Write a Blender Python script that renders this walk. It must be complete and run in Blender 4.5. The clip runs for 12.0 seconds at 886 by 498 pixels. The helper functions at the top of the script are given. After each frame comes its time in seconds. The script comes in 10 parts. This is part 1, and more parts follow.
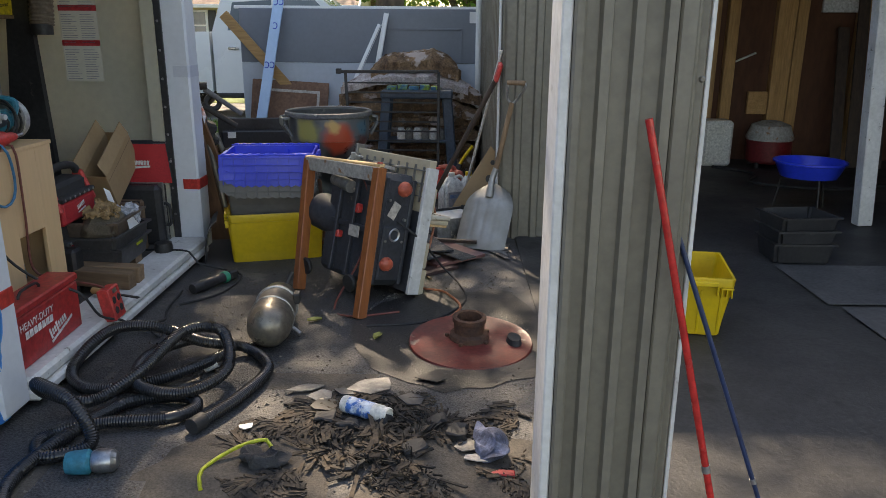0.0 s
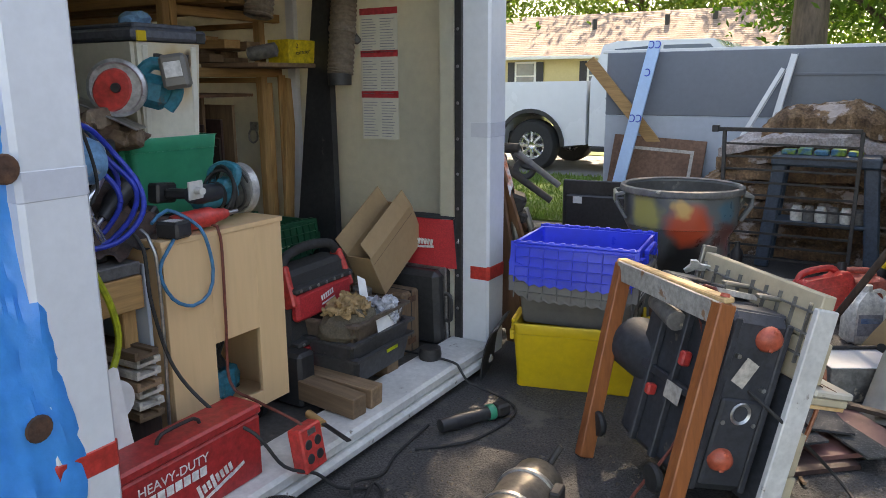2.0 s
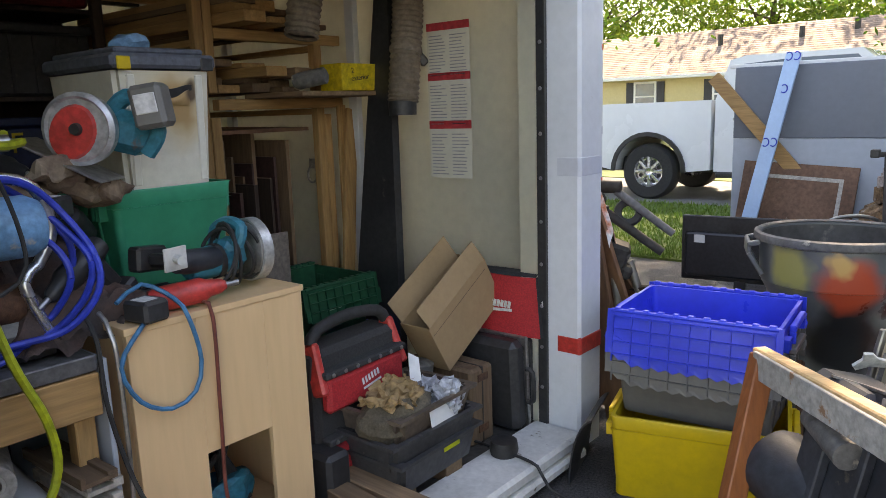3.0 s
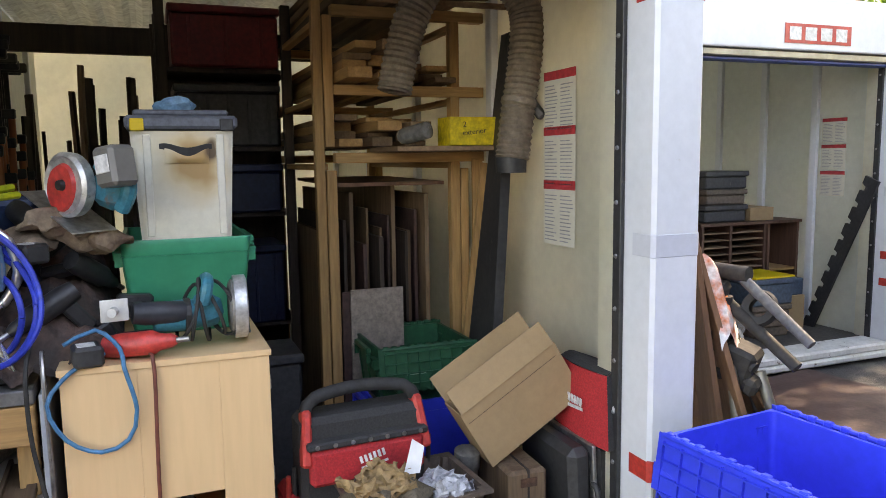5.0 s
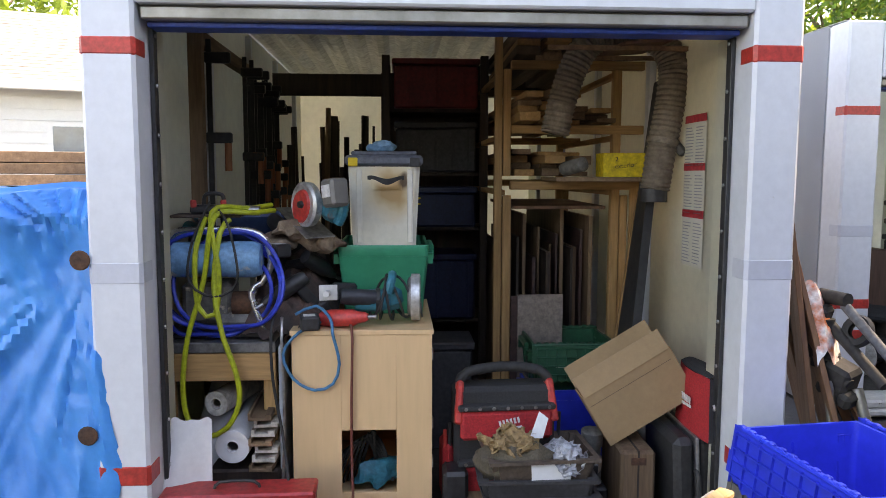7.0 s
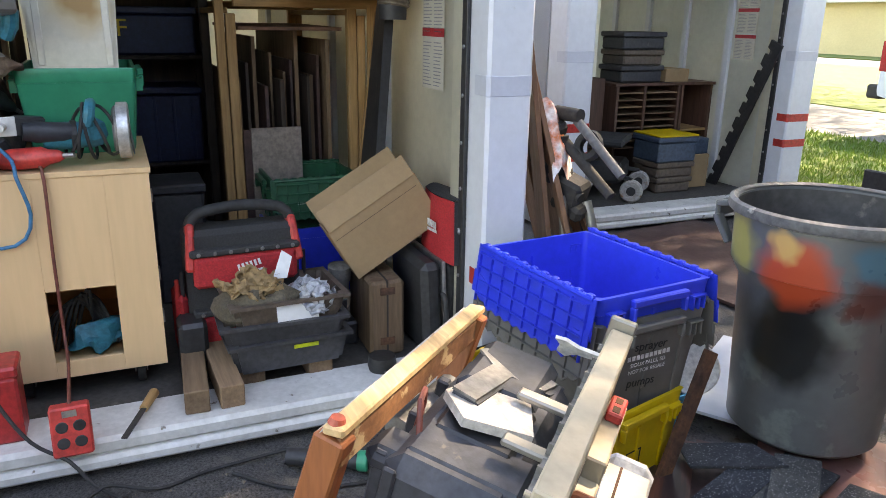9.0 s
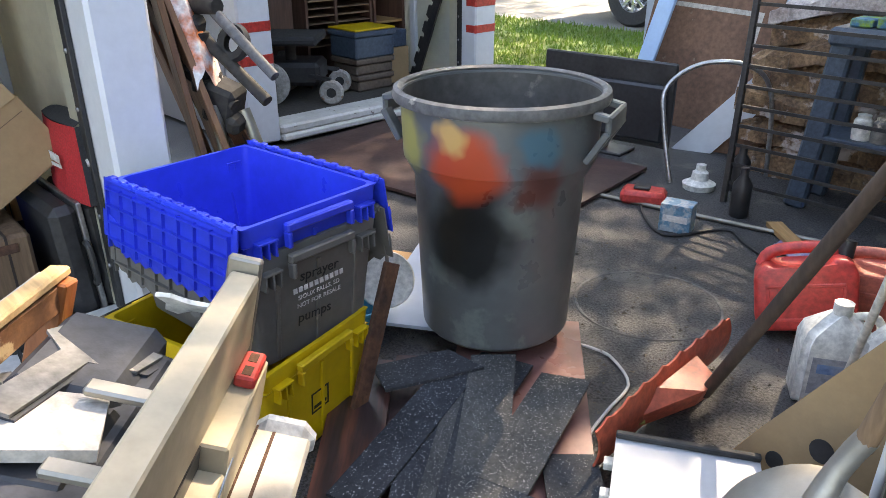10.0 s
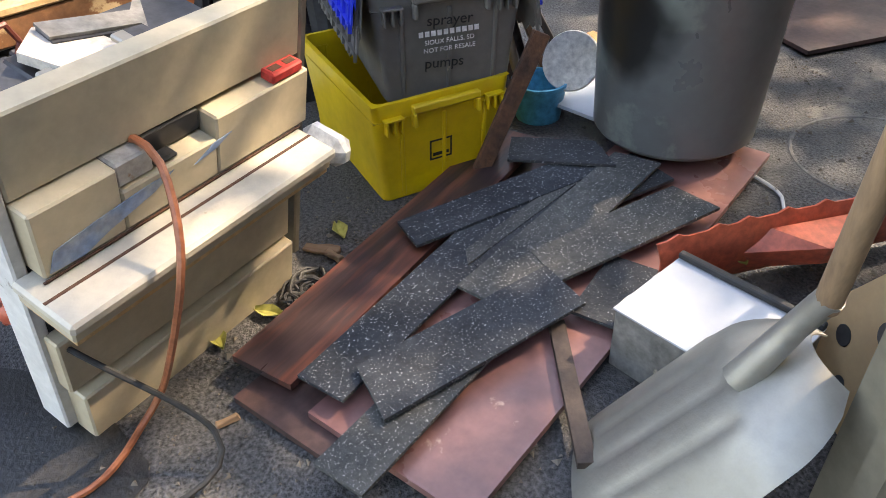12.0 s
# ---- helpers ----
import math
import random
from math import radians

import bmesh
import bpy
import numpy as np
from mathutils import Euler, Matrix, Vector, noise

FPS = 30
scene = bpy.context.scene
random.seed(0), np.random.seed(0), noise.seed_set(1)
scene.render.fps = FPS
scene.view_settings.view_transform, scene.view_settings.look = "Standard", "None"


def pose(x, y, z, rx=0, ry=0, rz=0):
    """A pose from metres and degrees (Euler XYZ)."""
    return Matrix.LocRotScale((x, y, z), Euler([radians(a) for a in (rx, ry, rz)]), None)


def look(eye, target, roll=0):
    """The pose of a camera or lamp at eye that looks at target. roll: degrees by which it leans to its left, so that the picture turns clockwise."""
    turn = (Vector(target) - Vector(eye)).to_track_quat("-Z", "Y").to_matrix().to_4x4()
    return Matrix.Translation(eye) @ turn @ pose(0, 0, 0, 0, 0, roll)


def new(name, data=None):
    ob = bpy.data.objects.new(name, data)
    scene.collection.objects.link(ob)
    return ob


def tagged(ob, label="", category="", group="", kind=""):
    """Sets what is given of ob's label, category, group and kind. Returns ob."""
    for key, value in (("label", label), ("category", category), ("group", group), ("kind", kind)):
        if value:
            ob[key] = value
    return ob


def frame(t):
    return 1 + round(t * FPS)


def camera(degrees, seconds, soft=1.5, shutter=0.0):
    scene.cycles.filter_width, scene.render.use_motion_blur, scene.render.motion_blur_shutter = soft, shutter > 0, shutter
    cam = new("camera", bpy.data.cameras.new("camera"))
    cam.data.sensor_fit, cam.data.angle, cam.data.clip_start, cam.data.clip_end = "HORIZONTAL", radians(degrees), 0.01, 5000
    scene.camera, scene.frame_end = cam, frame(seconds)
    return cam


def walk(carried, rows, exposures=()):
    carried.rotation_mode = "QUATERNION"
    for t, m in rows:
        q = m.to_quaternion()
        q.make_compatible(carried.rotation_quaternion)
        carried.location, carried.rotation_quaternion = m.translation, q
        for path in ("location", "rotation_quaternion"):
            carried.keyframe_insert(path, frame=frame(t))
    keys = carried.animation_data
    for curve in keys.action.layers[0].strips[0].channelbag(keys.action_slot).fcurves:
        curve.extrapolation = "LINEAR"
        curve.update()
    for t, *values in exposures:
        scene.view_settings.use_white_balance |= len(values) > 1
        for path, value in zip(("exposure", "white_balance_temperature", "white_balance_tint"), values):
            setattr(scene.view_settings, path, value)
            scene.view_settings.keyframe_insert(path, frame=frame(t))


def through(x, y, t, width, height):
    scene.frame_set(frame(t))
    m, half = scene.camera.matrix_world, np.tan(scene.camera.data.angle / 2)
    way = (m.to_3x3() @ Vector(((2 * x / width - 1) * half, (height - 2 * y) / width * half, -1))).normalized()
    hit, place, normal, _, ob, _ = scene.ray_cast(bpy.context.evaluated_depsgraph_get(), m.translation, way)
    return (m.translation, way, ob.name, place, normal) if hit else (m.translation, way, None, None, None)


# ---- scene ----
cam = camera(61.7, 12.0, soft=0.7)
EXPOSE = [(0, 1.7, 8500, 15), (0.5, 2.5, 8600, 17), (1.5, 2.1, 8600, 15), (2.5, 2.5, 8900, 19), (3, 2.5, 9000, 19), (5, 3.25, 9600, 20), (5.5, 3.25, 9600, 21), (6.5, 2.75, 9000, 22), (8.5, 2.95, 9000, 18), (9.5, 3.0, 8700, 17), (11, 3.05, 8100, 13), (12, 3.15, 8600, 16)]
PATH = [
    (0, (0.076, 0.116, 1.411), (0.05, 2.036, 0.852), 0.4),
    (0.5, (0.182, 0.529, 1.421), (-0.103, 2.445, 0.924), -0.1),
    (1, (0.244, 0.88, 1.423), (-0.331, 2.745, 0.984), 0.6),
    (1.5, (0.187, 1.225, 1.411), (-0.636, 2.999, 0.994), 0.7),
    (2, (0.067, 1.609, 1.396), (-0.931, 3.286, 0.958), -0.3),
    (2.5, (-0.071, 1.99, 1.396), (-1.212, 3.577, 0.977), -1.1),
    (3, (-0.169, 2.298, 1.404), (-1.431, 3.805, 1.034), -1.9),
    (3.2, (-0.199, 2.417, 1.41), (-1.508, 3.89, 1.064), -2.4),
    (4.8, (0.175, 3.302, 1.432), (-1.603, 4.181, 1.175), -1.1),
    (5, (0.255, 3.38, 1.443), (-1.592, 4.107, 1.202), -0.8),
    (5.5, (0.466, 3.509, 1.465), (-1.488, 3.884, 1.264), -0.1),
    (6, (0.654, 3.474, 1.499), (-1.321, 3.729, 1.312), -0.0),
    (6.5, (0.863, 3.481, 1.527), (-1.122, 3.641, 1.342), 0.1),
    (6.7, (0.941, 3.511, 1.518), (-1.046, 3.645, 1.339), 0.2),
    (8.3, (0.994, 3.586, 1.426), (-0.939, 3.831, 0.974), -0.0),
    (8.5, (0.915, 3.595, 1.395), (-0.991, 3.941, 0.898), 0.3),
    (9, (0.741, 3.609, 1.392), (-1.011, 4.371, 0.799), 1.0),
    (9.2, (0.707, 3.65, 1.381), (-0.959, 4.56, 0.752), 1.4),
    (9.5, (0.675, 3.763, 1.347), (-0.848, 4.867, 0.668), 0.7),
    (10, (0.6, 4.013, 1.309), (-0.714, 5.279, 0.491), -0.1),
    (10.1, (0.628, 4.054, 1.324), (-0.65, 5.31, 0.437), -0.2),
    (10.5, (0.543, 4.186, 1.194), (-0.64, 5.409, 0.145), 2.0),
    (11, (0.549, 4.358, 1.166), (-0.834, 5.221, 0.007), 0.6),
    (11.5, (0.721, 4.498, 1.186), (-0.793, 5.011, -0.017), -1.0),
    (12, (0.999, 4.566, 1.192), (-0.558, 4.864, -0.028), -2.4),
]
walk(cam, [(t, look(eye, target, roll)) for t, eye, target, roll in PATH], EXPOSE)

# ---- sky and sun ----
SUN_AZ, SUN_EL = 103.0, 44.0
world = bpy.data.worlds.new("sky_world")
scene.world = world
world.use_nodes = True
wn = world.node_tree
sky = wn.nodes.new("ShaderNodeTexSky")
sky.sky_type = "NISHITA"
sky.sun_disc = False
sky.sun_elevation = radians(SUN_EL)
sky.sun_rotation = radians(90 - SUN_AZ)
wn.links.new(sky.outputs[0], wn.nodes["Background"].inputs[0])
wn.nodes["Background"].inputs[1].default_value = 0.15
sun_to = Vector((math.cos(radians(SUN_AZ)) * math.cos(radians(SUN_EL)), math.sin(radians(SUN_AZ)) * math.cos(radians(SUN_EL)), math.sin(radians(SUN_EL))))
sun_data = bpy.data.lights.new("sun", "SUN")
sun_data.energy, sun_data.angle, sun_data.color = 3.8, radians(0.7), (1.0, 0.93, 0.82)
sun = new("sun", sun_data)
sun.matrix_world = look(sun_to * 60, (0, 0, 0))

# ---- materials ----


def rgb(c):
    return (c, c, c, 1) if isinstance(c, (int, float)) else (*c, 1)


def mat(name, a, b=None, rough=0.6, metal=0.0, big=3.0, fine=45.0, bump=0.18, grit=0.34, stretch=(1, 1, 1), spot=None, spot_scale=9.0, spot_at=0.62, rand=0.0, through=0.0, spec=0.5, soft=0.15, coat=0.0):
    """Procedural surface: two colours mixed by broad noise, grain, optional spots of dirt or wear, relief."""
    m = bpy.data.materials.new(name)
    m.use_nodes = True
    nt = m.node_tree
    n, l = nt.nodes, nt.links
    bsdf = n["Principled BSDF"]
    tc = n.new("ShaderNodeTexCoord")
    mp = n.new("ShaderNodeMapping")
    mp.inputs["Scale"].default_value = stretch
    l.new(tc.outputs["Object"], mp.inputs[0])
    info = n.new("ShaderNodeObjectInfo")
    shift = n.new("ShaderNodeVectorMath")
    shift.operation = "MULTIPLY_ADD"
    l.new(info.outputs["Random"], shift.inputs[0])
    shift.inputs[1].default_value = (7, 5, 3)
    l.new(mp.outputs[0], shift.inputs[2])

    def noise_at(scale, detail=5.0):
        t = n.new("ShaderNodeTexNoise")
        t.inputs["Scale"].default_value = scale
        t.inputs["Detail"].default_value = detail
        t.inputs["Roughness"].default_value = 0.6
        l.new(shift.outputs[0], t.inputs["Vector"])
        return t

    def ramp(src, lo, hi):
        r = n.new("ShaderNodeMapRange")
        r.inputs[1].default_value, r.inputs[2].default_value = lo, hi
        l.new(src, r.inputs[0])
        return r

    def mix(fac, c1, c2, kind="MIX"):
        x = n.new("ShaderNodeMix")
        x.data_type, x.blend_type = "RGBA", kind
        for sock, v in ((x.inputs[0], fac), (x.inputs[6], c1), (x.inputs[7], c2)):
            if isinstance(v, bpy.types.NodeSocket):
                l.new(v, sock)
            else:
                sock.default_value = v
        return x.outputs[2]

    broad, grain = noise_at(big), noise_at(fine, 3.0)
    b = b if b is not None else tuple(x * 0.8 for x in rgb(a)[:3])
    col = mix(ramp(broad.outputs[0], 0.5 - soft, 0.5 + soft).outputs[0], rgb(a), rgb(b))
    g = ramp(grain.outputs[0], 0.3, 0.7)
    g.inputs[3].default_value, g.inputs[4].default_value = 1 - grit, 1 + grit * 0.6
    col = mix(1.0, col, g.outputs[0], "MULTIPLY")
    if spot is not None:
        sp = noise_at(spot_scale, 7.0)
        col = mix(ramp(sp.outputs[0], spot_at, spot_at + 0.05).outputs[0], col, rgb(spot))
    if rand:
        hsv = n.new("ShaderNodeHueSaturation")
        rr = ramp(info.outputs["Random"], 0, 1)
        rr.inputs[3].default_value, rr.inputs[4].default_value = 1 - rand, 1 + rand
        l.new(rr.outputs[0], hsv.inputs["Value"])
        l.new(col, hsv.inputs["Color"])
        col = hsv.outputs[0]
    l.new(col, bsdf.inputs["Base Color"])
    r = ramp(broad.outputs[0], 0.3, 0.7)
    r.inputs[3].default_value, r.inputs[4].default_value = max(rough - 0.1, 0.03), min(rough + 0.1, 1)
    l.new(r.outputs[0], bsdf.inputs["Roughness"])
    bsdf.inputs["Metallic"].default_value = metal
    bsdf.inputs["Specular IOR Level"].default_value = spec
    bsdf.inputs["Coat Weight"].default_value = coat
    if bump:
        bp = n.new("ShaderNodeBump")
        bp.inputs["Strength"].default_value = bump
        bp.inputs["Distance"].default_value = 0.01
        l.new(grain.outputs[0], bp.inputs["Height"])
        l.new(bp.outputs[0], bsdf.inputs["Normal"])
    if through:
        tr = n.new("ShaderNodeBsdfTranslucent")
        l.new(col, tr.inputs[0])
        ms = n.new("ShaderNodeMixShader")
        ms.inputs[0].default_value = through
        l.new(bsdf.outputs[0], ms.inputs[1])
        l.new(tr.outputs[0], ms.inputs[2])
        l.new(ms.outputs[0], n["Material Output"].inputs[0])
    return m


def wood(name, a, b, axis="x", rough=0.65, rand=0.12, spot=None, spot_at=0.66):
    st = {"x": (1.2, 14, 14), "y": (14, 1.2, 14), "z": (14, 14, 1.2)}[axis]
    return mat(name, a, b, rough=rough, big=1.6, fine=6.0, bump=0.12, grit=0.22, stretch=st, rand=rand, soft=0.22, spot=spot, spot_scale=1.2, spot_at=spot_at)


M = {}
M["asphalt"] = mat("asphalt", (0.082, 0.080, 0.079), (0.042, 0.041, 0.041), rough=0.62, big=1.1, fine=110, bump=0.8, grit=0.95, spot=(0.105, 0.096, 0.084), spot_scale=3.4, spot_at=0.57)
# Concrete held near black: the garage's deep shade is in its colour.
M["slab"] = mat("shaded_garage_slab", (0.050, 0.049, 0.048), (0.024, 0.024, 0.024), rough=0.55, big=1.4, fine=60, bump=0.25, grit=0.45, spot=(0.014, 0.014, 0.014), spot_scale=3.4, spot_at=0.62)
M["dust"] = mat("dry_dirt", (0.115, 0.098, 0.077), (0.055, 0.049, 0.042), rough=0.95, big=5, fine=120, bump=0.4, grit=0.4)
M["white_shell"] = mat("white_container_panel", (0.65, 0.67, 0.70), (0.58, 0.60, 0.63), rough=0.42, big=1.3, fine=25, bump=0.03, grit=0.05, spot=(0.45, 0.43, 0.38), spot_scale=14, spot_at=0.74)
M["cream"] = mat("translucent_cream_wall", (0.76, 0.73, 0.60), (0.68, 0.655, 0.545), rough=0.45, big=1.0, fine=20, bump=0.03, grit=0.06, through=0.54)
M["roof_sheet"] = mat("translucent_roof_sheet", (0.60, 0.61, 0.56), (0.50, 0.51, 0.46), rough=0.5, big=1.0, fine=20, bump=0.03, through=0.17)
M["old_white"] = mat("scuffed_white_paint", (0.66, 0.65, 0.62), (0.52, 0.51, 0.48), rough=0.55, big=4, fine=40, bump=0.1, grit=0.12, spot=(0.16, 0.13, 0.10), spot_scale=16, spot_at=0.645)
M["red_band"] = mat("red_tape", (0.55, 0.045, 0.035), (0.46, 0.04, 0.03), rough=0.4, bump=0.02)
M["gray_band"] = mat("gray_tape", (0.52, 0.54, 0.59), (0.49, 0.51, 0.56), rough=0.45, bump=0.02, grit=0.05)
M["black"] = mat("black_plastic", (0.022, 0.022, 0.024), (0.035, 0.035, 0.036), rough=0.45, big=5, bump=0.05, spot=(0.09, 0.085, 0.08), spot_scale=9, spot_at=0.68)
M["rubber"] = mat("black_rubber", (0.018, 0.018, 0.018), (0.03, 0.03, 0.03), rough=0.7, bump=0.1)
M["steel"] = mat("bare_steel", (0.5, 0.5, 0.5), (0.34, 0.33, 0.32), rough=0.38, metal=0.9, big=6, bump=0.06, spot=(0.18, 0.12, 0.08), spot_scale=12, spot_at=0.7)
M["alu"] = mat("worn_aluminium", (0.36, 0.34, 0.30), (0.27, 0.255, 0.215), rough=0.52, metal=0.9, big=5, fine=30, bump=0.06, grit=0.1, spot=(0.22, 0.18, 0.13), spot_scale=13, spot_at=0.72)
M["dark_steel"] = mat("dark_painted_steel", (0.028, 0.029, 0.032), (0.05, 0.045, 0.04), rough=0.5, metal=0.3, big=5, bump=0.08, spot=(0.13, 0.06, 0.03), spot_scale=10, spot_at=0.7)
M["rust"] = mat("rusty_iron", (0.16, 0.07, 0.035), (0.07, 0.04, 0.03), rough=0.85, metal=0.2, big=9, fine=60, bump=0.3)
M["siding"] = mat("taupe_metal_siding", (0.175, 0.156, 0.118), (0.135, 0.119, 0.09), rough=0.5, big=1.5, fine=30, bump=0.06, grit=0.16, spot=(0.58, 0.58, 0.54), spot_scale=11, spot_at=0.745)
M["blue_tote"] = mat("blue_plastic", (0.010, 0.052, 0.64), (0.009, 0.04, 0.54), rough=0.36, big=4, fine=30, bump=0.03, grit=0.08, spot=(0.03, 0.10, 0.60), spot_scale=8, spot_at=0.70)
M["yellow_tote"] = mat("yellow_plastic", (0.66, 0.44, 0.012), (0.56, 0.37, 0.012), rough=0.42, big=4, fine=30, bump=0.03, grit=0.08, spot=(0.12, 0.085, 0.03), spot_scale=9, spot_at=0.68)
M["gray_tote"] = mat("gray_plastic", (0.155, 0.145, 0.13), (0.12, 0.115, 0.105), rough=0.45, big=4, fine=30, bump=0.03, grit=0.1, spot=(0.27, 0.24, 0.19), spot_scale=8, spot_at=0.68)
M["green_tote"] = mat("green_plastic", (0.008, 0.30, 0.165), (0.007, 0.25, 0.135), rough=0.38, big=4, fine=30, bump=0.03, grit=0.08)
M["dkgreen_tote"] = mat("dark_green_plastic", (0.008, 0.095, 0.045), (0.007, 0.075, 0.035), rough=0.42, big=4, fine=30, bump=0.03)
M["tarp"] = mat("blue_tarp", (0.018, 0.30, 0.74), (0.012, 0.22, 0.64), rough=0.36, big=1.5, fine=45, bump=0.14, grit=0.06, through=0.12)
M["ply"] = mat("birch_plywood", (0.74, 0.49, 0.27), (0.67, 0.43, 0.23), rough=0.5, big=1.0, fine=5.0, bump=0.03, grit=0.05, stretch=(8, 8, 0.8), soft=0.3, rand=0.03)
M["pine_x"] = wood("pine_board_x", (0.50, 0.29, 0.12), (0.36, 0.195, 0.075), "x")
M["pine_y"] = wood("pine_board_y", (0.50, 0.29, 0.12), (0.36, 0.195, 0.075), "y")
M["pine_z"] = wood("pine_board_z", (0.50, 0.29, 0.12), (0.36, 0.195, 0.075), "z")
M["old_x"] = wood("weathered_board_x", (0.24, 0.15, 0.085), (0.14, 0.085, 0.05), "x", rough=0.8, rand=0.35)
M["old_z"] = wood("weathered_board_z", (0.24, 0.15, 0.085), (0.14, 0.085, 0.05), "z", rough=0.8, rand=0.35)
M["dark_z"] = wood("dark_board_z", (0.065, 0.042, 0.03), (0.035, 0.024, 0.02), "z", rough=0.7, rand=0.3)
M["brown_ply"] = mat("stained_brown_plywood", (0.21, 0.105, 0.06), (0.14, 0.07, 0.042), rough=0.7, big=3, fine=30, bump=0.08, spot=(0.30, 0.23, 0.16), spot_scale=6, spot_at=0.7)
M["maroon_ply"] = mat("maroon_plywood", (0.085, 0.042, 0.035), (0.055, 0.03, 0.028), rough=0.55, big=4, fine=40, bump=0.1, spot=(0.30, 0.26, 0.23), spot_scale=7, spot_at=0.69)
M["card"] = mat("cardboard", (0.36, 0.235, 0.125), (0.31, 0.20, 0.105), rough=0.85, big=2.5, fine=40, bump=0.04, grit=0.08)
M["red_paint"] = mat("red_enamel", (0.42, 0.03, 0.03), (0.33, 0.028, 0.028), rough=0.4, big=5, bump=0.05, spot=(0.14, 0.09, 0.08), spot_scale=10, spot_at=0.7)
M["red_cloth"] = mat("red_nylon", (0.50, 0.025, 0.03), (0.40, 0.02, 0.025), rough=0.75, fine=150, bump=0.2)
M["black_cloth"] = mat("black_nylon", (0.025, 0.025, 0.027), (0.04, 0.04, 0.04), rough=0.85, fine=150, bump=0.25)
M["paper"] = mat("white_paper", (0.74, 0.74, 0.73), (0.66, 0.66, 0.65), rough=0.8, bump=0.03, grit=0.05)
M["ink"] = mat("gray_print", (0.34, 0.34, 0.36), rough=0.8, bump=0)
M["red_ink"] = mat("red_print", (0.50, 0.04, 0.05), rough=0.7, bump=0)
M["white_ink"] = mat("white_print", (0.72, 0.70, 0.68), rough=0.6, bump=0)
M["black_ink"] = mat("black_marker", (0.02, 0.02, 0.02), rough=0.6, bump=0)
M["beige"] = mat("beige_enamel", (0.50, 0.43, 0.30), (0.43, 0.36, 0.25), rough=0.5, big=3, fine=30, bump=0.05, grit=0.1, spot=(0.30, 0.20, 0.11), spot_scale=8, spot_at=0.72)
M["teal"] = mat("teal_plastic", (0.012, 0.20, 0.27), (0.012, 0.15, 0.21), rough=0.5, big=7, bump=0.06, spot=(0.11, 0.11, 0.11), spot_scale=12, spot_at=0.64)
M["red_plastic"] = mat("red_plastic", (0.62, 0.055, 0.045), (0.52, 0.045, 0.038), rough=0.45, big=5, bump=0.04)
M["orange_plastic"] = mat("faded_red_orange_plastic", (0.52, 0.105, 0.055), (0.42, 0.08, 0.045), rough=0.45, big=5, bump=0.04)
M["white_plastic"] = mat("white_plastic", (0.72, 0.71, 0.66), (0.62, 0.60, 0.54), rough=0.45, big=4, bump=0.03)
M["lime"] = mat("lime_hose", (0.42, 0.46, 0.02), (0.33, 0.37, 0.02), rough=0.5, big=12, bump=0.05)
M["blue_hose"] = mat("blue_hose", (0.012, 0.05, 0.50), (0.012, 0.04, 0.38), rough=0.42, bump=0.04)
M["cable_blue"] = mat("blue_cable", (0.03, 0.20, 0.38), rough=0.5, bump=0.04)
M["cable_red"] = mat("brown_red_cable", (0.20, 0.05, 0.035), rough=0.55, bump=0.04)
M["cable_orange"] = mat("orange_cable", (0.40, 0.13, 0.06), rough=0.5, bump=0.04)
M["wall_gray"] = mat("slate_gray_paint", (0.165, 0.188, 0.222), (0.148, 0.168, 0.20), rough=0.5, big=1.2, fine=20, bump=0.03, grit=0.05)
M["pale_gray"] = mat("pale_gray_paint", (0.44, 0.49, 0.55), (0.39, 0.44, 0.50), rough=0.5, big=1.2, fine=20, bump=0.03, grit=0.05)
M["grass"] = mat("lawn_soil", (0.085, 0.16, 0.022), (0.12, 0.15, 0.03), rough=0.9, big=1.5, fine=60, bump=0.5, grit=0.4)
M["blade"] = mat("grass_blades", (0.10, 0.21, 0.025), (0.16, 0.22, 0.04), rough=0.7, big=3, fine=9, bump=0, through=0.3)
M["concrete"] = mat("pale_concrete", (0.22, 0.215, 0.205), (0.17, 0.165, 0.16), rough=0.85, big=1.0, fine=60, bump=0.15)
M["road"] = mat("gray_road", (0.15, 0.15, 0.15), (0.11, 0.11, 0.11), rough=0.85, big=0.5, fine=90, bump=0.2)
M["leaf"] = mat("leaves", (0.045, 0.115, 0.012), (0.085, 0.17, 0.02), rough=0.6, big=1.2, fine=7, bump=0, through=0.4)
M["leaf_light"] = mat("sunlit_leaves", (0.11, 0.20, 0.02), (0.18, 0.25, 0.035), rough=0.6, big=1.2, fine=7, bump=0, through=0.45)
M["bark"] = mat("gray_bark", (0.105, 0.08, 0.06), (0.06, 0.046, 0.036), rough=0.95, big=5, fine=22, stretch=(1, 1, 0.25), bump=0.6)
M["fibre"] = mat("dirty_fibre_insulation", (0.32, 0.19, 0.10), (0.11, 0.065, 0.04), rough=0.95, big=9, fine=55, bump=0.9, grit=0.5, spot=(0.46, 0.38, 0.34), spot_scale=5, spot_at=0.56)
M["fibre_pale"] = mat("pale_fibre_insulation", (0.56, 0.50, 0.48), (0.36, 0.29, 0.26), rough=0.95, big=8, fine=55, bump=0.9, grit=0.4)

# ---- mesh helpers ----


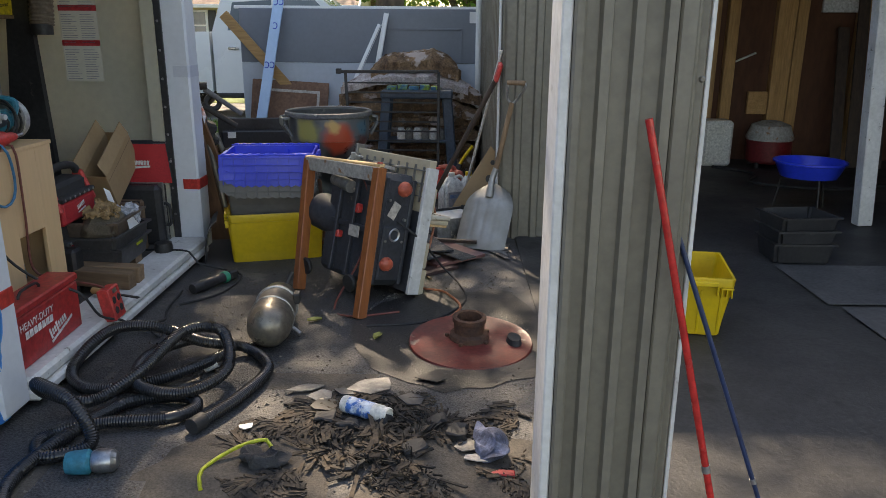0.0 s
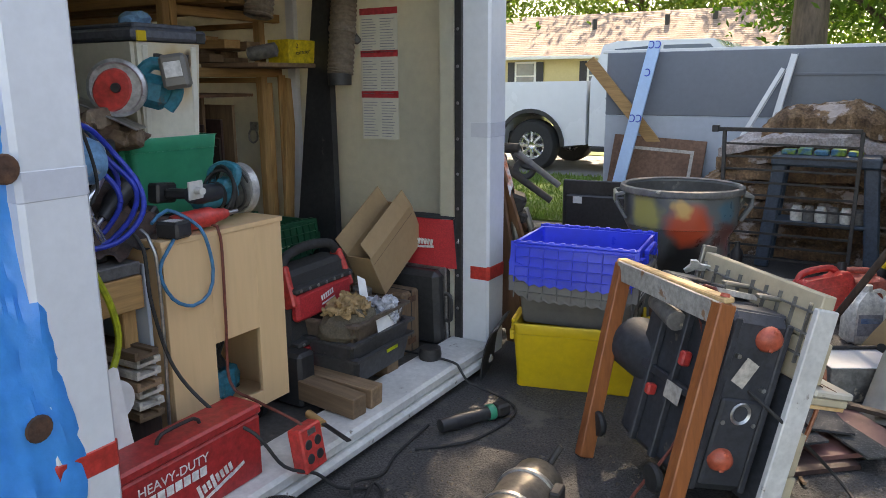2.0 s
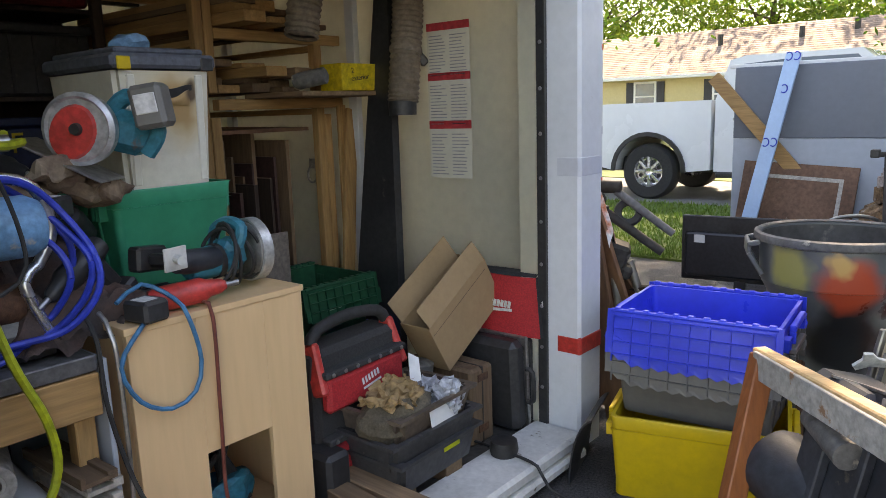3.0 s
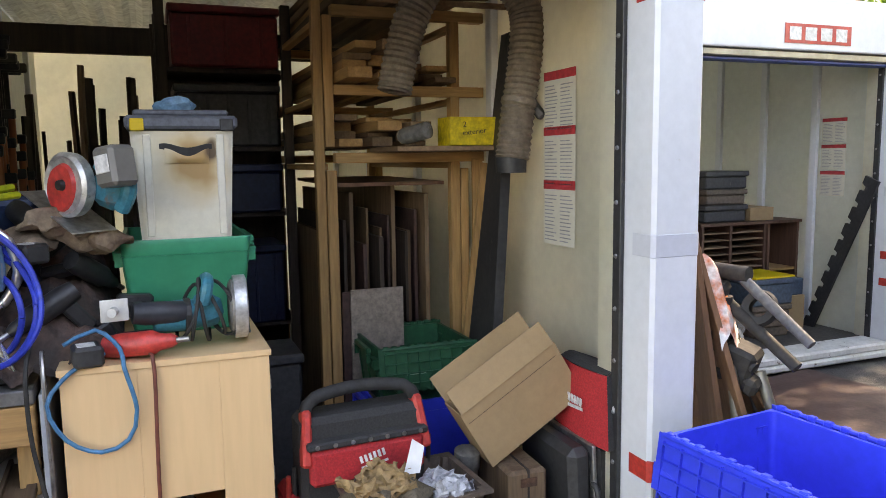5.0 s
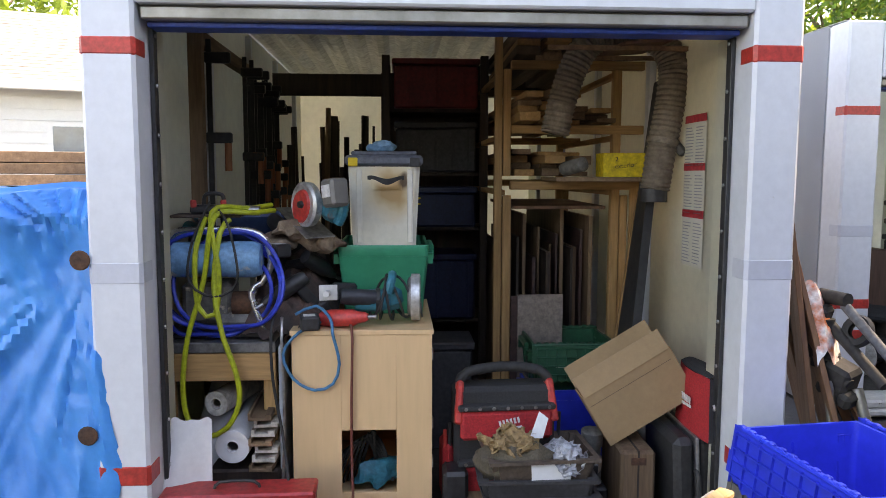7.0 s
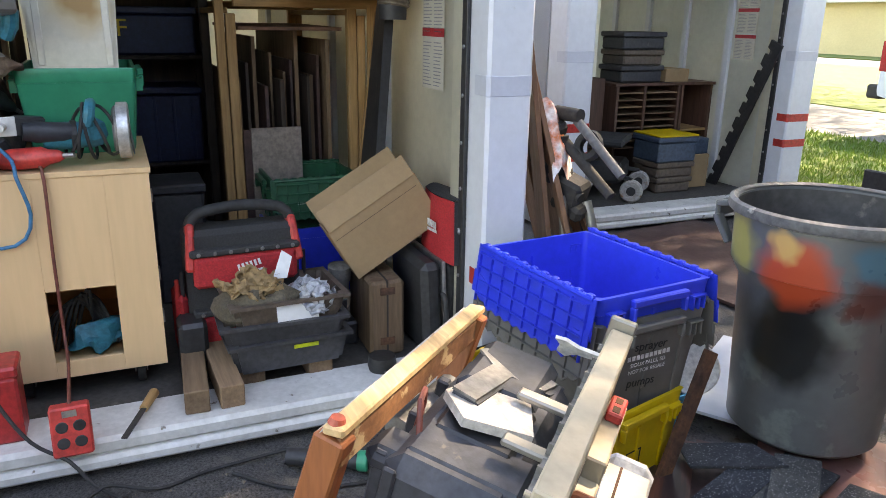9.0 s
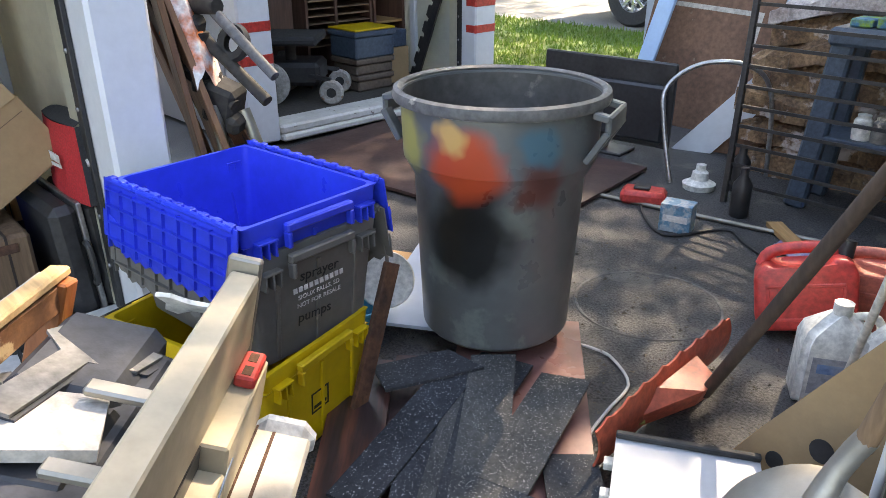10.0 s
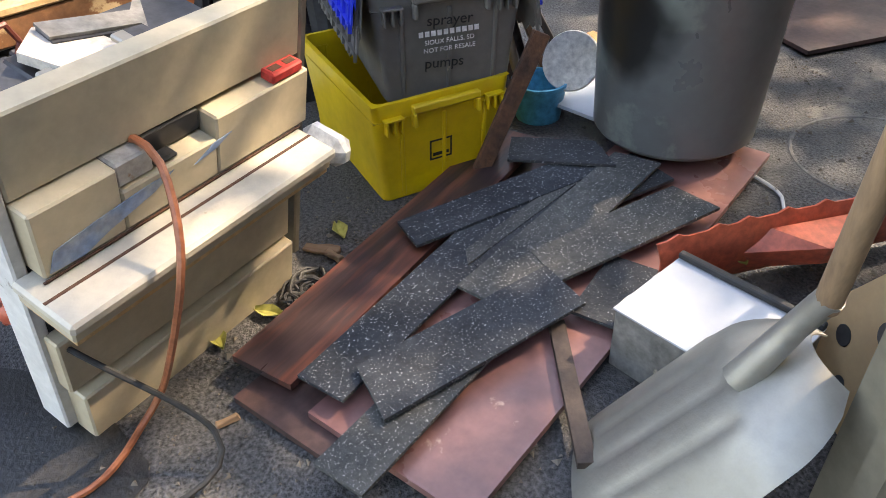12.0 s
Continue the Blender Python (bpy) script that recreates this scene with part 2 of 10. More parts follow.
def box(bm, size, at=(0, 0, 0), rot=None, bev=0.0, m=None):
    """An axis box, or turned by rot (degrees) or placed by m, with rounded edges."""
    t = (m if m is not None else Matrix()) @ pose(*at, *(rot or (0, 0, 0))) @ Matrix.Diagonal((*size, 1))
    vs = bmesh.ops.create_cube(bm, size=1.0, matrix=t)["verts"]
    if bev:
        es = list({e for v in vs for e in v.link_edges})
        bmesh.ops.bevel(bm, geom=es, offset=bev, segments=1, profile=0.6, affect="EDGES")
    return bm


def span(bm, lo, hi, bev=0.0):
    return box(bm, [hi[i] - lo[i] for i in range(3)], [(hi[i] + lo[i]) / 2 for i in range(3)], bev=bev)


def beam(bm, p, q, w, h, up=(0, 0, 1), bev=0.0):
    """A bar from p to q; w across, h along up."""
    p, q = Vector(p), Vector(q)
    z = (q - p).normalized()
    x = z.cross(Vector(up))
    x = x.normalized() if x.length > 1e-4 else Vector((1, 0, 0))
    y = x.cross(z) * -1
    m = Matrix((x, y, z)).transposed().to_4x4()
    m.translation = (p + q) / 2
    return box(bm, (w, h, (q - p).length), bev=bev, m=m)


def rod(bm, p, q, r, r2=None, seg=12):
    p, q = Vector(p), Vector(q)
    m = (q - p).to_track_quat("Z", "Y").to_matrix().to_4x4()
    m.translation = (p + q) / 2
    bmesh.ops.create_cone(bm, cap_ends=True, segments=seg, radius1=r, radius2=r if r2 is None else r2, depth=(q - p).length, matrix=m)
    return bm


def lathe(bm, prof, seg=24, m=None, squash=(1, 1)):
    """Turns a profile of (radius, height) round z."""
    m = m if m is not None else Matrix()
    rings = []
    for r, z in prof:
        if r < 1e-5:
            rings.append([bm.verts.new(m @ Vector((0, 0, z)))])
        else:
            rings.append([bm.verts.new(m @ Vector((r * squash[0] * math.cos(2 * math.pi * k / seg), r * squash[1] * math.sin(2 * math.pi * k / seg), z))) for k in range(seg)])
    for a, b in zip(rings, rings[1:]):
        for k in range(seg):
            j = (k + 1) % seg
            f = [a[k % len(a)], a[j % len(a)], b[j % len(b)], b[k % len(b)]]
            f = list(dict.fromkeys(f))
            if len(f) > 2:
                bm.faces.new(f)
    return bm


def curve_through(pts, step=0.02, closed=False):
    """Points along a smooth curve through pts."""
    p = [Vector(a) for a in pts]
    out = []
    n = len(p)
    for i in range(n if closed else n - 1):
        a, b, c, d = (p[(i - 1) % n], p[i], p[(i + 1) % n], p[(i + 2) % n]) if closed else (p[max(i - 1, 0)], p[i], p[i + 1], p[min(i + 2, n - 1)])
        k = max(2, int((c - b).length / step))
        for j in range(k):
            t = j / k
            out.append(0.5 * ((2 * b) + (c - a) * t + (2 * a - 5 * b + 4 * c - d) * t * t + (3 * b - a - 3 * c + d) * t ** 3))
    if not closed:
        out.append(p[-1])
    return out


def sweep(bm, path, r, seg=8, caps=True):
    """A tube along points; r a number or a function of the ring's index."""
    rings, up = [], None
    for i, c in enumerate(path):
        d = (path[min(i + 1, len(path) - 1)] - path[max(i - 1, 0)]).normalized()
        if up is None:
            up = d.orthogonal().normalized()
        up = (up - d * up.dot(d)).normalized()
        side = d.cross(up)
        rr = r(i) if callable(r) else r
        rings.append([bm.verts.new(c + (up * math.cos(a) + side * math.sin(a)) * rr) for a in (2 * math.pi * k / seg for k in range(seg))])
    for a, b in zip(rings, rings[1:]):
        for k in range(seg):
            bm.faces.new((a[k], a[(k + 1) % seg], b[(k + 1) % seg], b[k]))
    if caps:
        bm.faces.new(rings[0][::-1])
        bm.faces.new(rings[-1])
    return bm


def plate(bm, pts, thick, m=None):
    """A flat piece: outline pts in xy, from z=0 up to thick."""
    m = m if m is not None else Matrix()
    lo = [bm.verts.new(m @ Vector((x, y, 0))) for x, y in pts]
    hi = [bm.verts.new(m @ Vector((x, y, thick))) for x, y in pts]
    bm.faces.new(lo[::-1])
    bm.faces.new(hi)
    for i in range(len(pts)):
        j = (i + 1) % len(pts)
        bm.faces.new((lo[i], lo[j], hi[j], hi[i]))
    return bm


def grid_sheet(bm, nu, nv, f, thick=0.0):
    """A sheet of nu x nv cells through f(u, v) -> point."""
    vs = [[bm.verts.new(f(i / nu, j / nv)) for j in range(nv + 1)] for i in range(nu + 1)]
    for i in range(nu):
        for j in range(nv):
            bm.faces.new((vs[i][j], vs[i + 1][j], vs[i + 1][j + 1], vs[i][j + 1]))
    if thick:
        bmesh.ops.recalc_face_normals(bm, faces=bm.faces[:])
        bmesh.ops.solidify(bm, geom=bm.faces[:], thickness=thick)
    return bm


def hub(name, label, category, at=(0, 0, 0), rot=(0, 0, 0), group="", kind=""):
    """An Empty at a thing's base."""
    e = new(name)
    e.empty_display_size = 0.1
    e.matrix_world = pose(*at, *rot)
    return tagged(e, label, category, group, kind)


def part(name, bm, material, parent=None, label="", smooth=False):
    """Links a bmesh as one mesh object under a thing or part."""
    bmesh.ops.recalc_face_normals(bm, faces=bm.faces[:])
    me = bpy.data.meshes.new(name)
    bm.to_mesh(me)
    bm.free()
    me.materials.append(material)
    if smooth:
        me.shade_smooth()
        me.set_sharp_from_angle(angle=radians(38))
    ob = new(name, me)
    ob.parent = parent
    if label:
        ob["label"] = label
    return ob


def one(name, bm, material, label, category, kind="", group="", smooth=False, at=None):
    """A thing that is one mesh."""
    ob = part(name, bm, material, None, "", smooth)
    if at is not None:
        ob.matrix_world = at
    return tagged(ob, label, category, group, kind)


def B():
    return bmesh.new()


def words(name, text, size, material, parent, m, label="", depth=0.0006):
    """Lettering as a flat mesh, at the pose m in its parent's space."""
    cu = bpy.data.curves.new(name, "FONT")
    cu.body, cu.size, cu.extrude, cu.align_x = text, size, depth, "CENTER"
    tmp = bpy.data.objects.new(name, cu)
    me = bpy.data.meshes.new_from_object(tmp)
    bpy.data.objects.remove(tmp)
    me.materials.append(material)
    ob = new(name, me)
    ob.parent = parent
    ob.matrix_basis = m
    if label:
        ob["label"] = label
    return ob


def jitter(bm, amount, scale=6.0, seed=0.0):
    for v in bm.verts:
        v.co += noise.noise_vector(v.co * scale + Vector((seed, seed * 2, 0))) * amount
    return bm

# ---- ground ----
bm = B()
grid_sheet(bm, 60, 60, lambda u, v: Vector(((u - 0.5) ** 3 * 1600, 5 + (v - 0.5) ** 3 * 1600, 0)))
one("ground", bm, M["asphalt"], "cracked dark asphalt yard, dusty and oil-stained", "ground", "structure")
bm = B()
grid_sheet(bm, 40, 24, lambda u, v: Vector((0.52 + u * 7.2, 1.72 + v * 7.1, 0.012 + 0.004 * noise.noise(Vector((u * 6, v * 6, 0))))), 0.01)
one("garage_floor", bm, M["slab"], "oil-stained concrete garage slab, deep shade darkened into its colour", "floor", "structure")


def lawn(name, x0, x1, y0, y1, blades, label):
    bm = B()
    span(bm, (x0, y0, -0.02), (x1, y1, 0.02))
    one(name, bm, M["grass"], label, "lawn", "structure")
    bm = B()
    rnd = random.Random(3)
    for _ in range(blades):
        x, y = rnd.uniform(x0, x1), y0 + (y1 - y0) * rnd.random() ** 1.5
        a, h, w = rnd.uniform(0, 6.28), rnd.uniform(0.03, 0.075), 0.006 + 0.004 * (y - y0) / 5
        d, t = Vector((math.cos(a) * w, math.sin(a) * w, 0)), Vector((rnd.uniform(-0.03, 0.03), rnd.uniform(-0.03, 0.03), h))
        c = Vector((x, y, 0.018))
        bm.faces.new([bm.verts.new(c - d), bm.verts.new(c + d), bm.verts.new(c + t)])
    tagged(part("grass", bm, M["blade"]), "short sunlit green grass blades", "grass", "", "stuff")


lawn("lawn", -18, -2.6, 8.6, 12.2, 42000, "sunlit green lawn strip beside the yard")
bm = B()
span(bm, (-40, 12.2, -0.02), (10, 15.3, 0.015))
one("driveway", bm, M["concrete"], "pale concrete driveway under the pickup", "driveway", "structure")
bm = B()
span(bm, (-60, 15.3, -0.02), (40, 28.0, 0.03))
one("far_lawn", bm, M["grass"], "green lawn across the driveway", "lawn", "structure")
bm = B()
span(bm, (-90, 28.0, -0.02), (60, 33.0, 0.01))
one("road", bm, M["road"], "gray asphalt street in sun", "road", "structure")
bm = B()
span(bm, (-90, 33.0, -0.02), (60, 60, 0.05))
one("house_lawn", bm, M["grass"], "green lawn before the yellow house", "lawn", "structure")


# ---- storage containers ----
def container(name, label, x0, y0, y1, depth, height, width_post, open_h, floor_z, doubles, lining):
    """A portable storage container whose open end faces +x. y0, y1: the opening."""
    c = hub(name, label, "container", (x0, (y0 + y1) / 2, 0))
    hw, ow = (y1 - y0) / 2, (y1 - y0) / 2 + width_post
    zt = height

    def put(nm, lo, hi, mt, lab="", bev=0.004):
        b = B()
        span(b, lo, hi, bev)
        return part(nm, b, mt, c, lab)

    for s in (-1, 1):
        a, b_ = sorted((s * hw, s * ow))
        post = put("corner_post", (-0.16, a, 0.03), (0.05, b_, zt), M["white_shell"], "white painted steel corner post", 0.012)
        bands = ([(0.43, 0.515), (1.885, 1.958)] if not doubles else [(0.50, 0.575), (0.69, 0.765), (1.86, 1.93)])
        for lo, hi in bands:
            b = B()
            span(b, (-0.06, a - 0.002, lo), (0.053, b_ + 0.002, hi), 0.012)
            part("red_band", b, M["red_band"], post, "red tape band")
        b = B()
        span(b, (-0.06, a - 0.0015, 1.13), (0.052, b_ + 0.0015, 1.22), 0.012)
        part("gray_band", b, M["gray_band"], post, "pale gray tape band")
        # dark door track with rivets, just inside the post
        b = B()
        ya = s * (hw - 0.002)
        span(b, (-0.13, min(ya, ya - s * 0.016), 0.12), (-0.09, max(ya, ya - s * 0.016), open_h), 0.002)
        part("door_track", b, M["black"], c, "black roller door track")
        b = B()
        span(b, (-0.215, min(ya, ya - s * 0.012), 0.12), (-0.135, max(ya, ya - s * 0.012), open_h), 0.002)
        part("door_rail", b, M["cream"], c, "cream door rail")
        for k in range(11):
            b = B()
            rod(b, (-0.112, ya - s * 0.014, 0.28 + k * 0.17), (-0.112, ya - s * 0.021, 0.28 + k * 0.17), 0.009, 0.006, 10)
            part("rivet", b, M["steel"], c)
        # side wall: outer white skin, inner cream lining
        iy = s * (hw + 0.09)
        lo, hi = sorted((iy, iy + s * 0.012))
        put("side_lining", (-depth + 0.02, lo, floor_z), (-0.17, hi, zt - 0.03), lining, "pale translucent wall panel", 0)
        for k in range(1, 5):
            xk = -0.17 - k * (depth - 0.2) / 4.6
            lo, hi = sorted((iy, iy - s * 0.035))
            put("wall_stud", (xk - 0.06, lo, floor_z), (xk, hi, zt - 0.06), M["white_shell"], "gray steel wall stud", 0.004)
        lo, hi = sorted((s * (ow - 0.012), s * ow))
        put("side_wall", (-depth, lo, 0.03), (-0.17, hi, zt), M["white_tex"], "white textured side wall", 0)
    put("back_wall", (-depth, -ow + 0.014, 0.03), (-depth + 0.012, ow - 0.014, zt), lining, "pale translucent back wall", 0)
    put("container_floor", (-depth + 0.014, -ow + 0.014, 0.03), (-0.17, ow - 0.014, floor_z), M["bin_floor"], "worn dark plywood container floor", 0)
    b = B()
    n = 60
    grid_sheet(b, 1, n, lambda u, v: Vector((-depth + u * (depth - 0.02), -ow + 0.01 + v * (2 * ow - 0.02), zt + 0.012 * (1 if int(v * n) % 4 < 2 else -1))), 0.004)
    part("roof", b, M["roof_sheet"], c, "corrugated translucent roof sheet")
    # header with the rolled up door's bottom rail
    head = put("header", (-0.12, -hw, open_h + 0.06), (0.05, hw, zt), M["white_shell"], "white steel header above the opening", 0.008)
    put("door_bottom_rail", (-0.15, -hw + 0.01, open_h + 0.012), (0.02, hw - 0.01, open_h + 0.056), M["alu"], "grooved aluminium door rail", 0.006)
    put("door_seal", (-0.12, -hw + 0.02, open_h - 0.006), (-0.02, hw - 0.02, open_h + 0.012), M["blue_seal"], "blue rubber door seal", 0.004)
    # threshold: a beam with a stepped top
    b = B()
    span(b, (-0.16, -hw - 0.0, 0.025), (0.085, hw + 0.0, 0.070), 0.012)
    span(b, (-0.16, -hw - 0.0, 0.068), (0.068, hw + 0.0, 0.125), 0.014)
    part("threshold", b, M["old_white"], c, "scuffed white steel threshold beam")
    return c, head


M["white_tex"] = mat("white_textured_panel", (0.72, 0.73, 0.75), (0.62, 0.63, 0.66), rough=0.5, big=1.2, fine=160, bump=0.5, grit=0.08, through=0.62)
M["bin_floor"] = mat("container_floor", (0.045, 0.04, 0.037), (0.075, 0.068, 0.06), rough=0.8, big=4, fine=50, bump=0.2, spot=(0.15, 0.12, 0.09), spot_scale=7, spot_at=0.66)
M["blue_seal"] = mat("blue_seal", (0.015, 0.06, 0.32), rough=0.5, bump=0.02)
C1, _ = container("storage_container", "white storage container with red bands, door rolled up, packed with tools", -1.6, 2.69, 4.76, 4.85, 2.42, 0.175, 2.0, 0.10, False, M["cream"])
C2, head2 = container("storage_container", "white storage container with double red bands, door rolled up, half empty", -3.4, 6.42, 8.16, 2.6, 2.42, 0.22, 2.03, 0.10, True, mat("pale_translucent_wall", (0.70, 0.72, 0.68), (0.63, 0.65, 0.61), rough=0.45, big=1.0, fine=20, bump=0.03, grit=0.06, through=0.62))
b = B()
span(b, (0.053, -0.20, 2.13), (0.056, 0.36, 2.25), 0)
sign = part("sign", b, M["red_band"], C2, "red sign with white lettering blocks")
for k in range(4):
    b = B()
    span(b, (0.057, -0.165 + k * 0.13, 2.15), (0.059, -0.07 + k * 0.13, 2.23), 0)
    part("lettering", b, M["white_ink"], sign)


M["notice_paper"] = mat("cream_notice_film", (0.62, 0.59, 0.50), (0.56, 0.53, 0.45), rough=0.6, bump=0.02, grit=0.05)


def poster(x, y, z, w, h, face, parent=None):
    """A printed notice on a wall: red heading, gray lines. face: the sign of y that it looks to."""
    p = hub("safety_notice", "white printed notice with a red heading on the container wall", "notice", (x, y, z), group="notices")
    s = face

    def flat(nm, x0, x1, z0, z1, d, mt):
        b = B()
        a, c = sorted((s * d, s * (d + 0.0006)))
        span(b, (x0, a, z0), (x1, c, z1))
        return part(nm, b, mt, p)

    flat("sheet", -w / 2, w / 2, 0, h, 0.003, M["notice_paper"])
    flat("heading", -w / 2, w / 2, h * 0.86, h, 0.004, M["red_ink"])
    rnd = random.Random(int(z * 100))
    for col in (-1, 1):
        for k in range(13):
            zz = h * (0.06 + 0.058 * k)
            ln = w * rnd.uniform(0.24, 0.4)
            x0 = -w * 0.45 if col < 0 else w * 0.04
            flat("line_of_print", x0, x0 + ln, zz, zz + h * 0.018, 0.004, M["ink"])
    return p


for z0 in (1.535, 1.325, 1.105):
    poster(-2.235, 4.845, z0, 0.235, 0.235 if z0 > 1.2 else 0.25, -1)
for z0 in (1.52, 1.32, 1.12):
    poster(-3.95, 8.245, z0, 0.22, 0.19, -1)

# ---- garage ----


def ribbed(bm, m, w, h, pitch=0.19, depth=0.028, thick=0.002):
    """Ribbed sheet metal, w wide along x, h high along z, ribs towards -y."""
    xs, k = [], 0.0
    while k < w:
        for f, d in ((0.0, 0), (0.50, 0), (0.58, -depth), (0.88, -depth), (0.96, 0)):
            x = k + f * pitch
            if x < w:
                xs.append((x, d))
        k += pitch
    xs.append((w, 0))
    lo = [bm.verts.new(m @ Vector((x, d, 0))) for x, d in xs]
    hi = [bm.verts.new(m @ Vector((x, d, h))) for x, d in xs]
    for i in range(len(xs) - 1):
        bm.faces.new((lo[i], lo[i + 1], hi[i + 1], hi[i]))
    return bm


pillar = hub("garage_corner_post", "taupe ribbed metal corner of the garage with white trim", "wall", (0, 0, 0), kind="structure")
b = B()
ribbed(b, pose(0.345, 1.752, 0), 0.205, 2.6, 0.068, 0.02)
part("siding_sheet", b, M["siding"], pillar)
b = B()
span(b, (0.33, 1.762, 0.0), (0.60, 1.90, 2.6), 0.004)
part("post_core", b, M["siding"], pillar)
b = B()
span(b, (0.298, 1.735, 0.02), (0.322, 1.905, 2.6), 0.004)
part("edge_trim", b, M["old_white"], pillar, "chipped white edge trim")
b = B()
span(b, (0.3235, 1.728, 0.02), (0.35, 1.76, 2.6), 0.006)
part("corner_flashing", b, M["siding"], pillar, "pale taupe corner flashing")
for x0, x1, y0 in ((0.545, 0.585, 1.735), (0.592, 0.625, 1.79)):
    b = B()
    span(b, (x0, y0, 0.02), (x1, y0 + 0.05, 2.6), 0.005)
    part("door_jamb", b, M["siding"], pillar, "taupe door jamb")
b = B()
span(b, (0.630, 1.80, 0.02), (0.641, 1.90, 2.6), 0.002)
part("jamb_edge", b, M["old_white"], pillar, "worn white jamb edge")
for x, z in ((0.525, 0.55), (0.525, 0.93), (0.525, 1.13), (0.525, 1.33), (0.52, 1.55), (0.605, 0.8), (0.605, 1.32)):
    b = B()
    rod(b, (x, 1.748, z), (x, 1.742, z), 0.008, 0.005, 8)
    part("screw", b, M["siding"], pillar)

wall_e = hub("wall_siding", "dark ribbed metal garage wall beside the shovel", "wall", (0, 0, 0), kind="structure")
b = B()
ribbed(b, pose(0.42, 5.27, 0), 0.5, 2.6, 0.13, 0.025)
part("siding_sheet", b, M["siding"], wall_e)
b = B()
span(b, (0.40, 5.30, 0.0), (0.95, 5.42, 2.6), 0.004)
part("wall_core", b, M["siding"], wall_e)
b = B()
ribbed(b, pose(0.40, 9.0, 0, 0, 0, -90), 3.6, 2.6, 0.2, 0.025)
part("siding_sheet", b, M["siding"], wall_e)
b = B()
span(b, (0.40, 5.43, 0.0), (0.52, 9.0, 2.6), 0)
part("wall_core", b, M["siding"], wall_e)

b = B()
span(b, (0.52, 8.85, 0), (7.7, 8.95, 2.7))
one("wall_north", b, M["sheath"] if "sheath" in M else mat("red_brown_sheathing", (0.115, 0.045, 0.022), (0.075, 0.03, 0.017), rough=0.8, big=1.2, fine=20, bump=0.1, grit=0.2, stretch=(1, 1, 0.3)), "red-brown board sheathing inside the garage", "wall", "structure")
b = B()
span(b, (7.6, 1.7, 0), (7.72, 8.84, 2.7))
one("wall_east", b, bpy.data.materials["red_brown_sheathing"], "red-brown board sheathing inside the garage", "wall", "structure")
b = B()
span(b, (4.2, 1.72, 0), (7.59, 1.84, 2.7))
one("wall_south", b, M["siding"], "taupe metal garage front wall", "wall", "structure")
# Unseen roof, left open below x 3.1 so skylight reaches the yard.
b = B()
span(b, (0.25, 5.26, 2.62), (7.8, 9.1, 2.72))
span(b, (3.1, 1.60, 2.62), (7.8, 5.258, 2.72))
one("ceiling", b, M["dark_z"], "unseen dark boarded garage roof, cut back to admit skylight", "ceiling", "structure")
studs = [(2.95, 0.14), (3.17, 0.12), (3.75, 0.20), (3.92, 0.12), (4.6, 0.12), (5.4, 0.1), (6.2, 0.1)]
for x, w in studs:
    b = B()
    span(b, (x - w / 2, 8.75, 0.012), (x + w / 2, 8.845, 2.62), 0.004)
    one("wall_stud", b, M["pine_z"], "rough pine wall stud in the garage", "stud", "structure")
b = B()
span(b, (4.15, 8.80, 1.66), (5.0, 8.846, 2.3), 0.004)
one("window_1", b, mat("bright_pane", (0.75, 0.78, 0.8), rough=0.3, bump=0), "pale blind in the garage window", "window", "structure")

# ---- street side ----


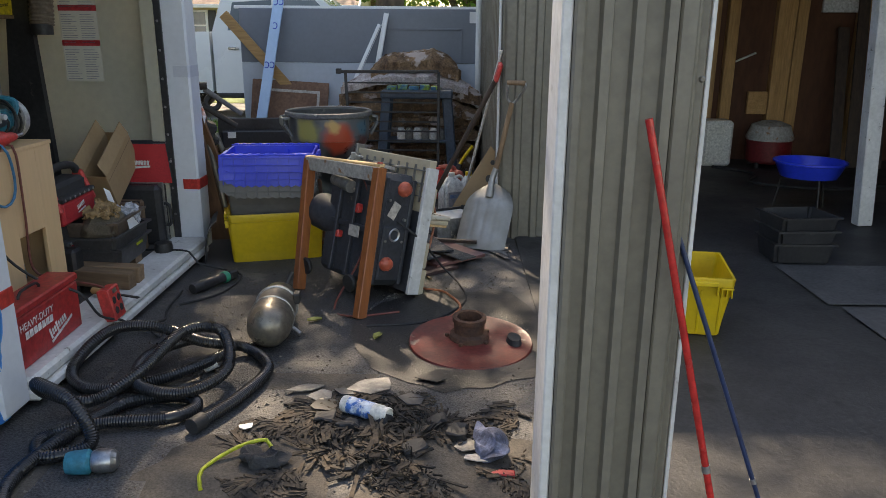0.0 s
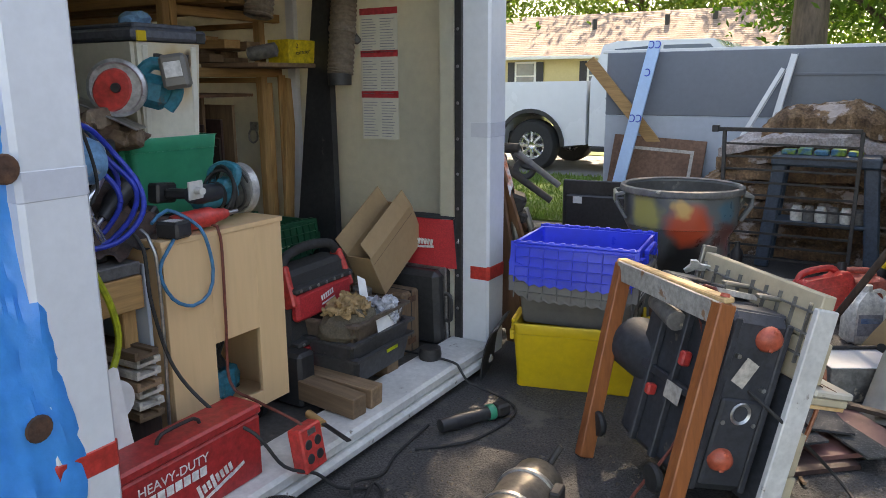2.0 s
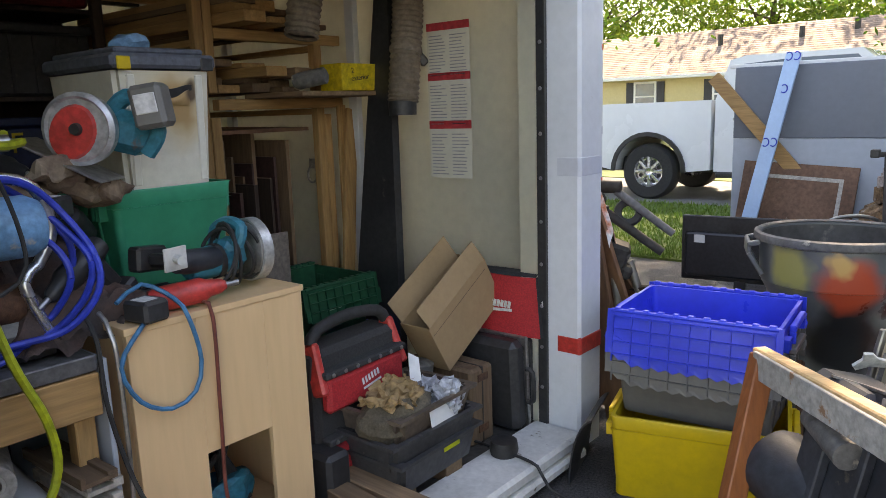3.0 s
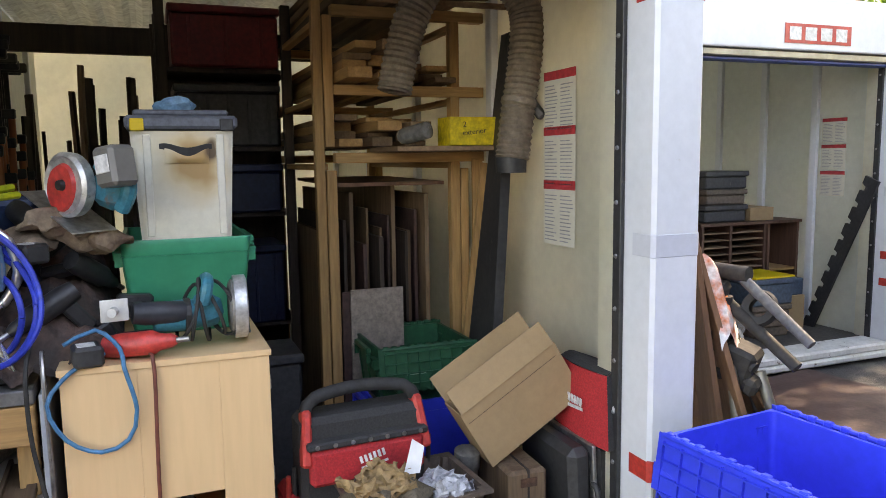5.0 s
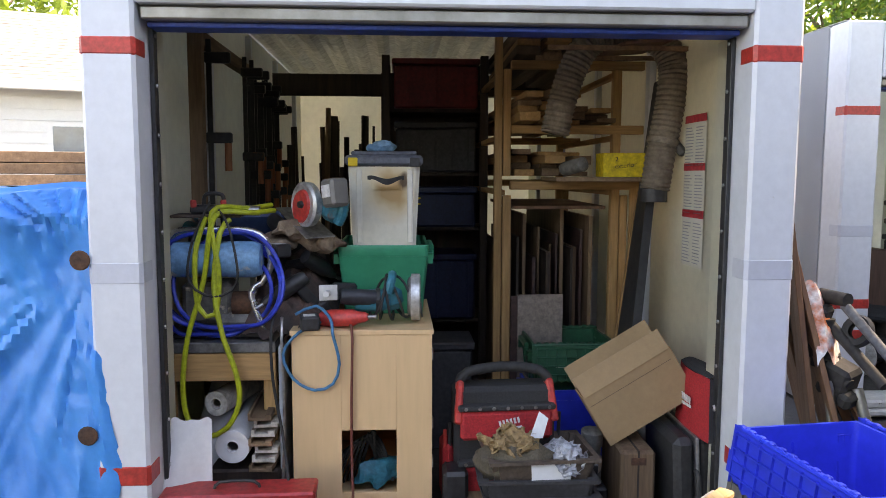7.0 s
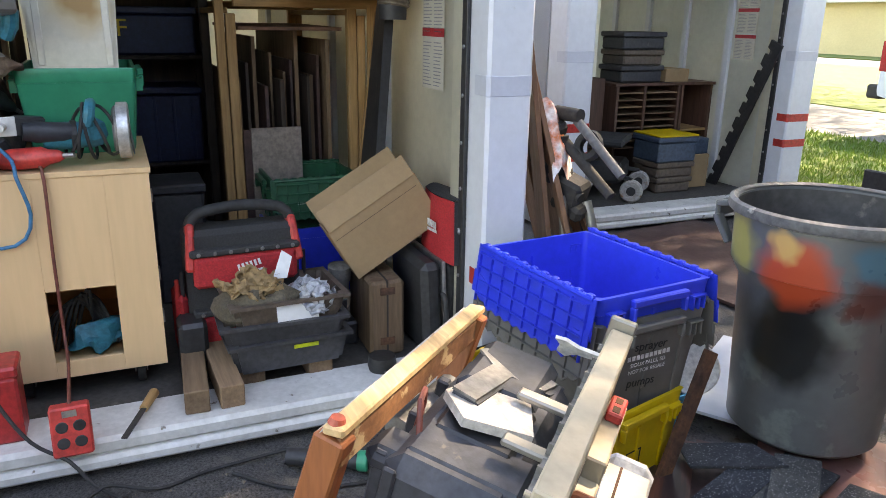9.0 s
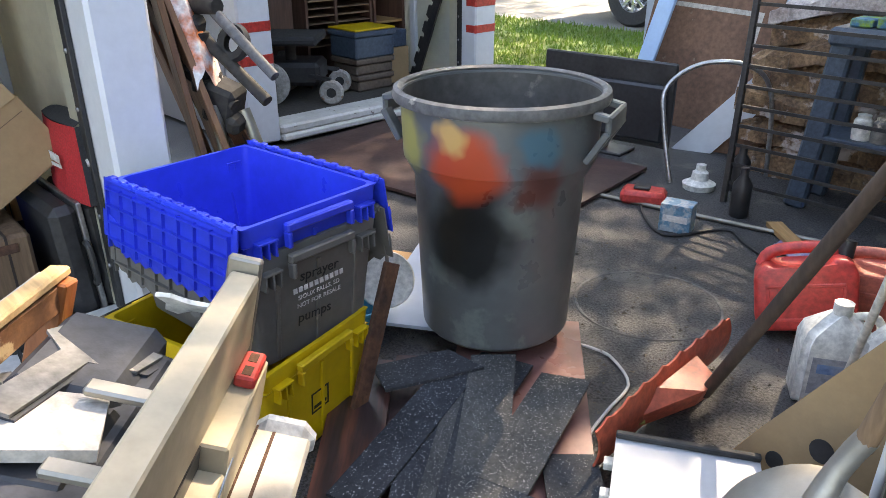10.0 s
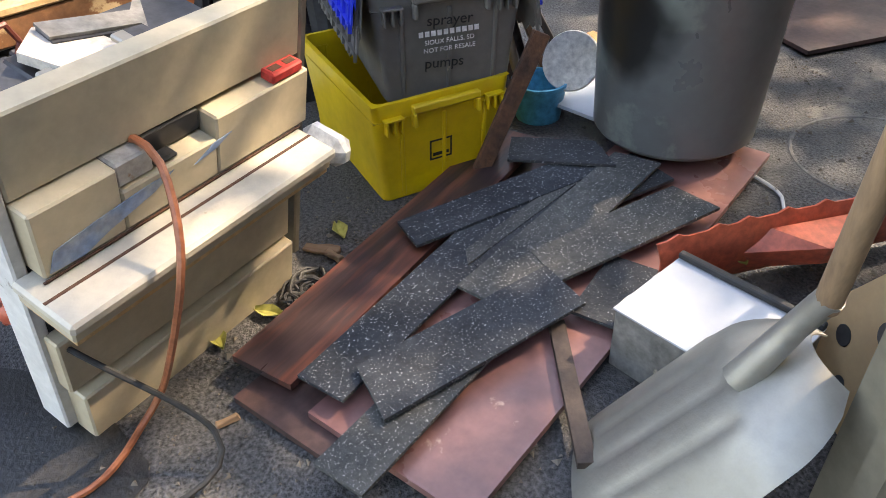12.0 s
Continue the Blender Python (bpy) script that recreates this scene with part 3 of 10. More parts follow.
def tree(name, label, x, y, height, r, base, leaves, leaf, seed, material, trunk=0.22):
    """Tapered trunk with limbs and a crown of many leaves in clumps, with gaps."""
    rnd = random.Random(seed)
    t = hub(name, label, "tree", (x, y, 0))
    b = B()
    lean = Vector((rnd.uniform(-0.5, 0.5), rnd.uniform(-0.5, 0.5), 0))
    top = Vector((0, 0, height * 0.75)) + lean
    path = curve_through([(0, 0, -0.05), Vector((0, 0, height * 0.25)) + lean * 0.2, Vector((0.15, 0, height * 0.5)) + lean * 0.6, top], 0.5)
    sweep(b, path, lambda i: trunk * (1.25 - 1.1 * i / len(path)), 10)
    clumps = []
    for k in range(9 + int(r)):
        z0 = base * 0.55 + (height * 0.6 - base * 0.55) * rnd.random()
        a = k * 2.4 + rnd.uniform(-0.4, 0.4)
        e = Vector((math.cos(a) * r * rnd.uniform(0.5, 0.9), math.sin(a) * r * rnd.uniform(0.5, 0.9), min(z0 + rnd.uniform(0.8, r * 0.8), height * 0.9)))
        s = Vector((0, 0, z0)) + lean * (z0 / height)
        p = curve_through([s, (s + e) / 2 + Vector((0, 0, 0.35)), e], 0.5)
        sweep(b, p, lambda i: trunk * 0.42 * (1.05 - 0.9 * i / len(p)), 6)
        for _ in range(3):
            clumps.append(e + Vector((rnd.gauss(0, r * 0.18), rnd.gauss(0, r * 0.18), rnd.gauss(0, r * 0.12))))
    part("trunk", b, M["bark"], t, "gray bark trunk and limbs", True)
    for _ in range(int(14 + r * 5)):
        a, q, zz = rnd.uniform(0, 6.28), math.sqrt(rnd.random()), rnd.random()
        rr = r * (0.55 + 0.45 * math.sin(math.pi * min(zz * 0.9 + 0.12, 1)))
        clumps.append(Vector((math.cos(a) * q * rr, math.sin(a) * q * rr, base + (height - base) * zz)) + lean)
    n = leaves
    cl = np.array([[*c] for c in clumps])
    g = np.random.RandomState(seed)
    ci = g.randint(0, len(cl), n)
    cen = cl[ci] + g.normal(0, 1, (n, 3)) * np.array([r * 0.19, r * 0.19, r * 0.13])
    cen[:, 2] = np.maximum(cen[:, 2], base * 0.8)
    u = g.normal(0, 1, (n, 3))
    u /= np.linalg.norm(u, axis=1)[:, None]
    w = np.cross(u, g.normal(0, 1, (n, 3)))
    w /= np.linalg.norm(w, axis=1)[:, None]
    sz = leaf * g.uniform(0.6, 1.25, n)[:, None]
    quads = np.stack([cen - u * sz, cen + w * sz * 0.5, cen + u * sz, cen - w * sz * 0.5], axis=1).reshape(-1, 3)
    me = bpy.data.meshes.new("crown")
    me.from_pydata(quads.tolist(), [], np.arange(4 * n).reshape(-1, 4).tolist())
    me.materials.append(material)
    c = new("crown", me)
    c.parent = t
    c["label"] = "leafy green crown with gaps"
    return t


tree("shade_tree", "tall broadleaf tree shading the yard, hanging leaves", -12.4, 17.8, 15.5, 6.8, 3.2, 70000, 0.08, 4, M["leaf"], 0.3)
tree("maple_tree", "forked dark green tree behind the gray panel wall", -1.2, 15.5, 14.2, 6.0, 4.4, 80000, 0.078, 9, M["leaf"], 0.27)
tree("maple_tree", "dense dark green tree behind the garage", 0.5, 18.0, 8.5, 2.7, 1.9, 22000, 0.08, 12, M["leaf"], 0.27)
for x, y, h, r, s in ((-26, 50, 13, 6, 21), (-15, 52, 14, 6.5, 22), (-4, 50, 15, 7, 23), (8, 47, 14, 7, 24), (-38, 47, 13, 6.5, 25)):
    tree("background_tree", "bright green sunlit tree behind the houses", x, y, h, r, 2.5, 16000, 0.19, s, M["leaf_light"], 0.3)
tree("background_tree", "bright green tree beyond the white house", -30, -13, 11, 5, 3, 5000, 0.25, 31, M["leaf_light"], 0.25)
tree("background_tree", "bright green tree beyond the second container", -21, 17, 10, 4, 3, 5000, 0.2, 32, M["leaf_light"], 0.25)

M["shingle"] = mat("brown_shingles", (0.30, 0.215, 0.16), (0.22, 0.155, 0.115), rough=0.9, big=0.8, fine=9, bump=0.2, grit=0.3)
M["gray_shingle"] = mat("gray_shingles", (0.26, 0.245, 0.23), (0.19, 0.18, 0.17), rough=0.9, big=0.8, fine=9, bump=0.2, grit=0.3)
M["yellow_wall"] = mat("pale_yellow_siding", (0.66, 0.56, 0.31), (0.62, 0.52, 0.29), rough=0.7, big=0.6, fine=12, bump=0.05, grit=0.05)
M["trim_white"] = mat("white_trim", (0.76, 0.76, 0.74), (0.70, 0.70, 0.68), rough=0.5, big=2, bump=0.02, grit=0.04)
M["shutter"] = mat("dark_shutter", (0.035, 0.035, 0.045), (0.05, 0.05, 0.06), rough=0.6, bump=0.05)
M["pane"] = mat("window_glass", (0.10, 0.13, 0.16), (0.16, 0.19, 0.22), rough=0.12, big=2, bump=0, grit=0.0, spec=0.8)


def house(name, label, m, x0, x1, depth, eave, ridge, wall, roof, windows):
    """A one storey house; the front wall lies on y=0 of m and faces -y."""
    h = hub(name, label, "house")
    h.matrix_world = m
    b = B()
    plate(b, [(x0, 0), (x1, 0), (x1, depth), (x0, depth)], eave)
    for x in (x0, x1):
        b.faces.new([b.verts.new((x, 0, eave)), b.verts.new((x, depth, eave)), b.verts.new((x, depth / 2, ridge))])
    part("wall", b, wall, h)
    k = 0.0
    while k < eave - 0.1:
        bb = B()
        span(bb, (x0 - 0.02, -0.025, k), (x1 + 0.02, -0.002, k + 0.012))
        part("siding_lap", bb, wall, h)
        k += 0.24
    o = 0.5
    s = (ridge - eave) / (depth / 2)
    n = 22
    for side in (-1, 1):
        y_e, y_r = (-o, depth / 2) if side < 0 else (depth + o, depth / 2)
        b = B()
        lo_, hi_ = eave - o * s, ridge
        quad = [(x0 - 0.45, y_e, lo_), (x1 + 0.45, y_e, lo_), (x1 + 0.45, y_r, hi_), (x0 - 0.45, y_r, hi_)]
        under = [b.verts.new(v) for v in quad]
        over = [b.verts.new((v[0], v[1], v[2] + 0.02)) for v in quad]
        b.faces.new(under)
        b.faces.new(over)
        for k in range(4):
            b.faces.new((under[k], under[(k + 1) % 4], over[(k + 1) % 4], over[k]))
        slope = part("roof", b, roof, h, "weathered shingle roof slope")
        for i in range(n):
            f0, f1 = i / n, (i + 1) / n
            q0, q1 = y_e + (y_r - y_e) * f0, y_e + (y_r - y_e) * f1
            z0, z1 = lo_ + (hi_ - lo_) * f0, lo_ + (hi_ - lo_) * f1
            b = B()
            vs = [b.verts.new(v) for v in ((x0 - 0.45, q0, z0 + 0.042), (x1 + 0.45, q0, z0 + 0.042), (x1 + 0.45, q1, z1 + 0.032), (x0 - 0.45, q1, z1 + 0.032), (x0 - 0.45, q0, z0 + 0.022), (x1 + 0.45, q0, z0 + 0.022))]
            b.faces.new(vs[:4])
            b.faces.new((vs[4], vs[5], vs[1], vs[0]))
            part("shingle_course", b, roof, slope)
    for x in (x0 - 0.42, x1 + 0.42):
        for d in (-1, 1):
            b = B()
            y_e = -o if d < 0 else depth + o
            beam(b, (x, y_e, eave - o * s - 0.06), (x, depth / 2, ridge - 0.06), 0.05, 0.2)
            part("barge_board", b, M["trim_white"], h)
    b = B()
    span(b, (x0 - 0.45, -o - 0.1, eave - o * s - 0.12), (x1 + 0.45, -o, eave - o * s + 0.03), 0.02)
    part("gutter", b, M["trim_white"], h, "white rain gutter")
    for wx, wz, ww, wh, shut in windows:
        w = part("window", span(B(), (wx - ww / 2 - 0.07, -0.08, wz - 0.07), (wx + ww / 2 + 0.07, -0.02, wz + wh + 0.07)), M["trim_white"], h, "white framed window")
        for a, c in ((0, 0.5), (0.5, 1.0)):
            part("pane", span(B(), (wx - ww / 2 + 0.04, -0.095, wz + wh * a + 0.04), (wx + ww / 2 - 0.04, -0.083, wz + wh * c - 0.03)), M["pane"], w, "dark glass pane")
        if shut:
            for d in (-1, 1):
                cx = wx + d * (ww / 2 + 0.07 + 0.2)
                bb = B()
                span(bb, (cx - 0.18, -0.07, wz - 0.05), (cx + 0.18, -0.03, wz + wh + 0.05))
                for k in range(7):
                    span(bb, (cx - 0.14, -0.085, wz + wh * (k + 0.2) / 7), (cx + 0.14, -0.068, wz + wh * (k + 0.8) / 7))
                part("shutter", bb, M["shutter"], h, "dark slatted shutter")
    return h


HY = house("house", "pale yellow house with brown shingle roof across the street", pose(0, 36, 0.05), -31, -4.7, 8.5, 2.75, 4.75, M["yellow_wall"], M["shingle"],
           [(-15.6, 1.0, 1.0, 1.25, True), (-11.9, 1.0, 0.9, 1.25, True), (-8.0, 1.0, 1.2, 1.2, True), (-20.5, 1.0, 1.0, 1.2, True)])
for x, q in ((-9.5, 2.6), (-7.4, 3.0), (-13.0, 2.4)):
    b = B()
    rod(b, (x, q, 2.8 + q * 0.42), (x, q, 3.35 + q * 0.42), 0.12)
    part("roof_vent", b, M["dark_steel"], HY, "dark roof vent")
house("house", "white sided house with gray shingle roof beyond the tarp", pose(-14.0, -8.0, 0, 0, 0, 112), -9.0, 9.0, 8.0, 3.6, 5.6, M["trim_white"], M["gray_shingle"], [(-1.2, 1.3, 1.0, 1.3, False), (4.77, 1.35, 0.72, 1.2, False)])
house("house", "pale house across the street behind the pickup", pose(-48, 33, 0, 0, 0, 25), -10, 11, 8, 2.9, 4.9, M["yellow_wall"], M["gray_shingle"], [(-5, 1.0, 1.3, 1.2, False), (3, 1.0, 1.3, 1.2, False)])

# ---- pickup ----
M["car_white"] = mat("white_car_paint", (0.72, 0.74, 0.76), (0.68, 0.70, 0.72), rough=0.25, big=1.0, fine=10, bump=0.0, grit=0.02, coat=0.6)
M["tail_red"] = mat("red_tail_lens", (0.45, 0.02, 0.02), rough=0.2, bump=0)
M["tyre"] = mat("tyre_rubber", (0.02, 0.02, 0.02), (0.03, 0.03, 0.03), rough=0.8, bump=0.2)
M["chrome"] = mat("bright_alloy", (0.75, 0.75, 0.76), (0.65, 0.65, 0.66), rough=0.25, metal=0.9, bump=0.02)


def arch(cx, cz, r, a0=180, a1=0, n=10):
    return [(cx + r * math.cos(radians(a0 + (a1 - a0) * k / n)), cz + r * math.sin(radians(a0 + (a1 - a0) * k / n))) for k in range(n + 1)]


def pickup(x_rear, y_side):
    t = hub("pickup_truck", "white crew cab pickup with chunky alloy wheels, parked on the driveway", "truck", (x_rear, y_side, 0))
    up = Matrix(((1, 0, 0, 0), (0, 0, -1, 0), (0, 1, 0, 0), (0, 0, 0, 1)))
    rw, fw = 1.22, 5.1

    def side(nm, pts, y0, y1, mt, lab="", par=None):
        b = B()
        plate(b, pts, y1 - y0, pose(0, y1, 0) @ up)
        return part(nm, b, mt, par or t, lab)

    bed = [(0.08, 0.62)] + [(0.1, 1.39), (2.12, 1.41), (2.12, 0.46)] + [(x, z) for x, z in arch(rw, 0.42, 0.52, 0, 180)][0:] + [(0.1, 0.55)]
    side("bed", bed, 0.0, 2.0, M["car_white"], "white cargo bed with flared wheel arch")
    cab = [(2.16, 0.44), (2.16, 1.41), (2.34, 1.92), (2.55, 1.97), (3.9, 1.97), (4.55, 1.42), (5.9, 1.30), (6.0, 0.9), (6.0, 0.55)] + arch(fw, 0.42, 0.50, 0, 180) + [(4.5, 0.44)]
    side("cab", cab, 0.04, 1.96, M["car_white"], "white cab and bonnet")
    side("window", [(2.42, 1.43), (2.52, 1.86), (3.15, 1.9), (3.15, 1.43)], 0.028, 0.038, M["pane"], "dark side window")
    side("window", [(3.22, 1.43), (3.22, 1.9), (3.85, 1.9), (4.32, 1.43)], 0.028, 0.038, M["pane"], "dark side window")
    for cx in (rw, fw):
        pts = arch(cx, 0.42, 0.57, 180, 0, 14) + arch(cx, 0.42, 0.51, 0, 180, 14)
        side("arch_trim", pts, -0.035, 0.0, M["black"], "black wheel arch trim")
    side("underbody", [(0.15, 0.40), (0.15, 0.62), (5.8, 0.62), (5.8, 0.40)], 0.25, 1.75, M["black"], "dark frame and axle")
    for cx in (rw, fw):
        for y in (0.02, 1.72):
            b = B()
            lathe(b, [(0.22, 0.0), (0.37, 0.0), (0.405, 0.04), (0.41, 0.13), (0.405, 0.22), (0.37, 0.26), (0.22, 0.26)], 32, pose(cx, y + 0.26, 0.415, 90, 0, 0))
            w = part("wheel", b, M["tyre"], t, "black all-terrain tyre", True)
            b = B()
            lathe(b, [(0.0, 0.2), (0.06, 0.225), (0.07, 0.2), (0.10, 0.17), (0.2, 0.19), (0.225, 0.235), (0.235, 0.22), (0.235, 0.02), (0.0, 0.02)], 32, pose(cx, y + 0.255, 0.415, 90, 0, 0))
            for k in range(8):
                a = k * math.pi / 4
                beam(b, (cx + 0.05 * math.cos(a), y + 0.03, 0.415 + 0.05 * math.sin(a)), (cx + 0.215 * math.cos(a), y + 0.035, 0.415 + 0.215 * math.sin(a)), 0.045, 0.03, (0, 1, 0), 0.006)
            part("rim", b, M["chrome"], w, "bright alloy rim", True)
            for k in range(8):
                a = (k + 0.5) * math.pi / 4
                b = B()
                rod(b, (cx + 0.15 * math.cos(a), y + 0.072, 0.415 + 0.15 * math.sin(a)), (cx + 0.15 * math.cos(a), y + 0.06, 0.415 + 0.15 * math.sin(a)), 0.03, seg=10)
                part("rim_slot", b, M["black"], w)
    b = B()
    span(b, (-0.12, 0.05, 0.50), (0.10, 1.95, 0.68), 0.03)
    part("bumper", b, M["dark_steel"], t, "dark rear bumper")
    for y in (-0.01, 1.93):
        b = B()
        span(b, (0.06, y, 0.85), (0.17, y + 0.08, 1.22), 0.01)
        part("tail_light", b, M["tail_red"], t, "red tail light")
    for x, z in ((2.5, 1.15), (3.35, 1.15)):
        b = B()
        span(b, (x - 0.09, 0.01, z - 0.02), (x + 0.09, 0.04, z + 0.02), 0.008)
        part("door_handle", b, M["chrome"], t, "door handle")
    for x in (3.18, 4.35):
        b = B()
        span(b, (x, 0.033, 0.5), (x + 0.012, 0.039, 1.34))
        part("door_gap", b, M["black"], t)
    b = B()
    span(b, (2.2, -0.02, 0.36), (4.5, 0.16, 0.44), 0.02)
    part("running_board", b, M["black"], t, "black running board")
    return t


pickup(-6.01, 12.5)

# ---- back of the yard: panel wall and what leans on it ----
pw = hub("panel_wall", "slate gray painted panel wall with a pale lower band", "panel", (0, 8.9, 0))
b = B()
span(b, (-2.38, 0.0, 1.075), (0.36, 0.055, 1.67), 0.006)
part("upper_panel", b, M["wall_gray"], pw)
b = B()
span(b, (-2.38, 0.004, 0.0), (0.36, 0.055, 1.072), 0.006)
part("lower_panel", b, M["pale_gray"], pw, "pale gray lower panel")
b = B()
for lo, hi in (((-0.72, -0.012, 1.44), (0.16, 0.0, 1.465)), ((0.135, -0.012, 1.08), (0.16, 0.0, 1.44)), ((-0.72, -0.012, 1.08), (-0.695, 0.0, 1.44))):
    span(b, lo, hi, 0.003)
part("raised_rim", b, M["wall_gray"], pw)
b = B()
span(b, (-2.45, 0.06, 1.665), (0.36, 0.10, 1.70), 0.006)
part("top_strip", b, M["trim_white"], pw, "white top strip")
b = B()
span(b, (0.24, -0.01, 1.52), (0.33, -0.002, 1.64), 0.002)
part("tag", b, M["paper"], pw, "pale paper tag")

# ---- stacked totes ----


def tote(name, label, m, L, W, H, mt, taper=0.035, flaps=True, group="", lid_open=True, ribs=True):
    """An attached-lid tote, centred on its base, long along x. Open flaps hang down outside the long sides."""
    t = hub(name, label, "tote", group=group)
    t.matrix_world = m
    b = B()
    l0, w0, l1, w1, th = L / 2 - taper, W / 2 - taper, L / 2, W / 2, 0.004
    rings = [(l0, w0, 0), (l0 + taper * 0.75, w0 + taper * 0.75, H - 0.05), (l1 - 0.008, w1 - 0.008, H - 0.049), (l1 - 0.004, w1 - 0.004, H - 0.005), (l1 - 0.006, w1 - 0.006, H), (l1 - 0.018, w1 - 0.018, H), (l1 - 0.02, w1 - 0.02, H - 0.05), (l0 + th, w0 + th, 0.006)]
    vr = [[b.verts.new((sx * a, sy * c, z)) for sx, sy in ((-1, -1), (1, -1), (1, 1), (-1, 1))] for a, c, z in rings]
    for r0, r1 in zip(vr, vr[1:]):
        for k in range(4):
            b.faces.new((r0[k], r0[(k + 1) % 4], r1[(k + 1) % 4], r1[k]))
    b.faces.new(vr[0][::-1])
    b.faces.new(vr[-1])
    es = [e for e in b.edges if abs(e.verts[0].co.z - e.verts[1].co.z) > 0.03]
    bmesh.ops.bevel(b, geom=es, offset=0.022, segments=3, profile=0.5, affect="EDGES")
    body = part("body", b, mt, t, "", True)
    for s in (-1, 1):
        # end handle and rim hooks
        b = B()
        span(b, (min(s * l1, s * (l1 + 0.022)), -W * 0.24, H - 0.035), (max(s * l1, s * (l1 + 0.022)), W * 0.24, H - 0.012), 0.004)
        for k in (-1, 1):
            a, c = sorted((k * W * 0.21, k * W * 0.24))
            span(b, (min(s * l1, s * (l1 + 0.022)), a, H - 0.075), (max(s * l1, s * (l1 + 0.022)), c, H - 0.035), 0.003)
        part("handle", b, mt, body)
        for k in (-1, 1):
            b = B()
            yc = k * W * 0.36
            xo = l1 - 0.002
            for dy in (-0.022, 0.0, 0.022):
                span(b, (min(s * (xo - 0.02), s * (xo + 0.016)), yc + dy - 0.003, H - 0.085), (max(s * (xo - 0.02), s * (xo + 0.016)), yc + dy + 0.003, H - 0.04), 0.001)
            span(b, (min(s * (xo - 0.02), s * (xo + 0.017)), yc - 0.028, H - 0.046), (max(s * (xo - 0.02), s * (xo + 0.017)), yc + 0.028, H - 0.04), 0.001)
            part("rib", b, mt, body)
        if ribs:
            for k in (-1, 0, 1):
                b = B()
                x = l0 + 0.008
                beam(b, (s * (x - 0.006), k * W * 0.3, 0.01), (s * (x + taper * 0.7 - 0.006), k * W * 0.3, H - 0.06), 0.012, 0.01, (s, 0, 0), 0.002)
                part("rib", b, mt, body)
    if flaps:
        for s in (-1, 1):
            b = B()
            n = 12
            fh = W * 0.46

            def f(u, v, s=s):
                tooth = 0.012 * (1 if int(u * n * 2) % 2 else 0) * (v > 0.9)
                cut = 0.045 * max(0.0, (abs(u - 0.5) - 0.33) / 0.17) * (v > 0.6)
                return Vector(((u - 0.5) * (L + 0.01), s * (w1 + 0.012 + 0.028 * v), H + 0.008 - v * fh + tooth + cut))

            grid_sheet(b, 24, 8, f, 0.004)
            fl = part("lid_flap", b, mt, t, "hinged lid half hanging open")
            b = B()
            for k in range(9):
                x = (k / 8 - 0.5) * (L - 0.04)
                beam(b, (x, s * (w1 + 0.019), H - 0.01), (x, s * (w1 + 0.019 + 0.022), H - fh * 0.88), 0.004, 0.010, (0, s, 0))
            for v in (0.08, 0.3, 0.52, 0.74):
                beam(b, (-L / 2 + 0.02, s * (w1 + 0.02 + 0.026 * v), H - fh * v), (L / 2 - 0.02, s * (w1 + 0.02 + 0.026 * v), H - fh * v), 0.010, 0.004, (0, 0, 1))
            part("rib", b, mt, fl)
            b = B()
            rod(b, (-L / 2 + 0.01, s * (w1 + 0.01), H + 0.003), (L / 2 - 0.01, s * (w1 + 0.01), H + 0.003), 0.008, seg=8)
            for k in range(11):
                x = (k / 10 - 0.5) * (L - 0.06)
                span(b, (x - 0.012, s * (w1 + 0.006) - 0.008, H - 0.006), (x + 0.012, s * (w1 + 0.006) + 0.012, H + 0.014), 0.003)
            part("hinge", b, mt, fl)
    return t


TY = 6.0
tc = (-1.115, 4.93)
tote("tote", "muddy yellow plastic tote at the bottom of a stack", pose(-1.095, 4.855, 0.0, 0, 0, 15), 0.60, 0.43, 0.31, M["yellow_tote"], 0.025, False, "stacked totes")
tote("tote", "gray plastic tote with handwriting, between yellow and blue ones", pose(*tc, 0.275, 0, 0, TY), 0.585, 0.43, 0.315, M["gray_tote"], 0.04, True, "stacked totes")
tote("tote", "empty blue plastic tote with its lid flaps hanging open", pose(*tc, 0.355, 0, 0, TY), 0.58, 0.44, 0.315, M["blue_tote"], 0.05, True, "stacked totes")

gt = scene.objects["tote.001"]
b = B()
for k in range(10):
    span(b, (0.2815 + 0.0, -0.085 + k * 0.017, 0.182), (0.2825, -0.073 + k * 0.017, 0.196))
lab_ = part("print_bars", b, M["white_ink"], gt)
facing = Matrix(((0, 0, 1, 0), (1, 0, 0, 0), (0, 1, 0, 0), (0, 0, 0, 1)))
tilt_ = pose(0, 0, 0, 0, 7, 0)
for txt, sz_, yy, z_, mt_name in (("SIOUX FALLS, SD", 0.0185, 0.0, 0.158, "white_ink"), ("NOT FOR RESALE", 0.0185, 0.0, 0.135, "white_ink"), ("sprayer", 0.042, 0.0, 0.208, "black_ink"), ("pumps", 0.042, -0.015, 0.088, "black_ink")):
    words("lettering", txt, sz_, M[mt_name], gt, pose(0.2765 + (z_ - 0.15) * 0.11, yy, z_, -3 if "black" in mt_name else 0, 0, 0) @ tilt_ @ facing)
yt = scene.objects["tote"]
b = B()
for lo, hi in (((-0.035, 0.10), (0.035, 0.105)), ((-0.035, 0.16), (0.035, 0.165)), ((-0.035, 0.105), (-0.03, 0.16)), ((0.03, 0.105), (0.035, 0.16)), ((-0.025, 0.112), (0.025, 0.122))):
    box(b, (0.001, hi[0] - lo[0], hi[1] - lo[1]), (0.2868 + ((lo[1] + hi[1]) / 2 - 0.13) * 0.072, (lo[0] + hi[0]) / 2 - 0.01, (lo[1] + hi[1]) / 2), (0, 4, 0))
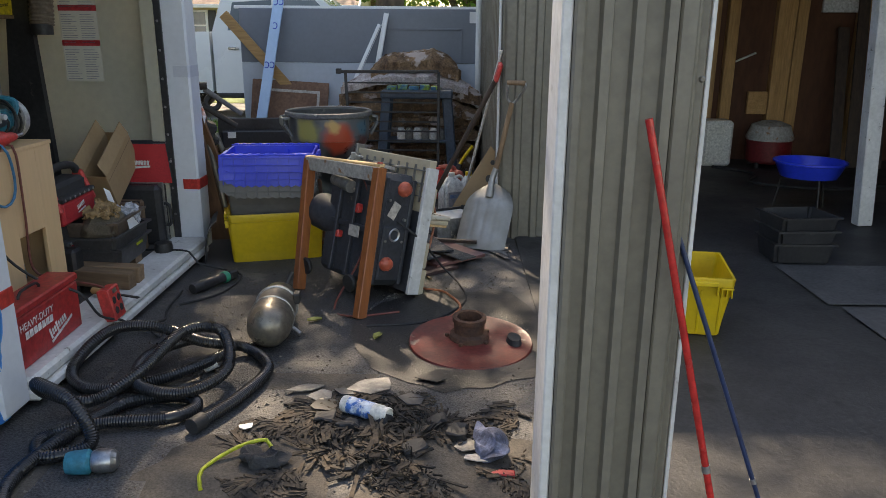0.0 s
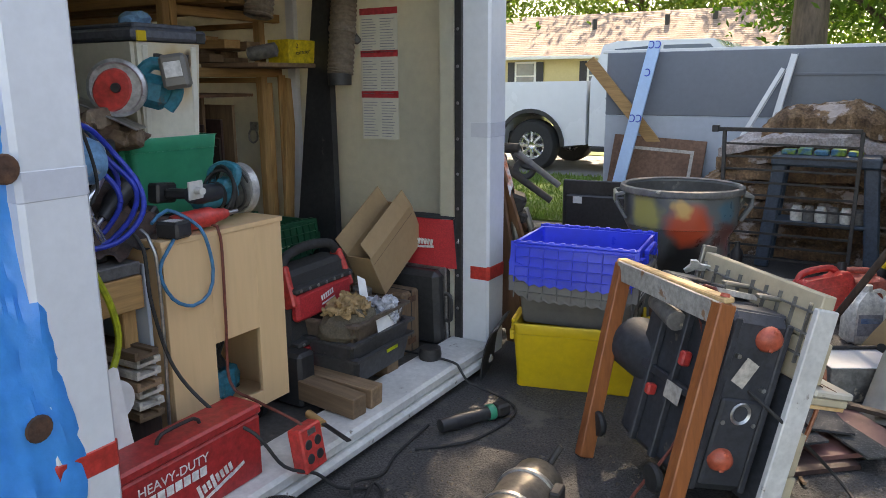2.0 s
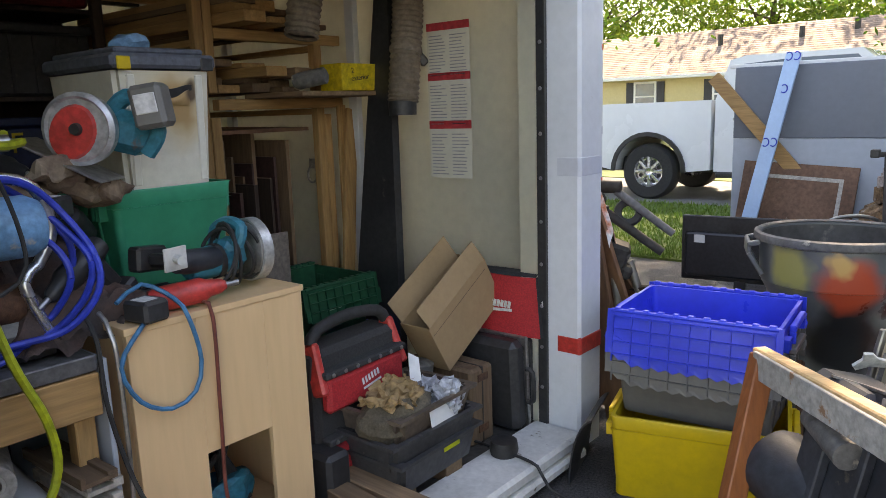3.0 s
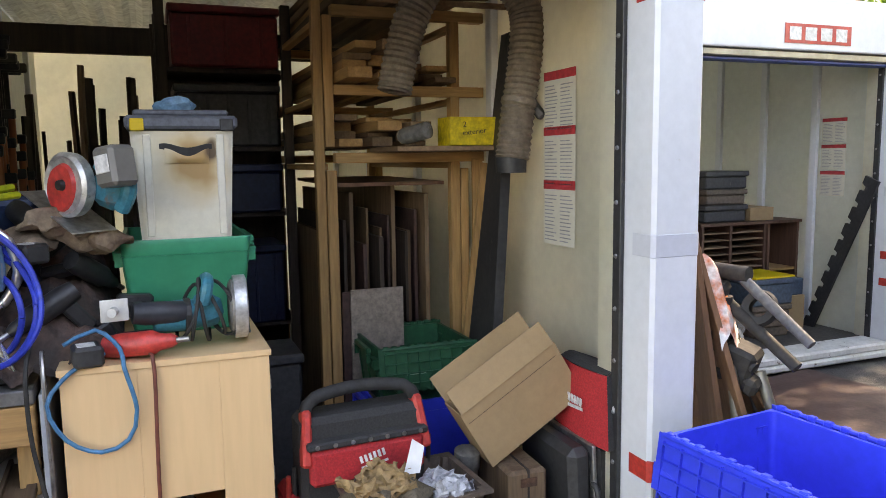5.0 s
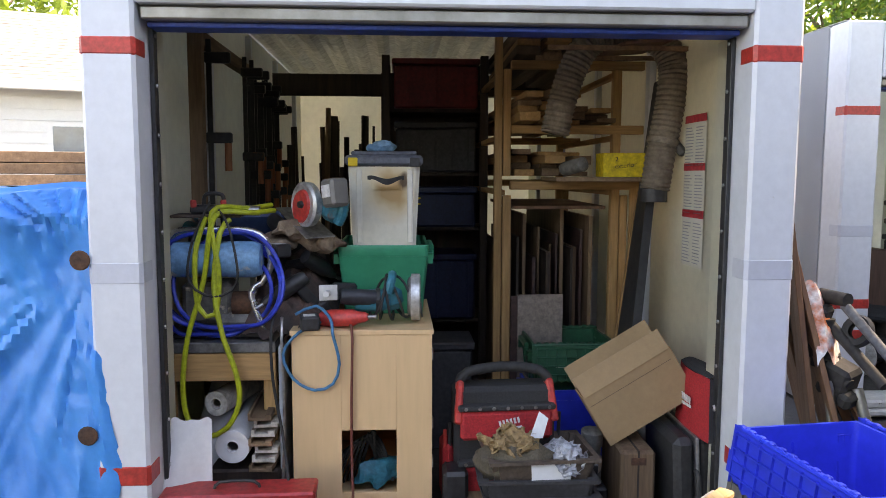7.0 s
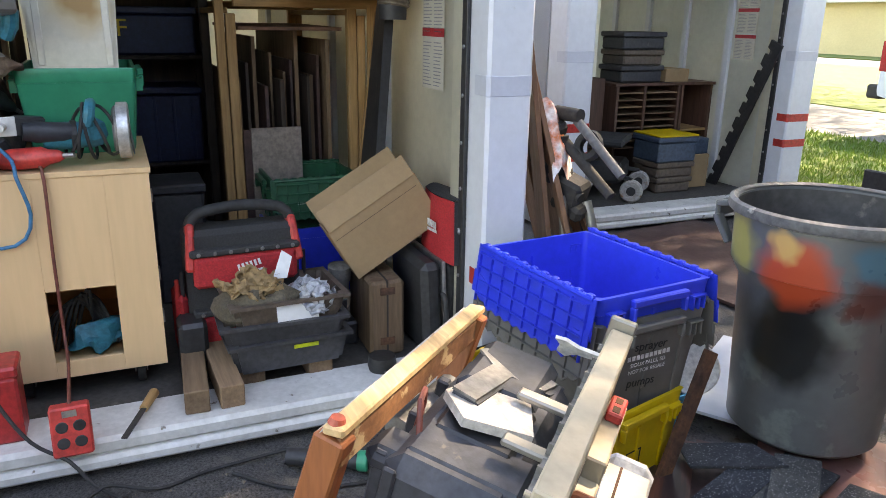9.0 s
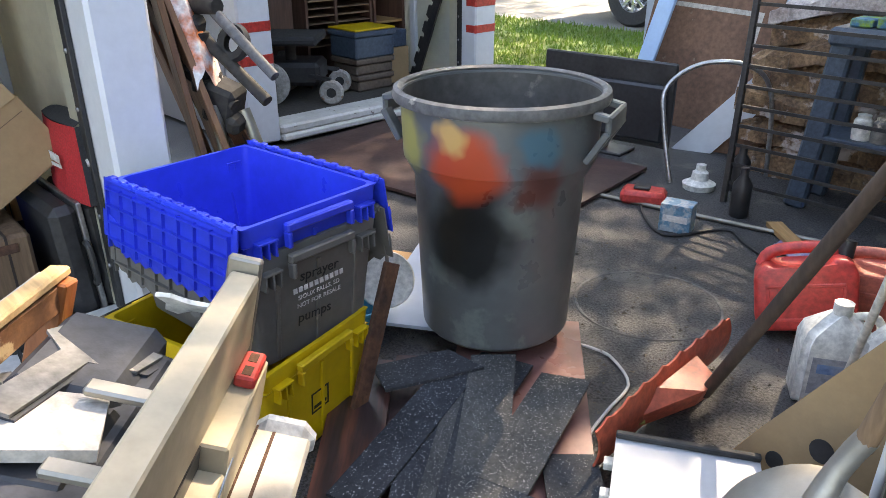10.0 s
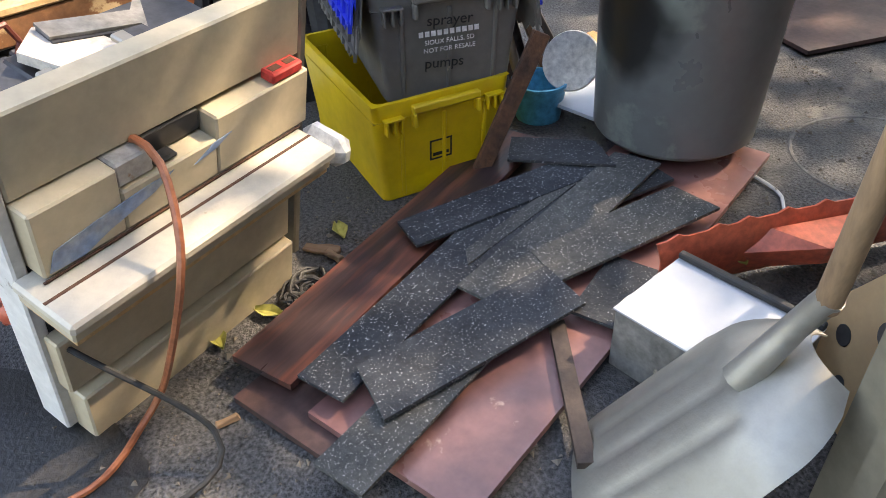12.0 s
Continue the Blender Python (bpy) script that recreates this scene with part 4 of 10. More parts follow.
part("logo_shape", b, M["black_ink"], yt, "black outlined logo shape")
# ---- trash can ----
can = hub("trash_can", "large gray plastic trash can with orange, yellow and black spray paint", "trash can", (-0.85, 5.65, 0.085), (0, 0, 35))
M["can"] = mat("gray_spray_painted_plastic", (0.105, 0.115, 0.118), (0.085, 0.092, 0.095), rough=0.36, big=3, fine=25, bump=0.04, grit=0.08, spot=(0.14, 0.16, 0.15), spot_scale=4, spot_at=0.6)


def sprayed(name, base, spots):
    """A copy of a surface with soft-edged spray paint spots: (place, radius, colour)."""
    m = base.copy()
    m.name = name
    nt = m.node_tree
    n, l = nt.nodes, nt.links
    bsdf = n["Principled BSDF"]
    src = bsdf.inputs["Base Color"].links[0].from_socket
    tc = n.new("ShaderNodeTexCoord")
    wob = n.new("ShaderNodeTexNoise")
    wob.inputs["Scale"].default_value = 9
    l.new(tc.outputs["Object"], wob.inputs["Vector"])
    add = n.new("ShaderNodeVectorMath")
    add.operation = "MULTIPLY_ADD"
    l.new(wob.outputs["Color"], add.inputs[0])
    add.inputs[1].default_value = (0.12, 0.12, 0.12)
    l.new(tc.outputs["Object"], add.inputs[2])
    for place, r, c in spots:
        d = n.new("ShaderNodeVectorMath")
        d.operation = "DISTANCE"
        l.new(add.outputs[0], d.inputs[0])
        d.inputs[1].default_value = [v + 0.06 for v in place]
        mr = n.new("ShaderNodeMapRange")
        mr.inputs[1].default_value, mr.inputs[2].default_value = r * 0.55, r
        mr.inputs[3].default_value, mr.inputs[4].default_value = 0.95, 0.0
        l.new(d.outputs["Value"], mr.inputs[0])
        mx = n.new("ShaderNodeMix")
        mx.data_type = "RGBA"
        l.new(mr.outputs[0], mx.inputs[0])
        l.new(src, mx.inputs[6])
        mx.inputs[7].default_value = rgb(c)
        src = mx.outputs[2]
    l.new(src, bsdf.inputs["Base Color"])
    return m


def on_can(deg, r, z):
    return (r * math.cos(radians(deg)), r * math.sin(radians(deg)), z)


M["can_paint"] = sprayed("spray_painted_can", M["can"], [(on_can(-104, 0.26, 0.36), 0.17, (0.012, 0.012, 0.012)), (on_can(-100, 0.27, 0.47), 0.12, (0.012, 0.012, 0.012)), (on_can(-60, 0.28, 0.55), 0.10, (0.09, 0.035, 0.03)), (on_can(-148, 0.29, 0.66), 0.11, (0.30, 0.27, 0.08)), (on_can(-60, 0.30, 0.66), 0.075, (0.05, 0.12, 0.16)),
                                                         (on_can(-104, 0.29, 0.60), 0.135, (0.42, 0.055, 0.02)), (on_can(-112, 0.30, 0.68), 0.065, (0.50, 0.30, 0.10))])
b = B()
lathe(b, [(0, 0.0), (0.225, 0.0), (0.238, 0.015), (0.262, 0.56), (0.266, 0.565), (0.292, 0.575), (0.298, 0.72), (0.296, 0.735), (0.312, 0.74), (0.314, 0.765), (0.305, 0.77), (0.292, 0.762), (0.284, 0.56), (0.25, 0.5), (0.228, 0.02), (0, 0.018)], 56)
part("body", b, M["can_paint"], can, "", True)
b = B()
lathe(b, [(0.292, 0.742), (0.318, 0.742), (0.322, 0.752), (0.318, 0.772), (0.306, 0.778), (0.294, 0.770)], 56)
rim = part("rim", b, mat("chalky_gray_rim", (0.16, 0.16, 0.155), (0.09, 0.09, 0.09), rough=0.6, big=7, fine=40, bump=0.15, spot=(0.42, 0.40, 0.34), spot_scale=9, spot_at=0.61), can, "paint-crusted rolled rim", True)
b = B()
lathe(b, [(0.301, 0.762), (0.291, 0.755), (0.2835, 0.562), (0.2495, 0.5), (0.2275, 0.022), (0.0, 0.021)], 56)
part("inner_wall", b, mat("grimy_can_inside", (0.045, 0.045, 0.045), (0.075, 0.07, 0.062), rough=0.6, big=4, fine=25, bump=0.05, spot=(0.13, 0.12, 0.10), spot_scale=9, spot_at=0.66), can, "grimy dark inside", True)
for s in (-1, 1):
    b = B()
    for k in (-1, 1):
        beam(b, (s * 0.29, k * 0.085, 0.60), (s * 0.345, k * 0.085, 0.69), 0.02, 0.045, (0, 1, 0), 0.004)
        beam(b, (s * 0.30, k * 0.085, 0.735), (s * 0.348, k * 0.085, 0.725), 0.02, 0.03, (0, 1, 0), 0.004)
    span(b, (min(s * 0.334, s * 0.352), -0.095, 0.675), (max(s * 0.334, s * 0.352), 0.095, 0.735), 0.006)
    bmesh.ops.rotate(b, verts=b.verts[:], cent=(0, 0, 0), matrix=Matrix.Rotation(radians(-14), 3, "Z"))
    part("handle", b, M["can"], can, "moulded grip")

# ---- plywood cabinet on casters ----
cab = hub("plywood_cabinet", "birch plywood cabinet on casters with a square cut-out", "cabinet", (-1.88, 3.13, 0.0))
W, z0, z1, D = 0.545, 0.19, 0.905, 0.72
hx0, hx1, hz0, hz1 = 0.19, 0.405, 0.25, 0.505
for lo, hi, nm in (((-0.018, 0, z0), (0, hx0, z1 - 0.018), "front_panel"), ((-0.018, hx1, z0), (0, W, z1 - 0.018), "front_panel"), ((-0.018, hx0, z0), (0, hx1, hz0), "front_panel"), ((-0.018, hx0, hz1), (0, hx1, z1 - 0.018), "front_panel"),
                   ((-D, 0, z0), (-0.019, 0.018, z1 - 0.018), "side_panel"), ((-D, W - 0.018, z0), (-0.019, W, z1 - 0.018), "side_panel"), ((-D, 0.02, z0), (-0.019, W - 0.02, z0 + 0.018), "bottom_panel"), ((-D, 0.02, z0 + 0.02), (-D + 0.012, W - 0.02, z1 - 0.02), "back_panel"), ((-D, -0.006, z1 - 0.018), (0.004, W + 0.006, z1), "top")):
    b = B()
    span(b, lo, hi, 0.0012)
    part(nm, b, M["ply"], cab)
for y in (0.09, W - 0.09):
    for x in (-0.09, -D + 0.09):
        b = B()
        rod(b, (x, y - 0.014, 0.142), (x, y + 0.014, 0.142), 0.042, seg=16)
        c = part("caster", b, M["rubber"], cab, "black caster wheel")
        b = B()
        span(b, (x - 0.03, y - 0.025, 0.184), (x + 0.03, y + 0.025, 0.189))
        span(b, (x - 0.015, y - 0.022, 0.14), (x + 0.015, y - 0.018, 0.185))
        span(b, (x - 0.015, y + 0.018, 0.14), (x + 0.015, y + 0.022, 0.185))
        part("fork", b, M["steel"], c, "steel caster fork")
for z in (0.36, 0.52, 0.80):
    b = B()
    span(b, (-0.06, W, z - 0.02), (-0.02, W + 0.006, z + 0.02), 0.001)
    part("hinge", b, M["steel"], cab, "steel hinge")

# ---- blue tarp over a pile ----
b = B()


def tarp_at(u, v):
    # v runs over the top and down the front; u along y
    y = 0.55 + u * 2.02
    prof = [(-3.05, 0.03), (-3.0, 0.75), (-2.6, 1.28), (-2.0, 1.46), (-1.70, 1.47), (-1.60, 1.36), (-1.59, 0.9), (-1.58, 0.45), (-1.57, 0.03)]
    k = v * (len(prof) - 1)
    i = min(int(k), len(prof) - 2)
    f = k - i
    x, z = (prof[i][j] * (1 - f) + prof[i + 1][j] * f for j in (0, 1))
    edge = max(0.0, u - 0.9) / 0.1
    p = Vector((x + 0.05 * noise.noise(Vector((y * 1.6, z * 1.3, 2))) + 0.03 * noise.noise(Vector((y * 6, z * 2.5, 5))) + 0.016 * abs(noise.noise(Vector((y * 14 + z * 5, z * 4, 1)))) + 0.008 * abs(noise.noise(Vector((y * 30 - z * 9, z * 12, 7)))), y, z + 0.05 * noise.noise(Vector((x * 2, y * 2, 9)))))
    a, d = math.atan2(z - 1.22, 2.52 - y), math.hypot(z - 1.22, 2.52 - y)
    if v > 0.52:
        fade = min(1.0, d * 3) * max(0.0, 1.0 - d * 0.35)
        p.x += (0.07 * abs(noise.noise(Vector((a * 3.2, d * 0.4, 6)))) + 0.05 * abs(noise.noise(Vector((a * 9.0, d * 0.9, 11)))) + 0.018 * abs(noise.noise(Vector((a * 24.0, d * 2.5, 3))))) * fade
    p.y += 0.04 * noise.noise(Vector((z * 3, 0, 4))) * edge - 0.06 * edge * max(0, z - 1.1) / 0.3
    p.z = max(p.z, 0.015)
    return p


grid_sheet(b, 150, 150, tarp_at, 0.002)
tp = one("tarp", b, M["tarp"], "crinkled bright blue tarp draped over a pile", "tarp", smooth=True)
for z in (1.22, 0.62):
    b = B()
    lathe(b, [(0.0, 0.004), (0.012, 0.006), (0.03, 0.005), (0.034, 0.0), (0.0, -0.001)], 16, pose(-1.545, 2.49, z, 0, 90, 0))
    part("grommet_disc", b, M["rust"], tp, "brown round tarp button")
b = B()
span(b, (-2.55, 0.75, 0.0), (-1.74, 2.42, 1.28), 0.05)
one("covered_crate", b, M["dark_z"], "dark wooden crate hidden under the tarp", "crate")

# ---- table saw lying on its side ----
saw = hub("table_saw", "old table saw on its side with wooden legs and beige top", "table saw", (-0.375, 4.23, 0))
O = Vector((-0.375, 4.23, 0))
sx = Vector((-0.70, 0.714, 0)).normalized()
sz = Vector((0.163, 0.157, 0.974))
sz = (sz - sx * sz.dot(sx)).normalized()
sy = sz.cross(sx)
SR = Matrix((sx, sy, sz)).transposed().to_4x4()
M["leg_wood"] = wood("orange_brown_leg", (0.36, 0.115, 0.035), (0.25, 0.075, 0.025), "z", rough=0.45, rand=0.1, spot=(0.50, 0.36, 0.22), spot_at=0.67)
M["raw_wood"] = wood("raw_split_wood", (0.72, 0.50, 0.26), (0.52, 0.31, 0.13), "x", rough=0.7, rand=0.05)
M["split_brown"] = wood("splintered_brown_wood", (0.30, 0.13, 0.05), (0.16, 0.065, 0.03), "x", rough=0.8, rand=0.05, spot=(0.55, 0.38, 0.20), spot_at=0.58)
M["silver_ring"] = mat("polished_ring", (0.55, 0.55, 0.54), (0.42, 0.42, 0.41), rough=0.3, metal=0.8, bump=0.02)
M["rail_cream"] = mat("yellowed_cream_paint", (0.52, 0.48, 0.40), (0.44, 0.40, 0.32), rough=0.55, big=5, fine=40, bump=0.1, grit=0.12, spot=(0.24, 0.18, 0.12), spot_scale=14, spot_at=0.67)
M["gray_paint"] = mat("flaking_gray_paint", (0.44, 0.42, 0.38), (0.33, 0.31, 0.28), rough=0.6, big=8, bump=0.1, spot=(0.28, 0.15, 0.08), spot_scale=14, spot_at=0.62)
M["housing"] = mat("dark_saw_housing", (0.026, 0.029, 0.036), (0.048, 0.053, 0.062), rough=0.55, big=5, bump=0.08, spot=(0.15, 0.13, 0.10), spot_scale=8, spot_at=0.66)
M["cast"] = mat("dusty_cast_metal", (0.25, 0.24, 0.22), (0.13, 0.126, 0.12), rough=0.6, metal=0.3, big=8, fine=40, bump=0.15, spot=(0.55, 0.47, 0.36), spot_scale=8, spot_at=0.6)
M["dust_cloth"] = mat("dusty_pale_board", (0.52, 0.48, 0.42), (0.42, 0.38, 0.33), rough=0.8, big=10, bump=0.1, spot=(0.28, 0.26, 0.24), spot_scale=16, spot_at=0.66)
M["blue_smear"] = mat("pale_blue_paint_smear", (0.16, 0.27, 0.48), (0.30, 0.34, 0.38), rough=0.6, big=14, bump=0.05)


def sb(name, lo, hi, mt, lab="", bev=0.004, par=None):
    b = B()
    c = [(lo[i] + hi[i]) / 2 for i in range(3)]
    box(b, [hi[i] - lo[i] for i in range(3)], c, bev=bev, m=SR)
    return part(name, b, mt, par or saw, lab)


for p, q in (((-0.40, 3.67, 0.0), (-0.30, 3.877, 0.745)), ((-0.80, 4.11, 0.0), (-0.748, 4.344, 0.715))):
    b = B()
    beam(b, Vector(p) - O, Vector(q) - O, 0.058, 0.05, sx, 0.004)
    part("wooden_leg", b, M["leg_wood"], saw, "chipped orange-brown wooden leg", False)
b = B()
beam(b, Vector((-0.285, 3.868, 0.757)) - O, Vector((-0.765, 4.358, 0.722)) - O, 0.040, 0.018, (0, 0, 1), 0.004)
part("top_rail", b, M["raw_wood"], saw, "split raw wood rail")
b = B()
beam(b, Vector((-0.285, 3.868, 0.719)) - O, Vector((-0.765, 4.358, 0.684)) - O, 0.030, 0.052, (0, 0, 1), 0.004)
bmesh.ops.subdivide_edges(b, edges=b.edges[:], cuts=6, use_grid_fill=True)
jitter(b, 0.0025, 30, 2)
part("rail_core", b, M["split_brown"], saw, "rough splintered brown side of the rail")
b = B()
rod(b, Vector((-0.300, 3.880, 0.765)) - O, Vector((-0.299, 3.882, 0.775)) - O, 0.016, 0.012, 14)
part("leg_plug", b, M["orange_plastic"], saw, "orange round plug on the leg top")
b = B()
beam(b, Vector((-0.30, 3.845, 0.715)) - O, Vector((-0.765, 4.325, 0.69)) - O, 0.012, 0.075, (0, 0, 1), 0.002)
part("rail_face", b, M["gray_paint"], saw, "flaking gray painted rail face")
# beige table top in slabs, a white fence rail, lower skirt
sb("table_slab", (-0.325, -0.02, 0.613), (0.315, 0.03, 0.762), M["beige"], "beige enamelled table slab")
sb("table_slab", (-0.325, -0.06, 0.475), (-0.165, 0.03, 0.611), M["beige"], "beige table slab with blue smears")
sb("table_slab", (-0.1635, -0.06, 0.475), (0.0485, 0.03, 0.560), M["beige"], "beige table slab with blue smears")
sb("table_slab", (0.05, -0.06, 0.475), (0.30, 0.03, 0.604), M["beige"], "beige table slab")
sb("slot", (-0.085, -0.02, 0.5615), (0.047, 0.028, 0.611), M["black"], "dark blade slot")
sb("slot_insert", (-0.085, -0.052, 0.5615), (-0.035, -0.022, 0.572), M["dark_steel"], "gray metal blade insert")
sb("ledge", (-0.163, -0.052, 0.5615), (-0.088, 0.03, 0.611), M["gray_paint"], "gray-blue ledge")
sb("inner_frame", (-0.32, -0.015, 0.02), (0.25, 0.03, 0.472), M["housing"], "dark inner frame behind the skirts")
sb("seam", (-0.33, -0.0645, 0.472), (0.275, -0.0605, 0.4755), M["rust"], "rusty seam", 0)
sb("fence_rail", (-0.36, -0.165, 0.445), (0.275, -0.0165, 0.470), M["rail_cream"], "cream painted fence rail", 0.006)
sb("fence_rail", (-0.355, -0.155, 0.418), (0.27, -0.0165, 0.443), M["beige"], "beige rail underside", 0.004)
sb("wood_strip", (-0.35, -0.150, 0.405), (0.265, -0.0165, 0.417), M["raw_wood"], "raw wood strip under the rail", 0.001)
sb("skirt", (-0.34, -0.055, 0.165), (0.255, -0.0155, 0.31), M["beige"], "beige lower skirt")
sb("skirt", (-0.33, -0.075, 0.012), (0.25, -0.0155, 0.155), M["beige"], "beige lower skirt")
sb("end_channel", (0.317, -0.02, 0.02), (0.338, 0.04, 0.785), M["alu"], "aluminium end channel")
sb("end_channel", (-0.352, -0.02, 0.02), (-0.327, 0.06, 0.72), M["old_white"], "white slotted end channel")
sb("rail_cap", (0.2755, -0.17, 0.395), (0.342, -0.05, 0.472), M["white_plastic"], "white rounded rail cap", 0.025)
sb("clamp_block", (0.20, -0.058, 0.605), (0.285, -0.022, 0.628), M["red_plastic"], "red clamp block", 0.004)
for x in (0.222, 0.262):
    sb("clamp_slot", (x - 0.013, -0.048, 0.6282), (x + 0.013, -0.032, 0.6290), M["rust"], "dark slot in the clamp", 0)
b = B()
plate(b, [(-0.315, 0.485), (-0.25, 0.481), (-0.20, 0.50), (-0.10, 0.525), (-0.055, 0.548), (-0.12, 0.546), (-0.22, 0.536), (-0.30, 0.525)], 0.0015, SR @ pose(0, -0.0606, 0, 90, 0, 0))
part("paint_smear", b, M["blue_smear"], saw, "pale blue paint smear")
b = B()
plate(b, [(-0.01, 0.532), (0.045, 0.542), (0.085, 0.56), (0.04, 0.556)], 0.0015, SR @ pose(0, -0.0606, 0, 90, 0, 0))
part("paint_smear", b, M["blue_smear"], saw)
sb("fence_groove", (-0.355, -0.098, 0.4701), (0.27, -0.092, 0.4712), M["rust"], "brown groove in the rail", 0)
# ribbed underside towards the legs
b = B()
for k in range(9):
    box(b, (0.006, 0.012, 0.20), (-0.29 + k * 0.072, 0.037, 0.628), m=SR)
for k in range(3):
    box(b, (0.62, 0.012, 0.006), (-0.01, 0.037, 0.56 + k * 0.07), m=SR)
part("underside_ribs", b, M["cast"], saw, "ribbed pale underside casting")
hs = sb("housing", (-0.27, 0.05, 0.05), (0.20, 0.285, 0.655), M["housing"], "dark saw housing", 0.03)
sb("end_rim", (-0.278, 0.06, 0.06), (-0.268, 0.085, 0.64), M["housing"], "raised edge of the housing", 0.004, hs)
sb("end_rim", (-0.278, 0.25, 0.06), (-0.268, 0.275, 0.64), M["housing"], "raised edge of the housing", 0.004, hs)
sb("end_step", (-0.284, 0.09, 0.08), (-0.268, 0.245, 0.38), M["housing"], "raised lower panel of the housing", 0.008, hs)
for y, z, rr in ((0.135, 0.585, 0.043), (0.195, 0.175, 0.040)):
    b = B()
    lathe(b, [(0, 0.034), (rr * 0.45, 0.031), (rr * 0.8, 0.020), (rr, 0.0), (rr, -0.012)], 18, SR @ pose(-0.284 if z < 0.4 else -0.27, y, z, 0, -90, 0), (1.0, 1.15))
    kn = part("red_knob", b, M["orange_plastic"], hs, "red-orange plastic knob", True)
    b = B()
    box(b, (0.012, 0.018, rr * 1.7), (-0.306 if z < 0.4 else -0.292, y, z), m=SR, bev=0.004)
    part("grip", b, M["orange_plastic"], kn)
b = B()
lathe(b, [(0.026, 0.0), (0.034, 0.006), (0.038, 0.0), (0.034, -0.006)], 22, SR @ pose(-0.286, 0.17, 0.335, 0, -90, 0))
part("ring", b, M["silver_ring"], hs, "bright steel ring", True)
b = B()
box(b, (0.001, 0.055, 0.09), (-0.2712, 0.185, 0.465), (25, 0, 0), m=SR)
part("label_plate", b, M["dust_cloth"], hs, "torn white rating label")
for y, z in ((0.11, 0.30), (0.225, 0.30), (0.11, 0.42), (0.235, 0.52)):
    b = B()
    rod(b, SR @ Vector((-0.287, y, z)), SR @ Vector((-0.266, y, z)), 0.008, seg=8)
    part("screw", b, M["steel"], hs)
# open frame face towards the legs: ribs, a motor end and loose leads
for x in (-0.22, -0.08, 0.06):
    sb("frame_rib", (x - 0.012, 0.286, 0.07), (x + 0.012, 0.312, 0.63), M["housing"], "cast frame rib", 0.004, hs)
sb("frame_rib", (-0.25, 0.286, 0.33), (0.18, 0.306, 0.36), M["housing"], "cast frame rib", 0.004, hs)
for x, z, ln in ((-0.14, 0.42, 0.05), (0.0, 0.26, 0.04)):
    sb("switch", (x, 0.29, z), (x + 0.03, 0.325, z + ln), M["red_plastic"], "red plastic switch", 0.006, hs)
sb("torn_tag", (-0.16, 0.31, 0.29), (-0.07, 0.3125, 0.35), M["dust_cloth"], "torn white tag", 0.0, hs)
b = B()
lathe(b, [(0, 0.0), (0.10, 0.0), (0.105, 0.02), (0.105, 0.20), (0.09, 0.23), (0.0, 0.24)], 24, SR @ pose(0.1, 0.19, 0.33, 0, 78, 20))
part("motor", b, M["housing"], saw, "dark round motor", True)
sb("gearbox", (0.02, 0.1, 0.52), (0.24, 0.27, 0.675), M["housing"], "dark gearbox", 0.02)
T_CAST = [(-0.15, -0.03), (0.03, -0.035), (0.05, -0.11), (0.12, -0.12), (0.135, 0.05), (0.08, 0.07), (0.04, 0.018), (-0.15, 0.025)]
b = B()
plate(b, T_CAST, 0.06, SR @ pose(0.07, 0.21, 0.615, 4, 8, -6))
ca = part("casting", b, M["housing"], saw, "dark T-shaped casting")
b = B()
plate(b, [(x * 0.96, y * 0.92) for x, y in T_CAST], 0.006, SR @ pose(0.07, 0.21, 0.677, 4, 8, -6))
part("dusty_top", b, M["cast"], ca, "dusty pale top of the casting")
b = B()
plate(b, [(0, -0.012), (0.06, -0.018), (0.085, -0.045), (0.105, -0.03), (0.10, 0.005), (0.115, 0.03), (0.09, 0.035), (0.06, 0.018), (0, 0.015)], 0.008, SR @ pose(0.27, 0.02, 0.70, 50, 0, 95))
part("hook", b, M["white_plastic"], saw, "white forked plastic hook")
sb("motor_cap", (-0.24, 0.20, 0.58), (-0.14, 0.33, 0.635), M["housing"], "dark motor cap", 0.02)
b = B()
rod(b, SR @ Vector((0.13, 0.30, 0.57)), SR @ Vector((-0.06, 0.33, 0.55)), 0.035)
part("dust_tube", b, M["cast"], saw, "dusty pale tube", True)
sb("bracket", (-0.23, 0.05, 0.60), (-0.12, 0.26, 0.66), M["housing"], "", 0.008)
b = B()
plate(b, [(-0.08, -0.07), (0.06, -0.09), (0.09, 0.05), (0.03, 0.10), (-0.07, 0.07)], 0.02, SR @ pose(-0.055, 0.165, 0.668, 4, 6, 25) @ Matrix.Scale(0.92, 4))
part("cover", b, M["dust_cloth"], saw, "dusty pale cover plate")
sb("bin", (-0.15, 0.09, 0.56), (0.03, 0.25, 0.665), M["black"], "black dust bin", 0.012)
sb("arm", (-0.16, 0.03, 0.69), (-0.13, 0.12, 0.705), M["alu"], "bright steel arm")
sb("arm", (0.0, 0.03, 0.69), (0.03, 0.14, 0.705), M["alu"], "bright steel arm")
for x in (-0.20, 0.21):
    b = B()
    lathe(b, [(0.0, 0.0), (0.045, 0.0), (0.05, 0.012), (0.045, 0.024), (0, 0.024)], 20, pose(*(SR @ Vector((x, 0.33, 0))), 90, 0, -45) @ pose(0, 0.055, 0))
    part("wheel", b, M["rubber"], saw, "small black wheel", True)


